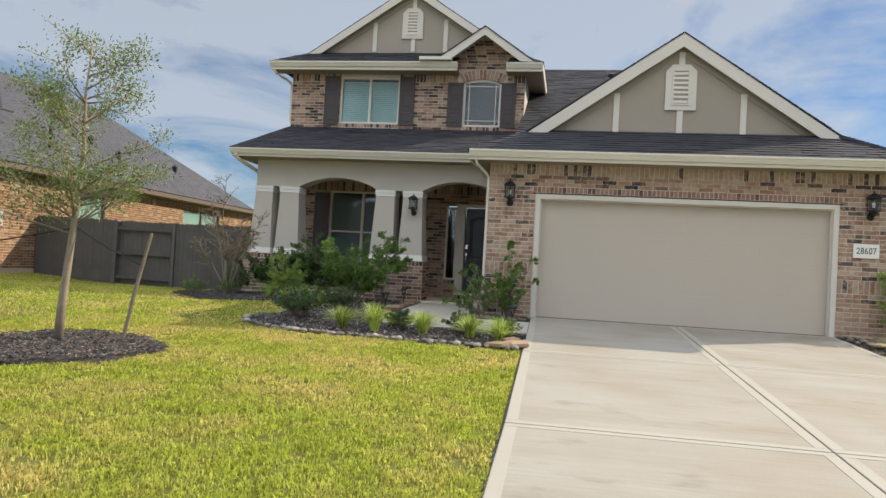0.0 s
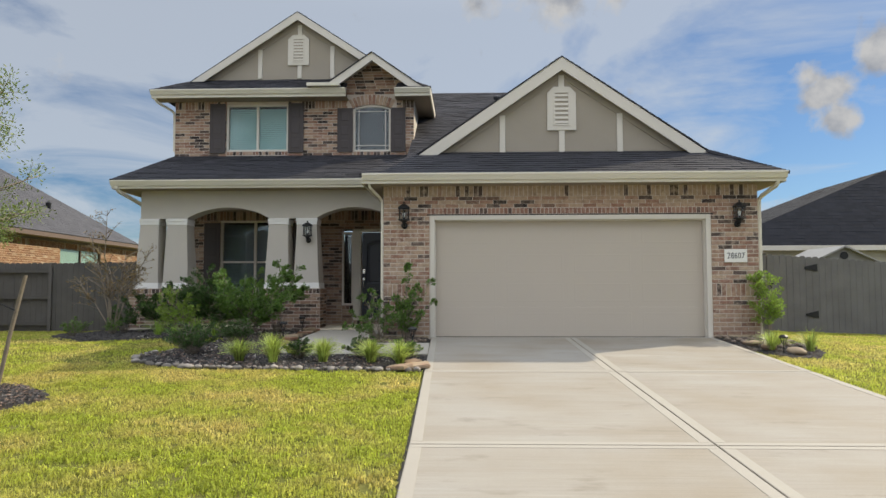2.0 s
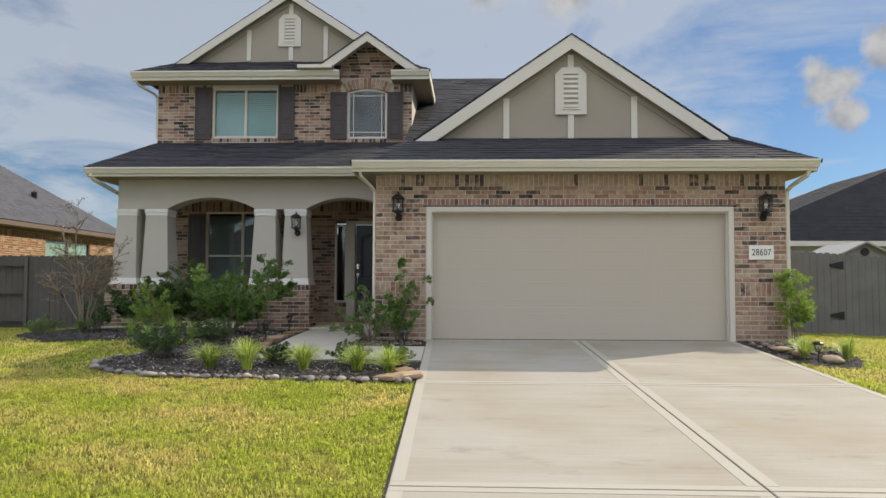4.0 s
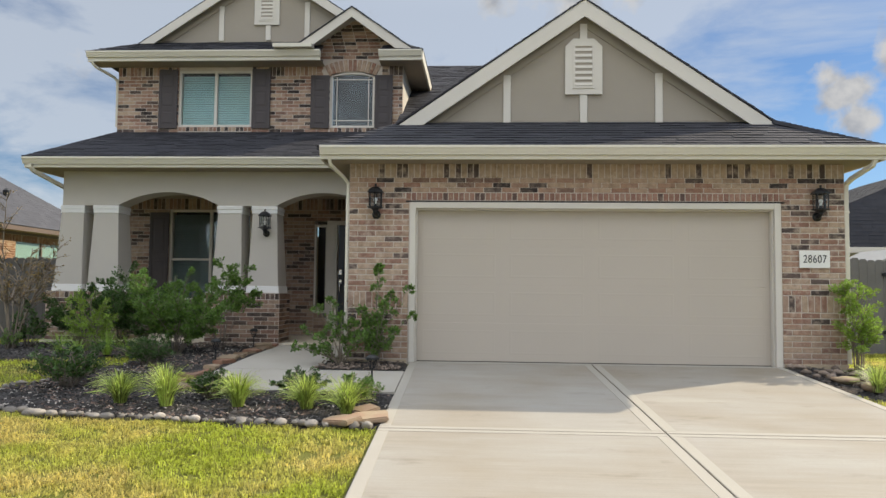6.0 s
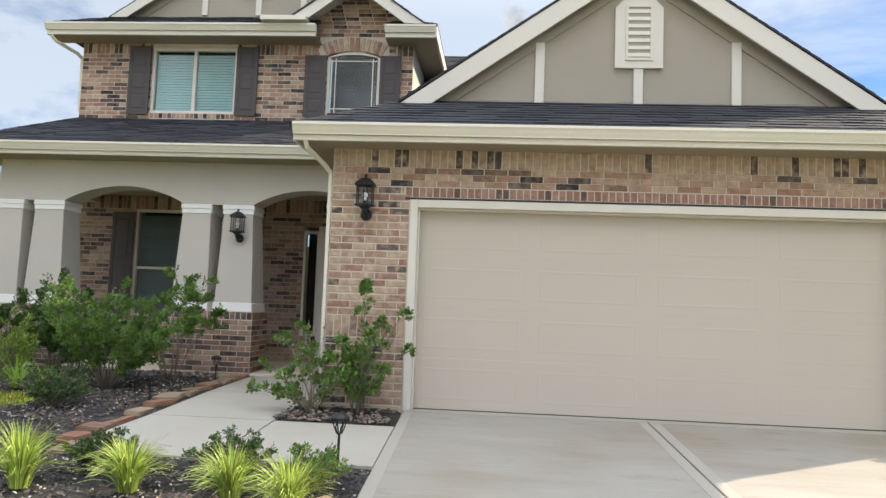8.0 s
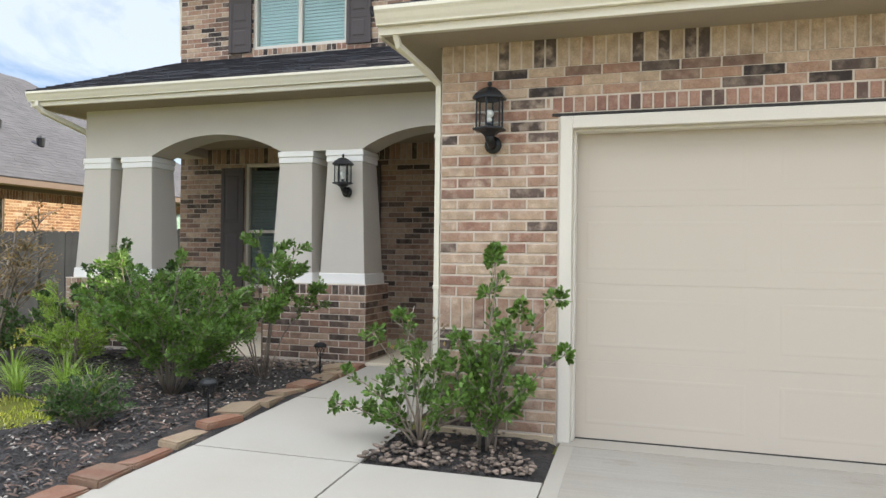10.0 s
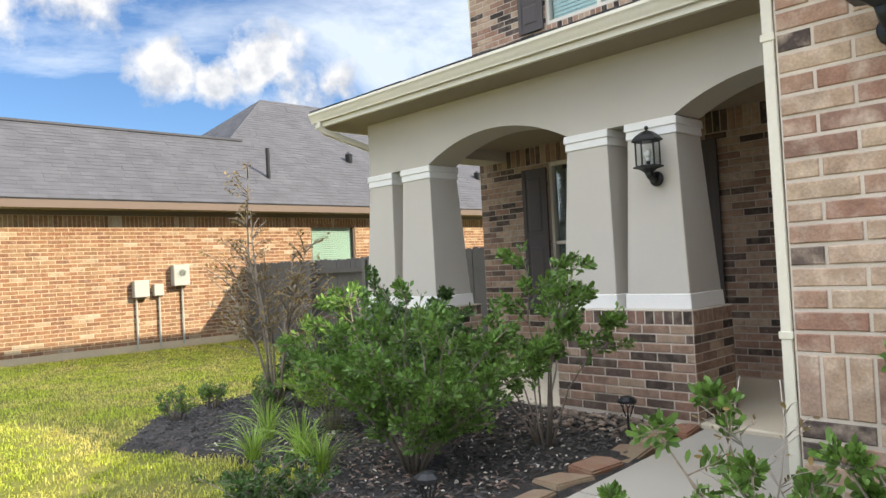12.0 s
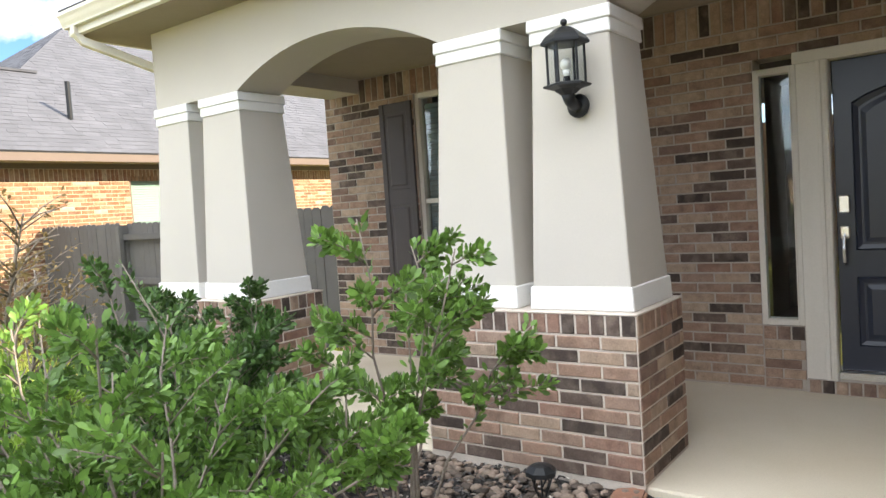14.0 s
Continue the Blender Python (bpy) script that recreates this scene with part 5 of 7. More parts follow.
downspout([(-9.62, 4.25, 5.72), (-9.62, 4.27, 5.62), (-9.58, 4.32, 5.56), (-9.36, 4.66, 5.44), (-9.33, 4.75, 5.38), (-9.33, 4.78, 4.4)])

# roof vents on the main roof
for x, y, z in ((-0.95, 7.6, 6.24), (2.1, 5.0, 3.98)):
    v = empty("roof_vent", (x, y, z), "black metal roof vent cap on the shingles", "roof vent", "roof vents")
    bm = bmesh.new()
    tube(bm, [(0, 0, -0.1), (0, 0, 0.22)], 0.06, 12)
    part("pipe", bm, M_BLACK, v)
    bm = bmesh.new()
    tube(bm, [(0, 0, 0.2), (0, 0, 0.26), (0, 0, 0.30)], [0.13, 0.13, 0.05], 12)
    part("cap", bm, M_BLACK, v)

# ---------------------------------------------------------------- neighbour on the left
NX = -17.1
nb = tagged(new("house"), "single-storey orange brick house with grey shingle roof", "house")
nb.location = (NX, 0.35, 0)


def nbpart(name, b, m, label="", bevel=0.0):
    bm = bmesh.new()
    box(bm, *b, bevel)
    bmesh.ops.translate(bm, verts=bm.verts, vec=-nb.location)
    return part(name, bm, m, nb, label)


NW = (7.02, 8.35, 1.05, 2.56)
NW2 = (13.2, 16.2, 1.05, 2.56)
nb_wall = wall_with_holes("wall", 0.35, 22.0, 0.0, 0.22, -0.2, 2.86, [NW, NW2], M_MORTAR_N)
nb_wall.parent = nb
nb_wall.matrix_basis = Matrix.Translation((0, -0.35, 0)) @ pose(0, 0, 0, 0, 0, 90)
nb_front = nbpart("front_wall", (NX - 4.9, NX - 0.22, 1.5, 1.74, -0.2, 2.86), M_MORTAR_N)
nb_gable = prismpart("gable", [(-17.1, 2.86), (-20.6, 2.86), (-19.15, 4.73)], "y", 0.75, 1.0, M_SIDING, nb)
nb_gable.matrix_basis = Matrix.Translation(-nb.location)
nbpart("foundation", (NX - 0.3, NX + 0.03, 0.33, 22, -0.4, 0.10), M_SLAB)
nbpart("fascia", (NX + 0.40, NX + 0.44, 0.0, 22.3, 2.80, 2.98), M_TRIM_N, "tan fascia board")
nbpart("soffit", (NX, NX + 0.40, 0.02, 22.2, 2.80, 2.82), M_CEIL)
nbpart("frieze_board", (NX, NX + 0.02, 0.35, 22.0, 2.70, 2.80), M_TRIM_N)
for k, wn in enumerate((NW, NW2)):
    w = window("window", wn[0], wn[1], wn[2], wn[3], 0.0, "", 1 + k, (0,) if k == 0 else (0, 1), (), 0.0, M_TRIM_N, blind_m=M_BLIND_M)
    for key in ("kind", "label", "category"):
        if key in w:
            del w[key]
    w.parent = nb
    w.matrix_basis = Matrix.Translation((0, -0.35, 0)) @ pose(0, 0, 0, 0, 0, 90) @ Matrix.Translation(((wn[0] + wn[1]) / 2, 0.0, wn[2]))


def nb_roof(name, corners):
    r = roof_plane(name, corners, M_SHINGLE_B, 0, 0.15, thick=0.006)
    for key in ("kind", "label", "category"):
        if key in r:
            del r[key]
    r.parent = nb
    r.matrix_basis = Matrix.Translation(-nb.location)


nb_roof("roof", [(NX + 0.46, 0.05, 2.97), (NX + 0.46, 9.0, 2.97), (-19.15, 7.2, 4.86), (-19.15, 0.55, 4.86)])
nb_roof("roof", [(-21.7, 9.0, 2.97), (-21.7, 2.6, 2.97), (-19.15, 0.55, 4.86), (-19.15, 7.2, 4.86)])
nb_roof("roof", [(NX + 0.46, 3.6, 2.972), (NX + 0.46, 18.7, 2.972), (-21.7, 13.0, 6.72), (-21.7, 8.5, 6.72)])
nb_roof("roof", [(-27.0, 3.6, 2.97), (NX + 0.46, 3.6, 2.97), (-21.7, 8.5, 6.72), (-21.72, 8.5, 6.72)])
nbpart("ridge_cap", (-19.22, -19.08, 0.55, 6.4, 4.84, 4.89), M_SHINGLE_B)
bm = bmesh.new()
tube(bm, [(-17.62, 6.25, 3.4), (-17.62, 6.25, 4.42)], 0.05, 10)
bmesh.ops.translate(bm, verts=bm.verts, vec=-nb.location)
part("flue_pipe", bm, M_BLACK, nb, "black metal flue pipe")
for x, y, z in ((-18.6, 9.4, 4.42), (-18.1, 10.3, 4.05), (-18.2, 14.2, 4.1)):
    bm = bmesh.new()
    tube(bm, [(x, y, z), (x, y, z + 0.22), (x, y, z + 0.30)], [0.09, 0.11, 0.02], 10)
    bmesh.ops.translate(bm, verts=bm.verts, vec=-nb.location)
    part("roof_vent", bm, M_BLACK, nb)


def meter_box(y, z, w, h, d, pipes):
    m = empty("meter_box", (NX, y, z), "grey utility meter box with conduit on the brick wall", "meter box", "utility boxes")
    bm = bmesh.new()
    box(bm, 0.01, d, -w / 2, w / 2, -h / 2, h / 2, 0.012)
    part("box", bm, M_BOXG, m)
    for py, z1 in pipes:
        bm = bmesh.new()
        tube(bm, [(0.05, py, -h / 2 + 0.01), (0.05, py, z1)], 0.022, 8)
        part("conduit", bm, M_BOXG, m)
    return m


meter_box(2.88, 1.22, 0.30, 0.34, 0.16, ((-0.08, -1.2),))
meter_box(3.24, 1.18, 0.20, 0.24, 0.12, ((0.02, -1.15),))
mb = meter_box(3.70, 1.46, 0.34, 0.44, 0.18, ((0.05, -1.42),))
bm = bmesh.new()
tube(bm, [(0.18, 0.0, 0.05), (0.24, 0.0, 0.05)], 0.075, 16)
part("dial", bm, M_GLASS_C, mb)

# ---------------------------------------------------------------- fences
RF = random.Random(5)


def fence(name, p0, p1, top, height, material, back=False, gate=None, label="weathered grey board fence", board=0.14, step=0.0):
    """A board fence from p0 to p1. back: rails face the viewer. top: z of the board tops at p0 and p1."""
    a, b = Vector((*p0, 0)), Vector((*p1, 0))
    d = b - a
    length = d.length
    f = tagged(new(name), label, "fence")
    f.matrix_world = Matrix.Translation(a) @ pose(0, 0, 0, 0, 0, math.degrees(math.atan2(d.y, d.x)))
    n = int(length / board)
    off = 0.07 if back else 0.0
    for k in range(n):
        u0, u1 = k * length / n + 0.003, (k + 1) * length / n - 0.003
        zt = top[0] + (top[1] - top[0]) * k / n + RF.uniform(-0.012, 0.012)
        c = 0.03
        y = off + RF.uniform(-0.004, 0.004)
        bm = bmesh.new()
        prism(bm, [(u0, zt - height), (u1, zt - height), (u1, zt - c), (u1 - c, zt), (u0 + c, zt), (u0, zt - c)], "y", y, y + 0.018)
        part("board", bm, material, f)
    for r in (0.12, 0.5, 0.88):
        bm = bmesh.new()
        y = -0.02 if back else 0.02
        za, zb = top[0] - height * (1 - r), top[1] - height * (1 - r)
        prism(bm, [(0, za - 0.045), (length, zb - 0.045), (length, zb + 0.045), (0, za + 0.045)], "y", y, y + 0.04)
        part("rail", bm, material, f)
    k = 0.0
    while k <= length + 0.01:
        bm = bmesh.new()
        y = -0.06 if back else 0.06
        zt = top[0] + (top[1] - top[0]) * k / length
        box(bm, k - 0.045, k + 0.045, y - 0.03, y + 0.06, zt - height - 0.1, zt - 0.04)
        part("post", bm, material, f)
        k += max(length / max(1, round(length / 2.2)), 0.5)
    return f


fence("fence", (-17.05, 5.26), (-14.50, 5.26), (1.64, 1.62), 1.80, M_FENCE)
fence("fence", (-14.50, 5.30), (-12.72, 5.30), (1.61, 1.60), 1.80, M_FENCE, True, label="weathered grey fence panel with its rails showing")
fence("fence", (-12.72, 5.26), (-9.29, 5.42), (1.60, 1.64), 1.82, M_FENCE)
fence("fence", (3.41, 4.1), (5.20, 4.1), (1.72, 1.70), 1.86, M_FENCE_R)
rgate = fence("gate", (5.22, 4.08), (6.42, 4.08), (1.70, 1.62), 1.80, M_FENCE_R, label="weathered board gate with black strap hinges")
rgate["category"] = "gate"
fence("fence", (6.44, 4.1), (14.0, 4.1), (1.62, 1.08), 1.86, M_FENCE_R)
structure(boxpart("fence_cap", (3.42, 5.2, 4.06, 4.18, 1.70, 1.735), M_FENCE_R), "grey board cap on the fence", "fence cap")


def strap_hinge(x, z, parent):
    bm = bmesh.new()
    prism(bm, [(x, z - 0.03), (x + 0.30, z - 0.09), (x + 0.30, z + 0.09), (x, z + 0.02)], "y", -0.022, -0.012)
    part("strap_hinge", bm, M_BLACK, parent, "black iron strap hinge")


strap_hinge(0.86, -0.32 + 1.70, rgate)
strap_hinge(0.86, -1.42 + 1.70, rgate)
bm = bmesh.new()
box(bm, 0.02, 0.14, -0.03, -0.012, 0.98, 1.03)
box(bm, 0.06, 0.09, -0.045, -0.012, 0.90, 1.08)
part("latch", bm, M_BLACK, rgate, "black iron gate latch")

# ---------------------------------------------------------------- beyond the right fence
shed = tagged(new("shed"), "grey plastic garden shed with a pale gable roof", "shed")
shed.location = (10.8, 11.4, -0.4)
M_SHED = mat("shed_plastic", (0.20, 0.195, 0.185), 0.6, var=0.06)
M_SHED_R = mat("shed_roof", (0.30, 0.295, 0.28), 0.6, var=0.08)
prismpart("wall", [(-1.2, 0), (1.2, 0), (1.2, 2.15), (0.0, 2.72), (-1.2, 2.15)], "y", 0.0, 2.4, M_SHED, shed)
for s in (-1, 1):
    prismpart("roof", [(0, 2.76), (s * 1.38, 2.10), (s * 1.38, 2.05), (0, 2.70)], "y", -0.15, 2.55, M_SHED_R, shed)
bm = bmesh.new()
tube(bm, [(0, -0.01, 2.42), (0, -0.04, 2.42)], 0.13, 14)
part("vent", bm, M_BLACK, shed, "round black gable vent")
prismpart("roof", [(-4.9, 2.50), (-1.3, 2.30), (-1.3, 2.24), (-4.9, 2.44)], "y", 0.6, 2.2, M_SHED_R, shed, "pale grey lean-to roof")

rh = tagged(new("house"), "house with a dark charcoal shingle hip roof behind the fence", "house")
rh.location = (16.0, 20.0, -0.5)
boxpart("wall", (-7.6, 14, -3.6, 10, 0, 3.0), M_SIDING, rh, bevel=0)
boxpart("fascia", (-8.1, 14.4, -4.06, -4.0, 2.95, 3.15), M_TRIM, rh)


def rh_roof(corners):
    r = roof_plane("roof", corners, M_SHINGLE_K, 0, 0.20, thick=0.005, width=0.45)
    for key in ("kind", "label", "category"):
        if key in r:
            del r[key]
    r.parent = rh
    r.matrix_basis = Matrix.Translation(-rh.location)


rh_roof([(7.9, 15.95, 2.65), (30, 15.95, 2.65), (27, 19.2, 6.2), (16.8, 19.2, 6.2)])
rh_roof([(7.9, 29, 2.65), (7.9, 15.95, 2.65), (16.8, 19.2, 6.2), (16.8, 25.5, 6.2)])
rh_roof([(30, 29, 2.65), (7.9, 29, 2.65), (16.8, 25.5, 6.2), (27, 25.5, 6.2)])
rh_roof([(16.8, 25.5, 6.2), (16.8, 19.2, 6.2), (27, 19.2, 6.2), (27, 25.5, 6.2)])


# ---------------------------------------------------------------- brick pieces of the walls
def spans_cut(x0, x1, holes):
    """Stretches between x0 and x1 that are free of the openings (x0, x1, z0, z1) at height z."""
    def f(z):
        out = [(x0, x1)]
        for h in holes:
            if h[2] < z < h[3]:
                nxt = []
                for a, b in out:
                    if h[1] <= a or h[0] >= b:
                        nxt.append((a, b))
                    else:
                        if h[0] > a:
                            nxt.append((a, h[0]))
                        if h[1] < b:
                            nxt.append((h[1], b))
                out = nxt
        return out
    return f


bf = BrickField(wall_garage, Matrix.Identity(4), M_BRICK, M_BRICK_J, 300)
for x0, x1 in ((GX0, -2.55), (2.55, GX1)):
    courses(bf, 0.04, 0.74, lambda z: [(x0, x1)])
    bf.soldiers(0.74, 0.97, x0, x1, 0.083)
    courses(bf, 0.97, 2.362, lambda z: [(x0 if x0 < 0 or z < 2.25 else 2.61, x1 if x1 > 0 or z < 2.25 else -2.61)], first=1)
bf.done()
head = structure(empty("wall_garage_head", (0, 0, 0)), "soldier and rowlock brick bands over the garage door", "brick wall")
bf = BrickField(head, Matrix.Identity(4), M_BRICK_H, M_BRICK_HJ, 300)
brow = BrickField(head, Matrix.Identity(4), M_BRICK_ROW, M_BRICK_ROWJ, 90)
brow.soldiers(2.25, 2.362, -2.60, 2.60, 0.074)
brow.done()
bsol = BrickField(head, Matrix.Identity(4), M_BRICK_SOL, M_BRICK_SOLJ, 100)
bsol.soldiers(2.567, 2.80, GX0, GX1, 0.083)
bsol.done()
courses(bf, 2.362, 2.567, lambda z: [(GX0, GX1)], first=1)
bf.done()
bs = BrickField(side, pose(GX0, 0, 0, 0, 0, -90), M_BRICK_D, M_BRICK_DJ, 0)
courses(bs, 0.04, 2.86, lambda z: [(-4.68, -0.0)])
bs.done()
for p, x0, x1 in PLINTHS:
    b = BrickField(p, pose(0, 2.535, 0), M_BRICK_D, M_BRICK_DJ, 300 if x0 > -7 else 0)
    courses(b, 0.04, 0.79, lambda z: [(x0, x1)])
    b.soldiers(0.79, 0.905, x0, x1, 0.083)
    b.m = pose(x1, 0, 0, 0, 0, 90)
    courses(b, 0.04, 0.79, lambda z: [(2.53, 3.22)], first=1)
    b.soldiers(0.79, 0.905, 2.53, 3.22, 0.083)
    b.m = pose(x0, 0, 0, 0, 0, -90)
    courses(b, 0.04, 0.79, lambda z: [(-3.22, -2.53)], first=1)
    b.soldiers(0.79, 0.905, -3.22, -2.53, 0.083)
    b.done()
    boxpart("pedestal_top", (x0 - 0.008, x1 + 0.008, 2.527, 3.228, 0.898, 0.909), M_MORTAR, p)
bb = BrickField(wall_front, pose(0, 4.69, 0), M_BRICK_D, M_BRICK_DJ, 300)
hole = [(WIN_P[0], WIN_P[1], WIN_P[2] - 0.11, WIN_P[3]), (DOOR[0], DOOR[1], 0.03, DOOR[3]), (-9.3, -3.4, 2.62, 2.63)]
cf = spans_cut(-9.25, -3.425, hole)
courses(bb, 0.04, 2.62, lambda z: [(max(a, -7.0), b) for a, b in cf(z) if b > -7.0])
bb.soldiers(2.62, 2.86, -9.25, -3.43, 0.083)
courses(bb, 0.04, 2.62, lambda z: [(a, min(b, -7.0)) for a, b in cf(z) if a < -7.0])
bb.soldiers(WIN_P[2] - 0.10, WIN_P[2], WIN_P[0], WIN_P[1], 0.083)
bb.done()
b2 = BrickField(sill_wall, pose(0, YD - 0.014, 0), M_BRICK_D, M_BRICK_DJ)
courses(b2, 0.04, 0.39, lambda z: [(-4.98, -4.70)])
b2.soldiers(0.39, 0.495, -4.98, -4.70, 0.09)
b2.done()
b3 = BrickField(step, pose(0, YD - 0.032, 0), M_BRICK_D, M_BRICK_DJ)
b3.soldiers(0.028, 0.128, -4.69, -3.45, 0.083)
b3.done()

bu = BrickField(wall_upper, pose(0, UY + 0.01, 0), M_BRICK_U, M_BRICK_UJ, 300)
uh = [(WIN_A[0], WIN_A[1], WIN_A[2] - 0.11, WIN_A[3]), (WIN_B[0], WIN_B[1], WIN_B[2] - 0.11, 5.46)]
uc = spans_cut(UX0, UX1, uh)
courses(bu, 4.18, 5.46, uc)
ARC = (-4.25, 5.54, 0.62, 0.85)


def upper_top(z):
    """Courses above the window heads: they stop at the arch ring."""
    out = []
    for a, b in [(UX0, UX1)]:
        if z < WIN_A[3]:
            out += [(a, WIN_A[0]), (WIN_A[1], -5.02), (-3.48, b)]
        else:
            out += [(a, -5.02), (-3.48, b)]
    return out


for a, b in upper_top(5.56):
    bu.soldiers(5.46, 5.66, a, b, 0.083)
# arch ring over the small window
arc0 = arch_curve(-4.74, -3.76, 5.45, 5.55, 12)
arc1 = arch_curve(-4.86, -3.64, 5.66, 5.80, 12)
for k in range(12):
    u = (Vector((*arc0[k], 0)) + Vector((*arc0[k + 1], 0)) + Vector((*arc1[k], 0)) + Vector((*arc1[k + 1], 0))) / 4
    d = Vector((*arc1[k], 0)) + Vector((*arc1[k + 1], 0)) - Vector((*arc0[k], 0)) - Vector((*arc0[k + 1], 0))
    ob = new("brick", brick_mesh(0.074, d.length / 2 - 0.006, M_BRICK))
    ob.parent = wall_upper
    ob.matrix_basis = pose(u.x, UY - 0.012, u.y, 0, math.degrees(math.atan2(d.x, d.y)), 0)
for a, b in ((-5.02, -4.87), (-3.63, -3.48)):
    courses(bu, 5.46, 5.66, lambda z: [(a, b)])


def small_gable(z):
    h = (6.66 - z) / 0.70
    if z > 5.83:
        return [(max(-5.2, -4.2 - h), min(-3.1, -4.2 + h))]
    return [(max(-5.2, -4.2 - h), -4.88), (-3.62, min(-3.1, -4.2 + h))]


courses(bu, 5.66, 6.62, small_gable)
bu.soldiers(WIN_A[2] - 0.10, WIN_A[2], WIN_A[0], WIN_A[1], 0.083)
bu.soldiers(WIN_B[2] - 0.10, WIN_B[2], WIN_B[0], WIN_B[1], 0.083)
bu.done()
bn = BrickField(nb_wall, Matrix.Identity(4), M_BRICK_N, M_BRICK_NJ, 0)
courses(bn, 0.10, 2.46, spans_cut(0.35, 22.0, [NW, NW2]))
bn.soldiers(2.46, 2.70, 0.35, 22.0, 0.083)
bn.done()
bn = BrickField(nb_front, Matrix.Translation((0, 1.15, 0)), M_BRICK_N, M_BRICK_NJ, 0)
courses(bn, 0.10, 2.70, lambda z: [(-4.9, 0.0)])
bn.done()


# ---------------------------------------------------------------- planting beds
def inside(poly, x, y):
    c = False
    n = len(poly)
    for i in range(n):
        (x0, y0), (x1, y1) = poly[i], poly[i - 1]
        if (y0 > y) != (y1 > y) and x < (x1 - x0) * (y - y0) / (y1 - y0) + x0:
            c = not c
    return c


BED_MAIN = [(-10.0, 2.9), (-10.1, 1.2), (-9.7, 0.2), (-8.7, -0.5), (-7.7, -0.12), (-6.8, 0.14), (-6.4, 0.02), (-6.25, -0.25), (-6.3, -0.6), (-6.5, -1.0), (-6.55, -1.8), (-6.78, -2.5), (-6.5, -3.1), (-5.7, -3.46), (-4.1, -3.62), (-2.42, -3.72), (-2.46, -2.16), (-4.25, -2.16), (-4.98, -1.95), (-4.9, -0.8), (-4.95, 0.72), (-5.06, 2.6), (-9.3, 2.9)]
BED_GAR = [(-3.70, 0.05), (-3.68, -0.78), (-2.53, -0.78), (-2.56, 0.05)]
BED_RIGHT = [(2.56, 0.05), (2.56, -1.7), (2.75, -2.3), (3.3, -2.35), (3.75, -1.6), (3.9, -0.4), (3.9, 0.3), (3.4, 0.3)]
RING_C, RING_R = (-7.45, -5.8), 1.02


def in_ring(x, y):
    a = math.atan2(y - RING_C[1], x - RING_C[0])
    return math.hypot(x - RING_C[0], y - RING_C[1]) < RING_R * (1 + 0.06 * math.sin(3 * a + 1) + 0.04 * math.sin(7 * a))


def bed_sheet(name, test, bounds, material, label, lift=0.0, step=0.09):
    x0, x1, y0, y1 = bounds
    nx, ny = int((x1 - x0) / step) + 1, int((y1 - y0) / step) + 1
    ids, verts, faces = {}, [], []
    for j in range(ny):
        for i in range(nx):
            x, y = x0 + i * step, y0 + j * step
            inner = test(x, y)
            # one row past the edge dips into the soil
            if inner or any(test(x + p * step, y + q * step) for p in (-1, 0, 1) for q in (-1, 0, 1)):
                ids[i, j] = len(verts)
                z = ground_z(x, y) + lift + 0.02 * noise.noise((x * 3, y * 3, 0)) + 0.008 * noise.noise((x * 14, y * 14, 3))
                if not inner:
                    z = ground_z(x, y) - 0.036
                verts.append((x, y, z))
    for (i, j), a in ids.items():
        q = [ids.get(k) for k in ((i, j), (i + 1, j), (i + 1, j + 1), (i, j + 1))]
        if all(v is not None for v in q):
            faces.append(tuple(q))
    return structure(mesh_ob(name, verts, faces, material, smooth=True), label, "planting bed")


bed = bed_sheet("bed_main", lambda x, y: inside(BED_MAIN, x, y), (-10.4, -2.2, -4.0, 3.1), M_MULCH, "dark mulch planting bed before the porch")
bed_g = bed_sheet("bed_garage", lambda x, y: inside(BED_GAR, x, y), (-3.8, -2.4, -0.9, 0.1), M_MULCH, "small bed of river rock beside the garage door", -0.005, 0.05)
bed_r = bed_sheet("bed_right", lambda x, y: inside(BED_RIGHT, x, y), (2.5, 4.0, -2.5, 0.4), M_MULCH, "small planting bed at the garage corner", 0.0, 0.06)
bed_t = bed_sheet("bed_tree", in_ring, (-8.7, -6.2, -7.1, -4.6), M_MULCH, "round mulch ring under the young tree", 0.02)

RC = np.random.RandomState(21)


def chips(name, test, bounds, count, material, label, lift=0.012, size=(0.02, 0.07), parent=None):
    """Loose bark chips: small wedges lying every way."""
    verts, faces = [], []
    x0, x1, y0, y1 = bounds
    made = 0
    while made < count:
        x, y = RC.uniform(x0, x1), RC.uniform(y0, y1)
        if not test(x, y):
            continue
        made += 1
        l, w = RC.uniform(*size), RC.uniform(0.008, 0.02)
        z = ground_z(x, y) + lift + RC.uniform(-0.010, 0.010) + 0.02 * noise.noise((x * 3, y * 3, 0))
        m = pose(x, y, z, RC.uniform(-35, 35), RC.uniform(-25, 25), RC.uniform(0, 360))
        k = len(verts)
        verts += [m @ Vector(p) for p in ((-l / 2, -w / 2, 0), (l / 2, -w / 3, 0), (l / 2, w / 2, 0), (-l / 2, w / 3, 0), (0, 0, 0.010))]
        faces += [(k, k + 1, k + 4), (k + 1, k + 2, k + 4), (k + 2, k + 3, k + 4), (k + 3, k, k + 4), (k + 3, k + 2, k + 1, k)]
    ob = mesh_ob(name, verts, faces, material)
    return tagged(ob, label, "mulch", kind="stuff")


def test_main(x, y):
    return inside(BED_MAIN, x, y) and not (y > -2.3 and x > -5.24 - 0.03 * max(y, -2))


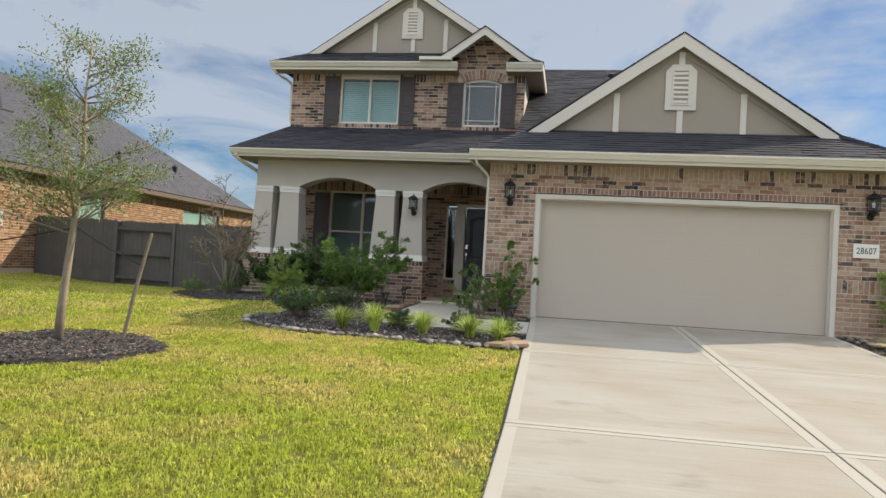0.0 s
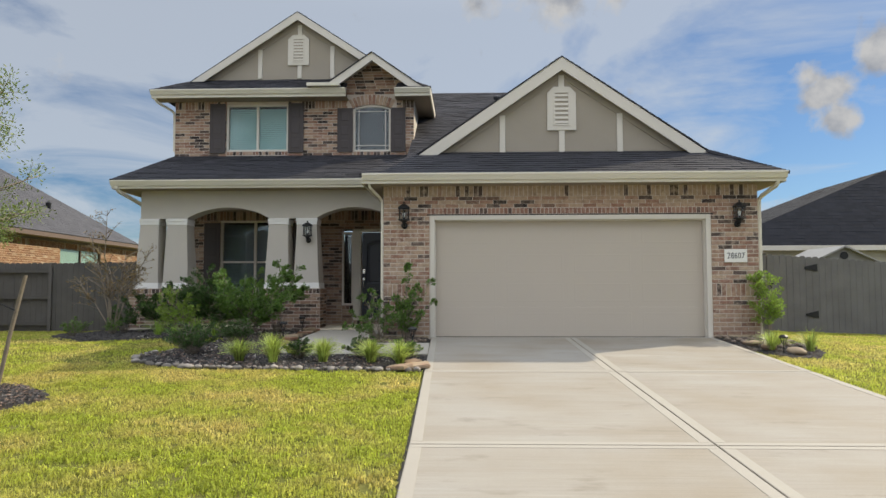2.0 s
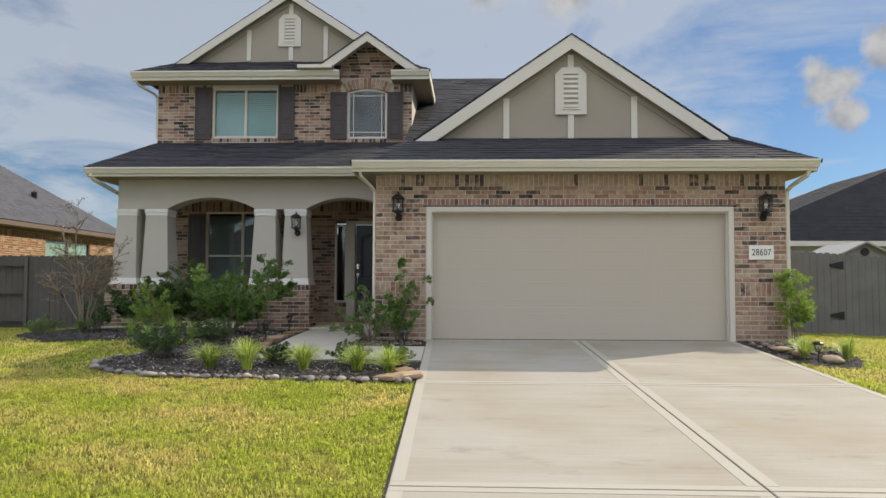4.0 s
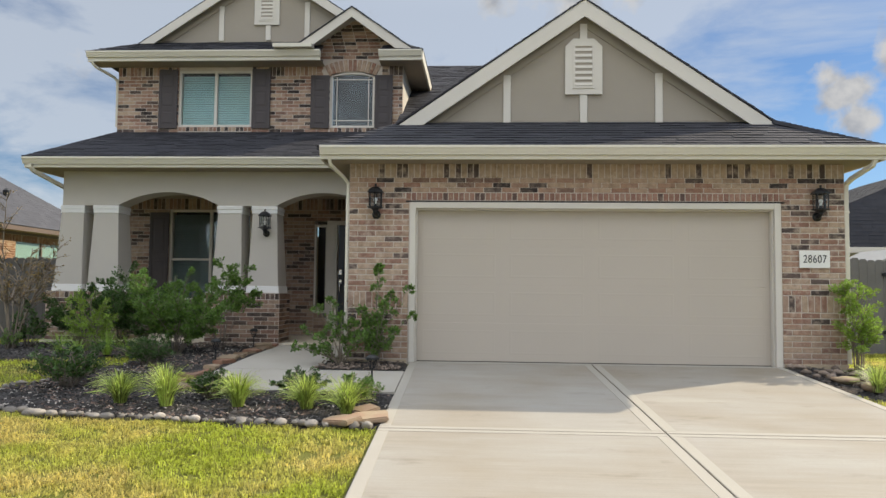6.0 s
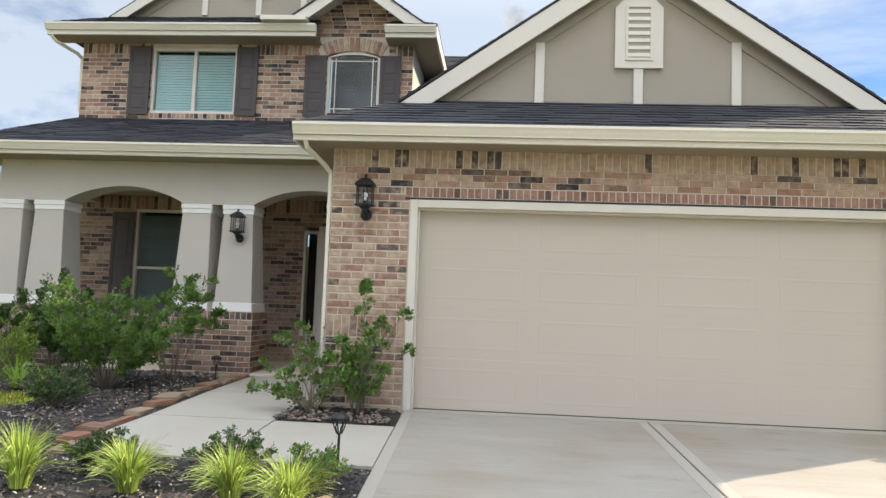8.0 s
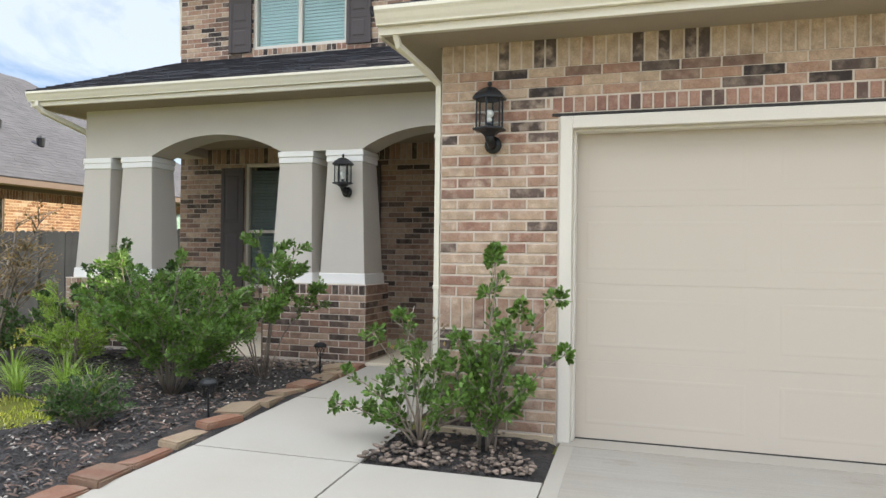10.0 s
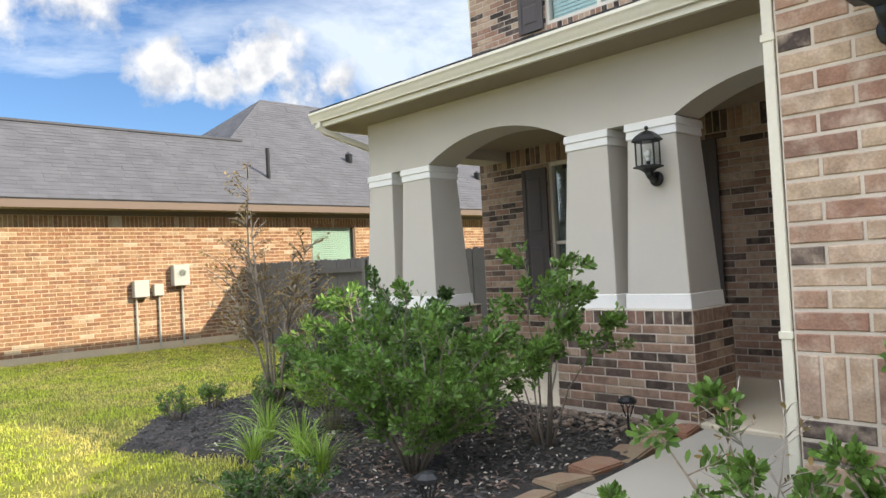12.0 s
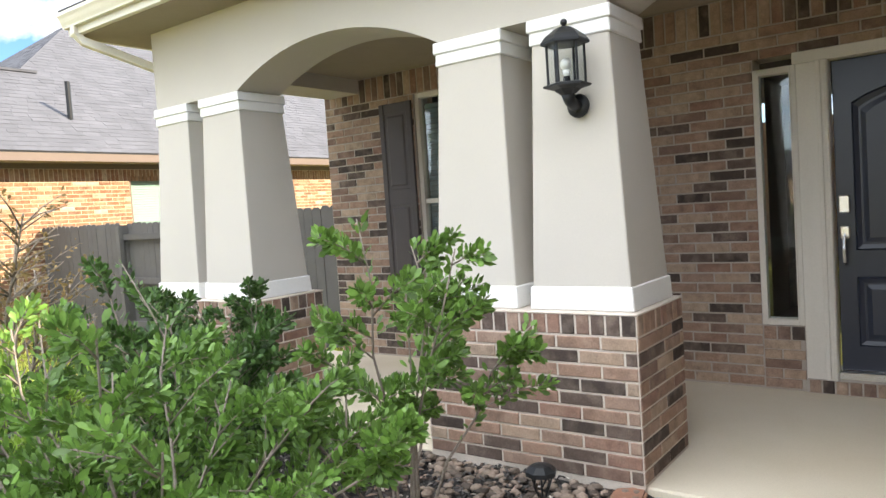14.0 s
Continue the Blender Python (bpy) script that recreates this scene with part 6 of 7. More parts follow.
chips("bark_chips", test_main, (-10.2, -2.4, -3.8, 2.9), 9000, M_CHIP, "loose dark bark chips over the bed")
chips("bark_chips", lambda x, y: test_main(x, y) and noise.noise((x * 0.8, y * 0.8, 5)) > -0.05 and x > -7.5, (-7.5, -2.4, -3.8, 2.9), 1700, M_CHIP_R, "reddish bark chips among the dark mulch")
chips("wood_flecks", lambda x, y: test_main(x, y) and x > -8.0, (-8.0, -2.4, -3.8, 2.9), 900, M_FLECK, "pale dry wood flecks on the mulch", 0.02, (0.012, 0.04))
chips("bark_chips", in_ring, (-8.7, -6.2, -7.1, -4.6), 3200, M_CHIP, "shredded bark in the tree ring", 0.032)
chips("bark_chips", in_ring, (-8.7, -6.2, -7.1, -4.6), 900, M_CHIP_R, "reddish bark in the tree ring", 0.032)
chips("bark_chips", lambda x, y: inside(BED_RIGHT, x, y), (2.5, 4.0, -2.5, 0.4), 700, M_CHIP, "dark bark in the corner bed")

# rocks: a few worn shapes, shared
ROCKS = []
for k in range(8):
    bm = bmesh.new()
    bmesh.ops.create_icosphere(bm, subdivisions=2 if k < 4 else 1, radius=1.0)
    for v in bm.verts:
        n = noise.noise(v.co * 1.1 + Vector((k * 7.3, 0, 0)))
        n2 = noise.noise(v.co * 2.7 + Vector((0, k * 5.1, 0)))
        v.co *= 1 + 0.28 * n + 0.10 * n2
        v.co.z *= 0.72
    me = bpy.data.meshes.new("rock")
    bm.to_mesh(me)
    bm.free()
    me.polygons.foreach_set("use_smooth", [True] * len(me.polygons))
    ROCKS.append(me)


def rock(name, x, y, z, s, material, parent, rng, flat=1.0):
    src = rng.choice(ROCKS[:4] if s > 0.05 else ROCKS[4:])
    key = (src.name, material.name)
    if key not in ROCK_MESH:
        c = src.copy()
        c.materials.clear()
        c.materials.append(material)
        ROCK_MESH[key] = c
    ob = new(name, ROCK_MESH[key])
    ob.parent = parent
    ob.matrix_basis = pose(x, y, z, rng.uniform(-12, 12), rng.uniform(-12, 12), rng.uniform(0, 360)) @ Matrix.Diagonal((s * rng.uniform(0.9, 1.35), s * rng.uniform(0.75, 1.0), s * rng.uniform(0.7, 1.0) * flat, 1))
    return ob


def obj_rand(m, amount):
    """Let a material vary from object to object."""
    nt = m.node_tree
    N, L = nt.nodes.new, nt.links.new
    hsv = [n for n in nt.nodes if n.bl_idname == "ShaderNodeHueSaturation"][0]
    b = nt.nodes["Principled BSDF"]
    h2 = N("ShaderNodeHueSaturation")
    oi = N("ShaderNodeObjectInfo")
    r = N("ShaderNodeMapRange"); r.inputs["To Min"].default_value, r.inputs["To Max"].default_value = 1 - amount, 1 + amount
    L(oi.outputs["Random"], r.inputs["Value"]); L(r.outputs[0], h2.inputs["Value"]); L(hsv.outputs[0], h2.inputs["Color"]); L(h2.outputs[0], b.inputs["Base Color"])


for m, a in ((M_ROCK, 0.7), (M_STONE, 0.55), (M_FLAG, 0.25), (M_FLAG_R, 0.25)):
    obj_rand(m, a)
ROCK_MESH = {}
RK = random.Random(31)
border = empty("stone_border", (0, 0, 0), "rough grey and tan stones edging the mulch bed", "stone edging")
EDGE = [(-6.50, -1.80), (-6.72, -2.15), (-6.78, -2.55), (-6.60, -2.95), (-6.25, -3.25), (-5.7, -3.45), (-4.9, -3.53), (-4.1, -3.60), (-3.3, -3.66), (-2.45, -3.72)]
d, prev = 0.0, Vector(EDGE[0])
for p in EDGE[1:]:
    p = Vector(p)
    seg = (p - prev).length
    while d < seg:
        q = prev.lerp(p, d / seg)
        s = RK.uniform(0.034, 0.068)
        rock("stone", q.x + RK.uniform(-0.02, 0.02), q.y + RK.uniform(-0.025, 0.025), ground_z(q.x, q.y) + 0.012 + RK.uniform(-0.012, 0.010), s, M_STONE, border, RK)
        d += s * 1.95
    d -= seg
    prev = p
flags = empty("flagstone_edging", (0, 0, 0), "flat tan and red sandstone slabs along the walk", "stone edging")
d = -2.3
while d < 2.25:
    l = RK.uniform(0.28, 0.46)
    y = d + l / 2
    xe = -4.98 - 0.03 * max(y, -2) if y > -1.95 else -4.75
    m = M_FLAG_R if (RK.random() < 0.45) else M_FLAG
    bm = bmesh.new()
    w = RK.uniform(0.14, 0.26)
    pts = [(-w, -l / 2 + RK.uniform(0, 0.05)), (RK.uniform(-0.01, 0.02), -l / 2 + RK.uniform(0, 0.03)), (RK.uniform(-0.01, 0.02), l / 2 - RK.uniform(0, 0.03)), (-w * 0.5, l / 2 - RK.uniform(-0.01, 0.03)), (-w, l / 2 - RK.uniform(0.02, 0.08))]
    prism(bm, pts, "z", -0.04, 0.02)
    bmesh.ops.bevel(bm, geom=bm.edges[:], offset=0.012, segments=2, affect="EDGES")
    ob = part("flagstone", bm, m, flags)
    ob.matrix_basis = pose(xe, y, ground_z(xe, y) + RK.uniform(-0.004, 0.014), RK.uniform(-5, 5), RK.uniform(-6, 6), RK.uniform(-9, 9))
    d += l * 0.97
for x, y, s, a in ((-2.55, -3.5, 0.2, 20), (-2.75, -3.62, 0.17, -30), (-2.62, -3.2, 0.14, 60), (-5.22, 2.1, 0.15, 35)):
    bm = bmesh.new()
    prism(bm, [(-s, -s * 0.6), (s * 0.8, -s * 0.7), (s, s * 0.4), (-s * 0.4, s * 0.7), (-s * 1.05, s * 0.3)], "z", -0.02, 0.03)
    bmesh.ops.bevel(bm, geom=bm.edges[:], offset=0.012, segments=2, affect="EDGES")
    ob = part("flagstone", bm, M_FLAG, flags)
    ob.matrix_basis = pose(x, y, ground_z(x, y) + 0.03, 6, -5, a)
river = empty("river_rocks", (0, 0, 0), "brown river rocks round the shrubs by the garage", "river rock")
for k in range(300):
    x, y = RK.uniform(-3.68, -2.58), RK.uniform(-0.77, -0.02)
    if RK.random() < 0.65:
        y = -0.77 + abs(RK.gauss(0, 0.22))
    if inside(BED_GAR, x, y):
        rock("rock", x, y, ground_z(x, y) + 0.012 + RK.uniform(0, 0.02), RK.uniform(0.010, 0.028), M_ROCK, river, RK, 0.8)
river2 = empty("river_rocks", (0, 0, 0), "brown river rocks at the foot of the brick pedestal", "river rock")
for k in range(260):
    x, y = RK.uniform(-6.5, -5.10), 2.5 - abs(RK.gauss(0, 0.28))
    rock("rock", x, y, ground_z(x, y) + 0.010 + RK.uniform(0, 0.018), RK.uniform(0.013, 0.040), M_ROCK, river2, RK, 0.8)
river3 = empty("river_rocks", (0, 0, 0), "brown river rocks in the corner bed", "river rock")
for k in range(60):
    x, y = RK.uniform(2.6, 3.7), RK.uniform(-1.4, -0.05)
    if inside(BED_RIGHT, x, y):
        rock("rock", x, y, ground_z(x, y) + 0.03, RK.uniform(0.03, 0.07), M_ROCK, river3, RK)
for x, y in ((2.78, -1.2), (2.85, -1.65), (3.1, -2.05)):
    rock("rock", x, y, ground_z(x, y) + 0.05, 0.15, M_FLAG, river3, RK, 0.6)


# ---------------------------------------------------------------- plants
def leaf_mesh(name, pos, direc, size, material, parent, width=0.5, rng=None):
    """Folded pointed leaves: one at each place, along its direction."""
    n = len(pos)
    r = rng.normal(size=(n, 3))
    d = direc / np.linalg.norm(direc, axis=1, keepdims=True)
    s = np.cross(d, r)
    s /= np.linalg.norm(s, axis=1, keepdims=True)
    u = np.cross(s, d)
    L = size[:, None]
    base = pos
    tip = pos + d * L + u * L * 0.05
    a = pos + d * L * 0.36 + s * L * width * 0.42 + u * L * 0.06
    b = pos + d * L * 0.36 - s * L * width * 0.42 + u * L * 0.06
    a2 = pos + d * L * 0.74 + s * L * width * 0.44 + u * L * 0.08
    b2 = pos + d * L * 0.74 - s * L * width * 0.44 + u * L * 0.08
    v = np.stack([base, a, a2, tip, b2, b], axis=1).reshape(-1, 3)
    i = np.arange(n) * 6
    f = np.concatenate([np.stack([i, i + 1, i + 2], 1), np.stack([i, i + 2, i + 3], 1), np.stack([i, i + 3, i + 4], 1), np.stack([i, i + 4, i + 5], 1)])
    me = bpy.data.meshes.new(name)
    me.vertices.add(len(v))
    me.vertices.foreach_set("co", v.astype(np.float32).ravel())
    me.loops.add(len(f) * 3)
    me.loops.foreach_set("vertex_index", f.astype(np.int32).ravel())
    me.polygons.add(len(f))
    me.polygons.foreach_set("loop_start", np.arange(0, len(f) * 3, 3, dtype=np.int32))
    me.materials.append(material)
    me.update()
    ob = new(name, me)
    ob.parent = parent
    return ob


def stems_of(rng, height, radius, count, lean=1.0, base_r=0.05, twigs=4, wander=0.12, low=0.25):
    """Curved stems with side twigs. Returns lists of point runs (stems, twigs)."""
    stems, twigs_ = [], []
    for k in range(count):
        a = 2 * math.pi * (k + rng.uniform(-0.4, 0.4)) / count
        out = radius * rng.uniform(0.2, 1.12) * lean
        h = height * rng.uniform(0.52, 1.04) * (1 - 0.25 * (out / max(radius, 1e-3)) ** 2)
        pts = []
        for i in range(6):
            t = i / 5
            r = base_r + (out - base_r) * t ** 1.2
            w = wander * t
            pts.append(np.array([r * math.cos(a) + rng.normal() * w * 0.4, r * math.sin(a) + rng.normal() * w * 0.4, h * t ** 0.9]))
        stems.append(pts)
        for j in range(twigs):
            t = rng.uniform(low, 0.97)
            i = min(4, int(t * 5))
            p = pts[i] + (pts[i + 1] - pts[i]) * (t * 5 - i)
            aa = a + rng.uniform(-1.7, 1.7)
            l = rng.uniform(0.12, 0.34) * (height + radius) * 0.5 * (1.15 - 0.5 * t)
            q = p + np.array([math.cos(aa) * l, math.sin(aa) * l, l * rng.uniform(0.2, 0.9)])
            m = (p + q) / 2 + np.array([0, 0, l * 0.08])
            twigs_.append([p, m, q])
    return stems, twigs_


def shrub(name, label, loc, height, radius, count, leaves, size, leaf_m, bark_m, seed, twigs=6, spread=0.045, category="shrub", group="", stem_r=0.009, low=0.25, width=0.5, leaf_low=0.2, up=0.4, wander=0.12, lean=1.0, limbs=()):
    rng = np.random.RandomState(seed)
    x, y = loc
    s = empty(name, (x, y, ground_z(x, y) - 0.0), label, category, group)
    stems, tw = stems_of(rng, height, radius, count, lean, twigs=twigs, wander=wander, low=low)
    for lx, ly, lz in limbs:
        run = [np.array([lx * t ** 1.3, ly * t ** 1.3, lz * t ** 0.85]) + rng.normal(size=3) * 0.012 * (t > 0) for t in (0, 0.2, 0.4, 0.6, 0.8, 1.0)]
        stems.append(run)
        for j in range(5):
            i = int(rng.randint(2, 5))
            d = rng.normal(size=3) * np.array([1, 1, 0.5]) + np.array([0, 0, 0.6])
            d *= rng.uniform(0.06, 0.15) / np.linalg.norm(d)
            tw.append([run[i], run[i] + d * 0.5, run[i] + d])
        # a leafy tuft at the tip
        for j in range(4):
            d = rng.normal(size=3) + np.array([0, 0, 0.4])
            d *= rng.uniform(0.04, 0.085) / np.linalg.norm(d)
            tw.append([run[5], run[5] + d * 0.5, run[5] + d])
    bm = bmesh.new()
    for p in stems:
        tube(bm, [tuple(q) for q in p], [stem_r * (1 - 0.13 * i) for i in range(6)], 5)
    for p in tw:
        tube(bm, [tuple(q) for q in p], [stem_r * 0.45, stem_r * 0.35, stem_r * 0.2], 4)
    part("branchwork", bm, bark_m, s, "", True)
    # leaves in small sprays along the outer wood
    runs = [(p, leaf_low) for p in stems] + [(p, 0.1) for p in tw] * 2
    pos, di = [], []
    per = max(1, leaves // len(runs))
    for p, lo in runs:
        n = len(p) - 1
        for j in range(per):
            t = lo + (1 - lo) * rng.uniform() ** 0.7
            i = min(n - 1, int(t * n))
            q = p[i] + (p[i + 1] - p[i]) * (t * n - i)
            along = p[i + 1] - p[i]
            along = along / (np.linalg.norm(along) + 1e-6)
            o = rng.normal(size=3)
            o -= along * o.dot(along)
            o /= np.linalg.norm(o) + 1e-6
            pos.append(q + o * spread * rng.uniform(0.0, 0.55))
            di.append(o * 0.9 + along * rng.uniform(0.3, 1.1) + np.array([0, 0, up * 0.8]))
    pos, di = np.array(pos), np.array(di)
    sz = size * rng.uniform(0.6, 1.25, len(pos))
    leaf_mesh("crown", pos, di, sz, leaf_m, s, width, rng)
    return s


SH = "green glossy-leaved shrub in the mulch bed"
shrub("shrub", "full bright green shrub in the mulch bed", (-6.02, 0.42), 1.30, 0.86, 22, 19000, 0.040, M_LEAF, M_BARK, 1, 9, 0.06)
shrub("shrub", "open green shrub with upright sprigs beside the brick pedestal", (-5.72, 1.42), 1.52, 0.74, 10, 6000, 0.044, M_LEAF, M_BARK, 2, 7, 0.05, low=0.45, leaf_low=0.5)
shrub("shrub", SH, (-6.95, 1.35), 1.40, 0.66, 13, 11000, 0.042, M_LEAF_K, M_BARK, 3, 8, 0.055)
shrub("shrub", SH, (-8.25, 1.75), 1.12, 0.58, 12, 8000, 0.041, M_LEAF_K, M_BARK, 4, 8, 0.055)
shrub("shrub", "light yellow-green feathery shrub", (-7.55, 0.85), 1.02, 0.40, 14, 5200, 0.045, M_LEAF_L, M_BARK, 5, 8, 0.04, width=0.25, up=0.9)
shrub("shrub", SH, (-7.6, 1.9), 1.2, 0.55, 11, 7000, 0.041, M_LEAF_K, M_BARK, 6, 7, 0.05)
shrub("shrub", "low dark green shrub beside the walk", (-5.9, -0.72), 0.42, 0.34, 24, 6000, 0.024, M_LEAF_K, M_BARK, 7, 7, 0.03)
shrub("shrub", "low dark green shrub behind the stone edging", (-6.05, -2.25), 0.52, 0.42, 24, 6500, 0.027, M_LEAF_K, M_BARK, 8, 7, 0.035)
shrub("shrub", "low dark green shrub behind the stone edging", (-4.32, -2.62), 0.28, 0.27, 24, 5200, 0.022, M_LEAF_K, M_BARK, 9, 7, 0.028)
shrub("shrub", "low dark green shrub behind the stone edging", (-3.37, -2.62), 0.31, 0.30, 26, 6000, 0.022, M_LEAF_K, M_BARK, 10, 7, 0.028)
shrub("shrub", "low dark green shrub beside the driveway", (-2.76, -2.78), 0.33, 0.19, 18, 3000, 0.022, M_LEAF, M_BARK, 11, 6, 0.028)
shrub("shrub", "low spreading shrub in river rock by the garage", (-3.42, -0.34), 0.62, 0.40, 5, 2900, 0.042, M_LEAF, M_BARK_L, 12, 6, 0.045, low=0.3, leaf_low=0.35, limbs=((-0.60, 0.0, 0.24), (-0.48, -0.12, 0.48), (-0.28, -0.1, 0.74), (0.02, -0.1, 0.66), (0.12, 0.1, 0.58), (-0.42, 0.1, 0.16), (0.22, -0.2, 0.38), (-0.16, 0.12, 0.84)))
shrub("shrub", "tall open shrub with a leafy tip by the garage door", (-2.96, -0.30), 0.75, 0.30, 5, 4200, 0.042, M_LEAF, M_BARK, 13, 6, 0.05, low=0.2, leaf_low=0.25, limbs=((0.05, 0.0, 1.30), (0.03, 0.03, 1.24), (0.44, 0.0, 1.02), (0.50, -0.02, 0.66), (0.15, -0.15, 0.80), (-0.18, -0.1, 0.74), (0.2, 0.1, 0.9), (-0.1, 0.0, 0.55), (0.28, -0.2, 0.45)))
shrub("shrub", "bright green shrub at the garage corner", (3.40, -0.28), 1.58, 0.25, 11, 4800, 0.038, M_LEAF_L, M_BARK, 15, 7, 0.06, lean=0.9)
shrub("shrub", "bare pale twigs of a dry shrub by the garage corner", (-3.52, -0.22), 1.05, 0.22, 5, 20, 0.03, M_LEAF_D, M_TWIG, 18, 4, 0.03, stem_r=0.006, low=0.4)
for k, (x, y) in enumerate(((-9.3, 0.22), (-9.6, 0.75), (-8.9, 0.95), (-9.9, 1.6))):
    shrub("shrub", "small round green shrub in the mulch", (x, y), 0.34, 0.17, 10, 900, 0.028, M_LEAF, M_BARK, 40 + k, 6, 0.03, group="small shrubs")

# slender multi-stemmed tree, half bare
cm = shrub("crape_myrtle", "half-bare multi-stemmed small tree with brownish leaves", (-9.0, 1.15), 2.5, 0.66, 9, 1900, 0.040, M_LEAF_D, M_BARK_L, 23, 20, 0.06, "tree", "", 0.016, 0.42, 0.5, 0.5, 0.3, 0.10)
shrub("shrub", "dark green suckers round the slender tree", (-8.85, 1.35), 0.85, 0.36, 10, 1900, 0.045, M_LEAF_K, M_BARK, 24, 6, 0.05)


def strap_clump(loc, height, radius, blades, material, seed, label="tuft of arching variegated strap leaves"):
    rng = np.random.RandomState(seed)
    x, y = loc
    s = empty("liriope_clump", (x, y, ground_z(x, y) + 0.02), label, "ornamental grass", "strap-leaf clumps")
    verts, faces = [], []
    for k in range(blades):
        a = rng.uniform(0, 2 * math.pi)
        h = height * rng.uniform(0.45, 1.15)
        o = radius * rng.uniform(0.08, 1.15)
        w = rng.uniform(0.0026, 0.0055)
        b = np.array([math.cos(a), math.sin(a), 0])
        sd = np.array([-math.sin(a), math.cos(a), 0])
        st = b * rng.uniform(0, 0.06)
        i0 = len(verts)
        for i in range(5):
            t = i / 4
            p = st + b * o * t ** 1.6 + np.array([0, 0, h * (1.25 * t - 0.45 * t * t - (0.25 * t ** 4 if o > radius * 0.8 else 0))])
            ww = w * (1 - t ** 2) + 0.0006
            verts += [p + sd * ww, p - sd * ww + np.array([0, 0, 0.002])]
        faces += [(i0 + 2 * i, i0 + 2 * i + 1, i0 + 2 * i + 3, i0 + 2 * i + 2) for i in range(4)]
    mesh_ob("foliage", verts, faces, material, s)


for k, (x, y, h) in enumerate(((-5.08, -3.02, 0.36), (-4.58, -3.12, 0.38), (-3.88, -3.08, 0.34), (-3.2, -3.12, 0.34), (-2.78, -3.28, 0.36))):
    strap_clump((x, y), h * (1.05 + 0.16 * ((k * 3) % 4) / 3), 0.26, 400, M_LIRIOPE, 60 + k)
for k, (x, y, h) in enumerate(((-7.7, 0.30, 0.42), (-6.9, 0.12, 0.45), (-6.5, 0.0, 0.36), (-7.2, -0.1, 0.3))):
    strap_clump((x, y), h, 0.34, 90, M_LEAF_L, 70 + k, "loose tuft of green strap leaves")
for k, (x, y, h) in enumerate(((2.85, -1.75, 0.34), (3.45, -1.75, 0.42), (3.15, -1.2, 0.3))):
    strap_clump((x, y), h, 0.28, 160, M_LIRIOPE, 80 + k)


# young oak on the lawn, with stakes and straps
def young_tree(loc):
    rng = np.random.RandomState(91)
    x, y = loc
    t = empty("young_tree", (x, y, ground_z(x, y)), "slender young oak with a sparse airy crown", "tree")
    bm = bmesh.new()
    trunk = [(0, 0, -0.05), (0.03, 0, 0.5), (0.07, 0.01, 1.0), (0.12, 0.0, 1.5), (0.16, 0.02, 2.2), (0.15, 0.0, 2.9), (0.20, 0, 3.5)]
    tube(bm, trunk, [0.056, 0.046, 0.042, 0.037, 0.025, 0.016, 0.007], 10)
    runs = []
    for k in range(44):
        f = rng.uniform(0.0, 1.0) ** 1.15
        z0 = 1.22 + 2.18 * f
        i = max(j for j in range(len(trunk)) if trunk[j][2] <= z0)
        p = np.array(trunk[i]) + (np.array(trunk[min(i + 1, 6)]) - np.array(trunk[i])) * ((z0 - trunk[i][2]) / max(0.01, trunk[min(i + 1, 6)][2] - trunk[i][2]))
        a = rng.uniform(0, 2 * math.pi)
        l = (1.12 - 0.62 * f) * rng.uniform(0.45, 1.3)
        q = p + np.array([math.cos(a) * l * 0.85, math.sin(a) * l * 0.85, l * rng.uniform(0.25, 0.75)])
        m = (p + q) / 2 + np.array([0, 0, -0.03]) + rng.normal(size=3) * 0.04
        tube(bm, [tuple(p), tuple(m), tuple(q)], [0.014, 0.009, 0.004], 5)
        runs.append([p, m, q])
        for j in range(4):
            u = rng.uniform(0.35, 1.0)
            c = p + (q - p) * u
            aa = a + rng.uniform(-1.4, 1.4)
            ll = rng.uniform(0.15, 0.42)
            e = c + np.array([math.cos(aa) * ll, math.sin(aa) * ll, ll * rng.uniform(-0.1, 0.8)])
            tube(bm, [tuple(c), tuple((c + e) / 2), tuple(e)], [0.005, 0.004, 0.002], 4)
            runs.append([c, (c + e) / 2, e])
    part("trunk", bm, M_BARK_L, t, "grey-brown trunk and branches", True)
    pos, di = [], []
    for p in runs:
        for j in range(62):
            u = rng.uniform(0.25, 1.06)
            i = 0 if u < 0.5 else 1
            q = p[i] + (p[i + 1] - p[i]) * (u * 2 - i)
            o = rng.normal(size=3)
            pos.append(q + o * 0.05)
            di.append(o + np.array([0, 0, 0.2]))
    pos, di = np.array(pos), np.array(di)
    leaf_mesh("crown", pos, di, 0.037 * rng.uniform(0.6, 1.3, len(pos)), M_LEAF_T, t, 0.42, rng)
    return t


young_tree((-7.71, -5.55))


def stake(x, y, dx, dy, h):
    z = ground_z(x, y)
    bm = bmesh.new()
    tube(bm, [(x, y, z - 0.1), (x + dx * 0.5, y + dy * 0.5, z + h * 0.5), (x + dx, y + dy, z + h)], [0.022, 0.023, 0.02], 8)
    return tagged(part("tree_stake", bm, M_STAKE), "weathered wooden tree stake leaning in the lawn", "stake", "tree stakes")


stake(-7.12, -5.22, 0.28, 0.05, 1.30)
stake(-8.75, -6.15, -0.15, 0.0, 1.35)
for a, b in (((-7.60, -5.54, 1.05), (-6.92, -5.19, 0.62)), ((-7.61, -5.57, 1.02), (-8.85, -6.15, 0.72))):
    bm = bmesh.new()
    tube(bm, [a, ((a[0] + b[0]) / 2, (a[1] + b[1]) / 2, (a[2] + b[2]) / 2 - 0.02), b], 0.008, 6)
    tagged(part("tree_strap", bm, M_BLACK), "dark strap tying the young tree to its stake", "strap", "tree straps")


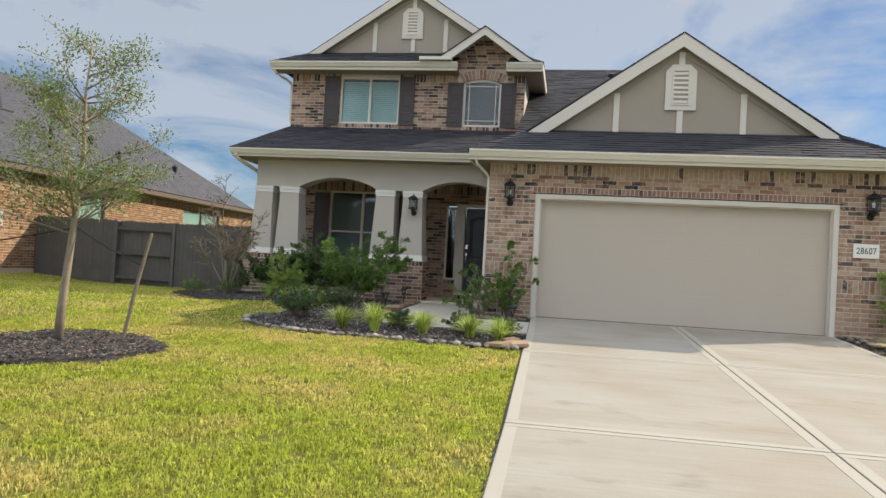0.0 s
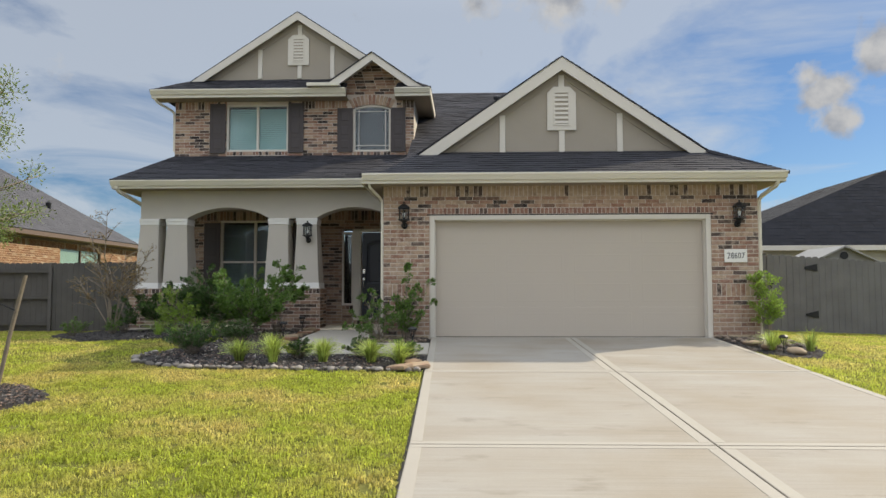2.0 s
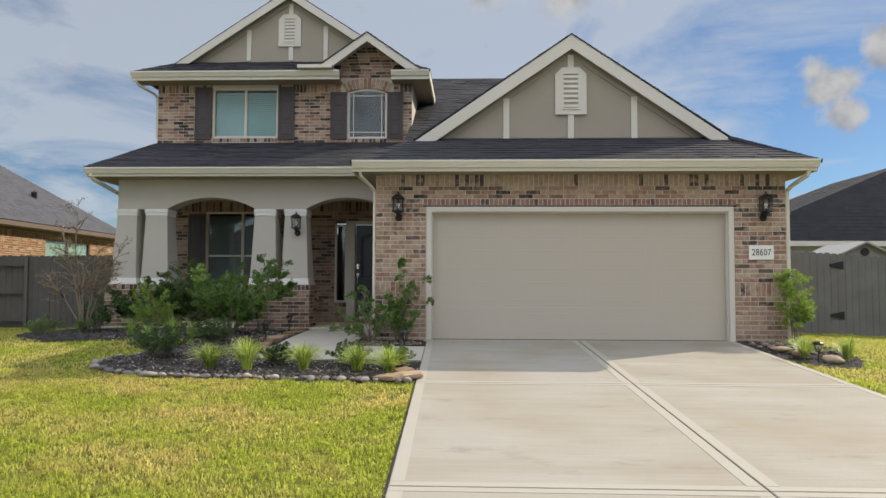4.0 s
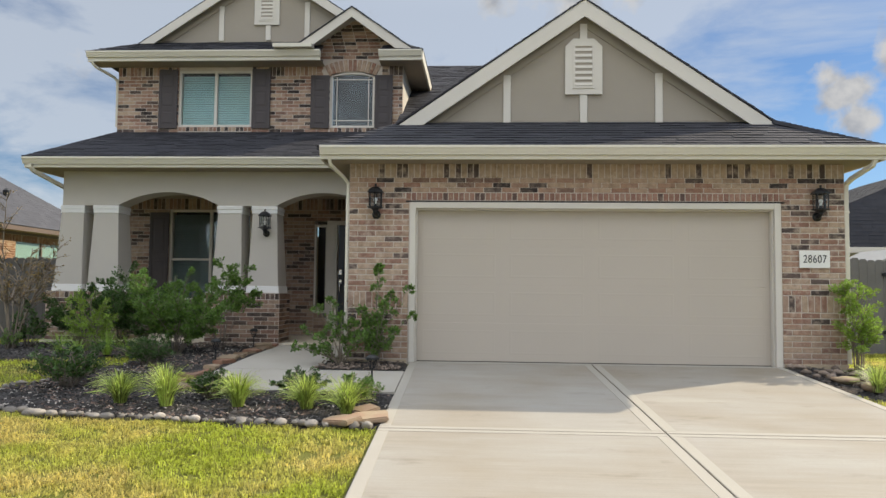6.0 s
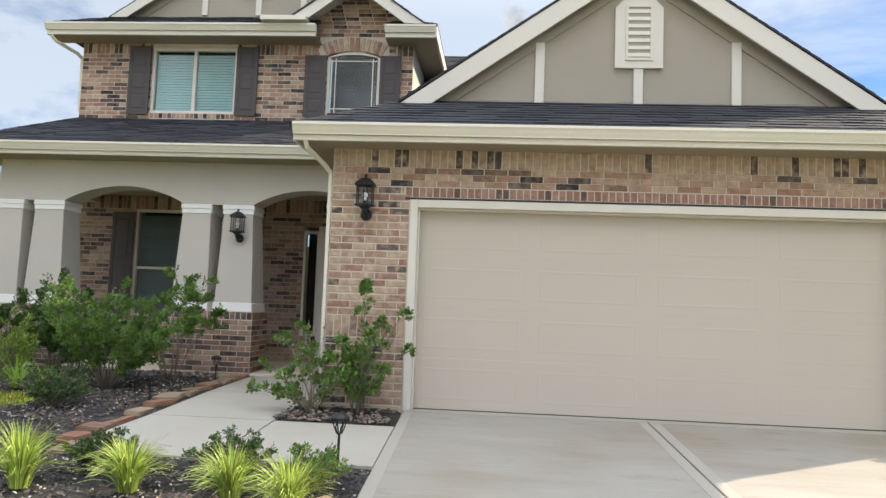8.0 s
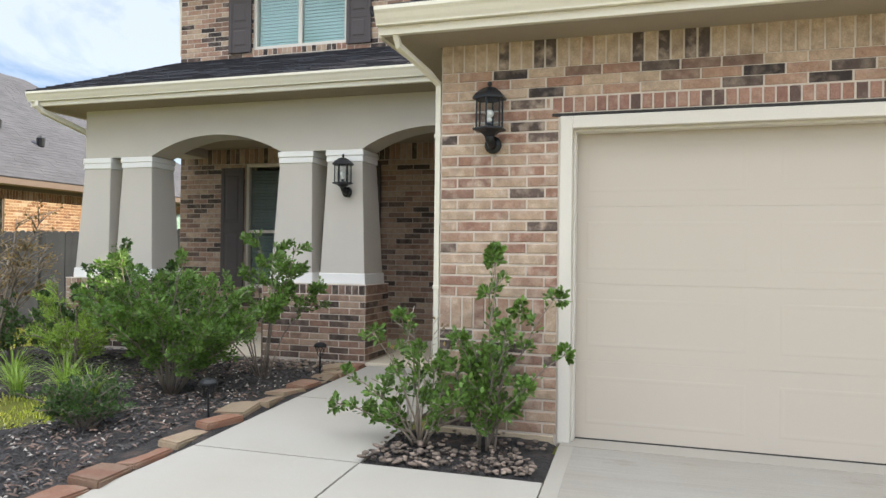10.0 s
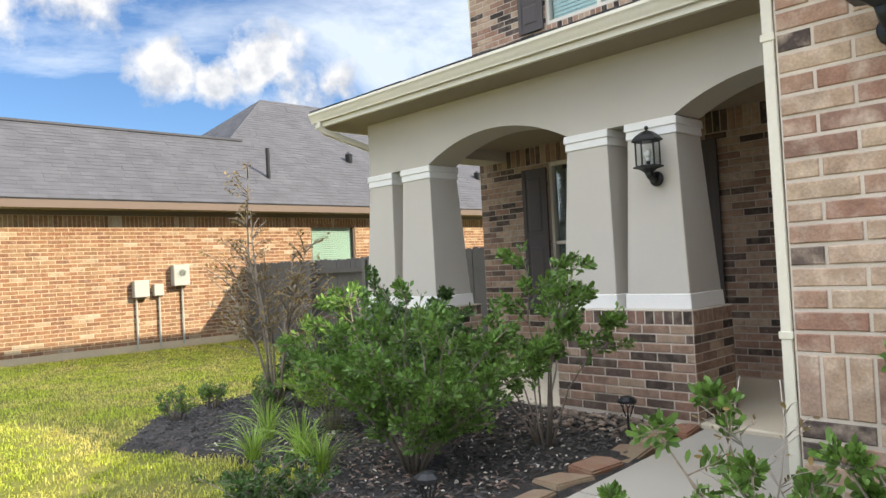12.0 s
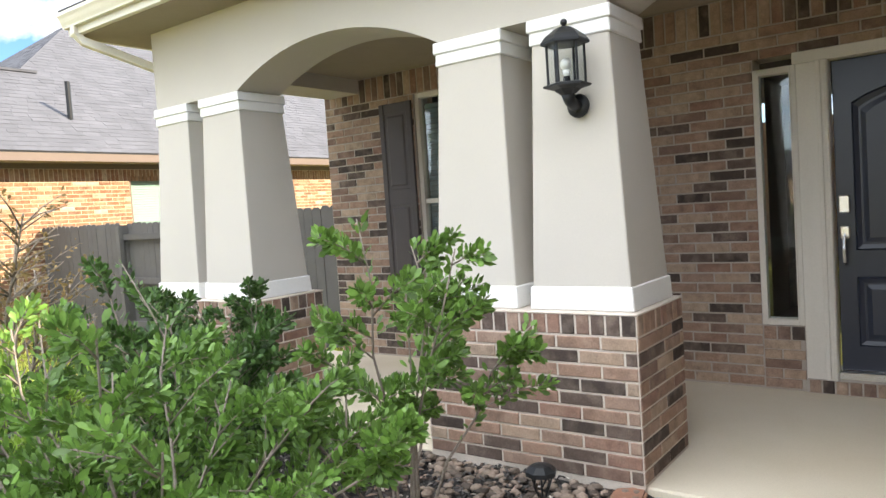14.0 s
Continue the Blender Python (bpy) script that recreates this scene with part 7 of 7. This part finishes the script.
# solar path lights
def path_light(x, y, h=0.40):
    p = empty("path_light", (x, y, ground_z(x, y) + 0.02), "small black solar path light on a stake", "garden light", "path lights")
    bm = bmesh.new()
    tube(bm, [(0, 0, -0.08), (0, 0, h - 0.12)], 0.010, 8)
    part("stake", bm, M_BLACK, p)
    for k in range(6):
        a = k * math.pi / 3
        bm = bmesh.new()
        tube(bm, [(0.018 * math.cos(a), 0.018 * math.sin(a), h - 0.13), (0.040 * math.cos(a), 0.040 * math.sin(a), h - 0.075), (0.052 * math.cos(a + 0.5), 0.052 * math.sin(a + 0.5), h - 0.03)], 0.005, 5)
        part("cage_bar", bm, M_BLACK, p)
    bm = bmesh.new()
    tube(bm, [(0, 0, h - 0.03), (0, 0, h - 0.01), (0, 0, h + 0.012), (0, 0, h + 0.02)], [0.072, 0.072, 0.045, 0.012], 8)
    part("cap", bm, M_BLACK, p)


for x, y, h in ((-5.34, 1.94, 0.28), (-5.18, -0.22, 0.27), (-2.68, -2.42, 0.40), (2.95, -1.95, 0.24)):
    path_light(x, y, h)


# ---------------------------------------------------------------- cars and greenery far along the street
def wheel(parent, x, y, r=0.33, side=-1):
    w = new("wheel")
    w.parent = parent
    w.location = (x, y, r)
    w.empty_display_size = 0.1
    bm = bmesh.new()
    tube(bm, [(0, -0.10, 0), (0, -0.08, 0), (0, 0.08, 0), (0, 0.10, 0)], [r * 0.92, r, r, r * 0.92], 28)
    part("tyre", bm, M_TYRE, w)
    bm = bmesh.new()
    tube(bm, [(0, -0.105, 0), (0, 0.105, 0)], r * 0.66, 24)
    part("rim", bm, M_BLACK, w)
    for s in (-1, 1):
        for k in range(10):
            a = k * math.pi / 5
            bm = bmesh.new()
            tube(bm, [(0.03 * math.cos(a), s * 0.112, 0.03 * math.sin(a)), (r * 0.64 * math.cos(a), s * 0.112, r * 0.64 * math.sin(a))], 0.018, 5)
            part("spoke", bm, M_NICKEL, w)


def car(x, y, turn, paint, label):
    c = tagged(new("car"), label, "car", "parked cars")
    c.matrix_world = Matrix.Translation((x, y, ground_z(x, y) - 0.02)) @ pose(0, 0, 0, 0, 0, turn)
    bm = bmesh.new()
    prof = [(-2.25, 0.30), (-2.28, 0.62), (-2.15, 0.92), (-1.55, 1.0), (-0.9, 1.42), (0.35, 1.46), (1.15, 1.02), (2.0, 0.90), (2.25, 0.66), (2.25, 0.30)]
    prism(bm, prof, "y", -0.86, 0.86)
    bmesh.ops.bevel(bm, geom=bm.edges[:], offset=0.06, segments=2, affect="EDGES")
    part("body", bm, paint, c, "", True)
    bm = bmesh.new()
    prism(bm, [(-1.35, 1.0), (-0.82, 1.36), (0.30, 1.40), (0.92, 1.03)], "y", -0.87, 0.87)
    part("window", bm, M_CARGLASS, c, "dark side glass")
    for px in (-1.4, 1.4):
        for py in (-0.82, 0.82):
            wheel(c, px, py)
    for py in (-0.6, 0.6):
        bm = bmesh.new()
        box(bm, 2.22, 2.27, py - 0.2, py + 0.2, 0.66, 0.78, 0.01)
        part("headlight", bm, M_GLASS_C, c)


car(-22.05, -1.67, 90, M_CARW, "white saloon car parked on a driveway")
car(-26.6, -1.3, 90, M_CARR, "maroon car parked on a driveway")
nbd = structure(boxpart("pavement_neighbour", (-28, -18.9, -15.7, 0.33, -1.2, -0.05), M_CONC_W, bevel=0), "pale concrete drive beside the neighbouring house", "driveway")
shrub("shrub", "green shrub at the corner of the brick house", (-18.35, 0.02), 0.62, 0.45, 12, 2200, 0.055, M_LEAF_L, M_BARK, 101, 7, 0.06)
shrub("shrub", "dark green shrub by the brick house", (-18.2, 0.9), 1.35, 0.26, 10, 1800, 0.06, M_LEAF_K, M_BARK, 102, 7, 0.08)


def far_tree(x, y, h, r, seed):
    rng = np.random.RandomState(seed)
    t = empty("tree", (x, y, ground_z(x, y)), "leafy green tree along the street", "tree", "street trees")
    bm = bmesh.new()
    tube(bm, [(0, 0, -0.1), (0.05, 0, h * 0.4), (0, 0.05, h * 0.8)], [0.14, 0.10, 0.04], 8)
    cent = []
    for k in range(16):
        a, z = rng.uniform(0, 6.28), rng.uniform(0.35, 0.95)
        q = np.array([math.cos(a) * r * rng.uniform(0.2, 0.8), math.sin(a) * r * rng.uniform(0.2, 0.8), h * z])
        tube(bm, [(0, 0, h * z * 0.7), tuple((q + np.array([0, 0, h * z * 0.7])) / 2), tuple(q)], [0.05, 0.035, 0.015], 5)
        cent.append(q)
    part("trunk", bm, M_BARK, t, "", True)
    pos = np.concatenate([c + rng.normal(size=(220, 3)) * r * 0.24 for c in cent])
    leaf_mesh("crown", pos, rng.normal(size=pos.shape), 0.14 * rng.uniform(0.6, 1.3, len(pos)), M_LEAF_K, t, 0.6, rng)


for k, (x, y, h, r) in enumerate(((-33, 1.2, 2.6, 0.9), (-38, -6, 4.2, 2.2), (-45, 1, 5.0, 2.6), (-52, -9, 5.5, 2.6), (-60, -3, 5, 3))):
    far_tree(x, y, h, r, 120 + k)

# houses across the street, behind the camera, and further along
M_FARWALL = mat("far_brick", (0.33, 0.24, 0.18), 0.9, var=0.2, scale=3, fine=30, bump=0.2)


def far_house(x, y, turn):
    h = tagged(new("house"), "brick house with a dark hip roof along the street", "house", "street houses")
    h.matrix_world = Matrix.Translation((x, y, -0.9)) @ pose(0, 0, 0, 0, 0, turn)
    boxpart("wall", (-6.5, 6.5, -6, 6, 0, 3.2), M_FARWALL, h, bevel=0)
    bm = bmesh.new()
    v = [bm.verts.new(p) for p in ((-7, -6.5, 3.1), (7, -6.5, 3.1), (7, 6.5, 3.1), (-7, 6.5, 3.1), (-2, 0, 7.0), (2, 0, 7.0))]
    for f in ((0, 1, 5, 4), (1, 2, 5), (2, 3, 4, 5), (3, 0, 4), (3, 2, 1, 0)):
        bm.faces.new([v[i] for i in f])
    part("roof", bm, M_SHINGLE, h)
    boxpart("door", (1.0, 5.8, 5.98, 6.05, 0.05, 2.2), M_DOOR_G, h)
    for a in (-5.2, -2.4):
        boxpart("window", (a, a + 1.6, 5.98, 6.06, 0.9, 2.4), M_CARGLASS, h)


for x in (-34, -18, -2, 14, 30):
    far_house(x, -38, 0)
far_house(-66, 8, 0)


# ---------------------------------------------------------------- grass
RG = np.random.RandomState(77)


def grass(name, bounds, density, test, label, length=(0.032, 0.062), material=None):
    x0, x1, y0, y1 = bounds
    n = int((x1 - x0) * (y1 - y0) * density)
    xy = np.stack([RG.uniform(x0, x1, n), RG.uniform(y0, y1, n)], 1)
    keep = np.array([test(x, y) and noise.noise((x * 7.0, y * 7.0, 1.5)) + 0.6 * noise.noise((x * 19.0, y * 19.0, 4.5)) > RG.uniform(-0.75, 0.35) for x, y in xy])
    xy = xy[keep]
    n = len(xy)
    z = np.array([ground_z(x, y) for x, y in xy]) - 0.035
    a = RG.uniform(0, 2 * np.pi, n)
    l = RG.uniform(*length, n) * np.array([1.0 + 0.5 * noise.noise((x * 5.0, y * 5.0, 9.0)) for x, y in xy])
    bend = RG.uniform(0.3, 1.25, n)
    w = RG.uniform(0.0032, 0.0058, n)
    d = np.stack([np.cos(a), np.sin(a), np.zeros(n)], 1)
    s = np.stack([-np.sin(a), np.cos(a), np.zeros(n)], 1)
    base = np.concatenate([xy, z[:, None]], 1)
    up = np.array([0, 0, 1.0])
    mid = base + up * (l * 0.6)[:, None] + d * (l * 0.25 * bend)[:, None]
    tip = base + up * (l * (1.0 - 0.45 * bend))[:, None] + d * (l * 0.85 * bend)[:, None]
    v = np.stack([base - s * w[:, None], base + s * w[:, None], mid - s * (w * 0.8)[:, None], mid + s * (w * 0.8)[:, None], tip], 1).reshape(-1, 3)
    i = np.arange(n) * 5
    f = np.concatenate([np.stack([i, i + 1, i + 3], 1), np.stack([i, i + 3, i + 2], 1), np.stack([i + 2, i + 3, i + 4], 1)])
    me = bpy.data.meshes.new(name)
    me.vertices.add(len(v))
    me.vertices.foreach_set("co", v.astype(np.float32).ravel())
    me.loops.add(len(f) * 3)
    me.loops.foreach_set("vertex_index", f.astype(np.int32).ravel())
    me.polygons.add(len(f))
    me.polygons.foreach_set("loop_start", np.arange(0, len(f) * 3, 3, dtype=np.int32))
    me.materials.append(material or M_GRASS)
    me.update()
    return tagged(new(name, me), label, "grass", kind="stuff")


def lawn_left(x, y):
    return x < drive_left(y) - 0.03 and not inside(BED_MAIN, x, y) and not in_ring(x, y)


grass("grass", (-9.5, -2.2, -11.0, -3.0), 6600, lawn_left, "short yellow-green lawn grass")
grass("grass", (-14.0, -2.2, -15.7, -11.0), 1200, lawn_left, "short yellow-green lawn grass by the street")
grass("grass", (-14.0, -9.5, -11.0, -3.0), 1100, lawn_left, "short yellow-green lawn grass")
grass("grass", (-17.0, -5.9, -3.0, 5.2), 1900, lambda x, y: lawn_left(x, y) and not (x > -9.4 and y > 2.4), "shaded green lawn grass beside the house")
grass("grass", (2.56, 9.0, -9.0, 4.0), 2800, lambda x, y: not inside(BED_RIGHT, x, y) and not (x < 3.5 and y > 0), "short lawn grass beside the driveway")
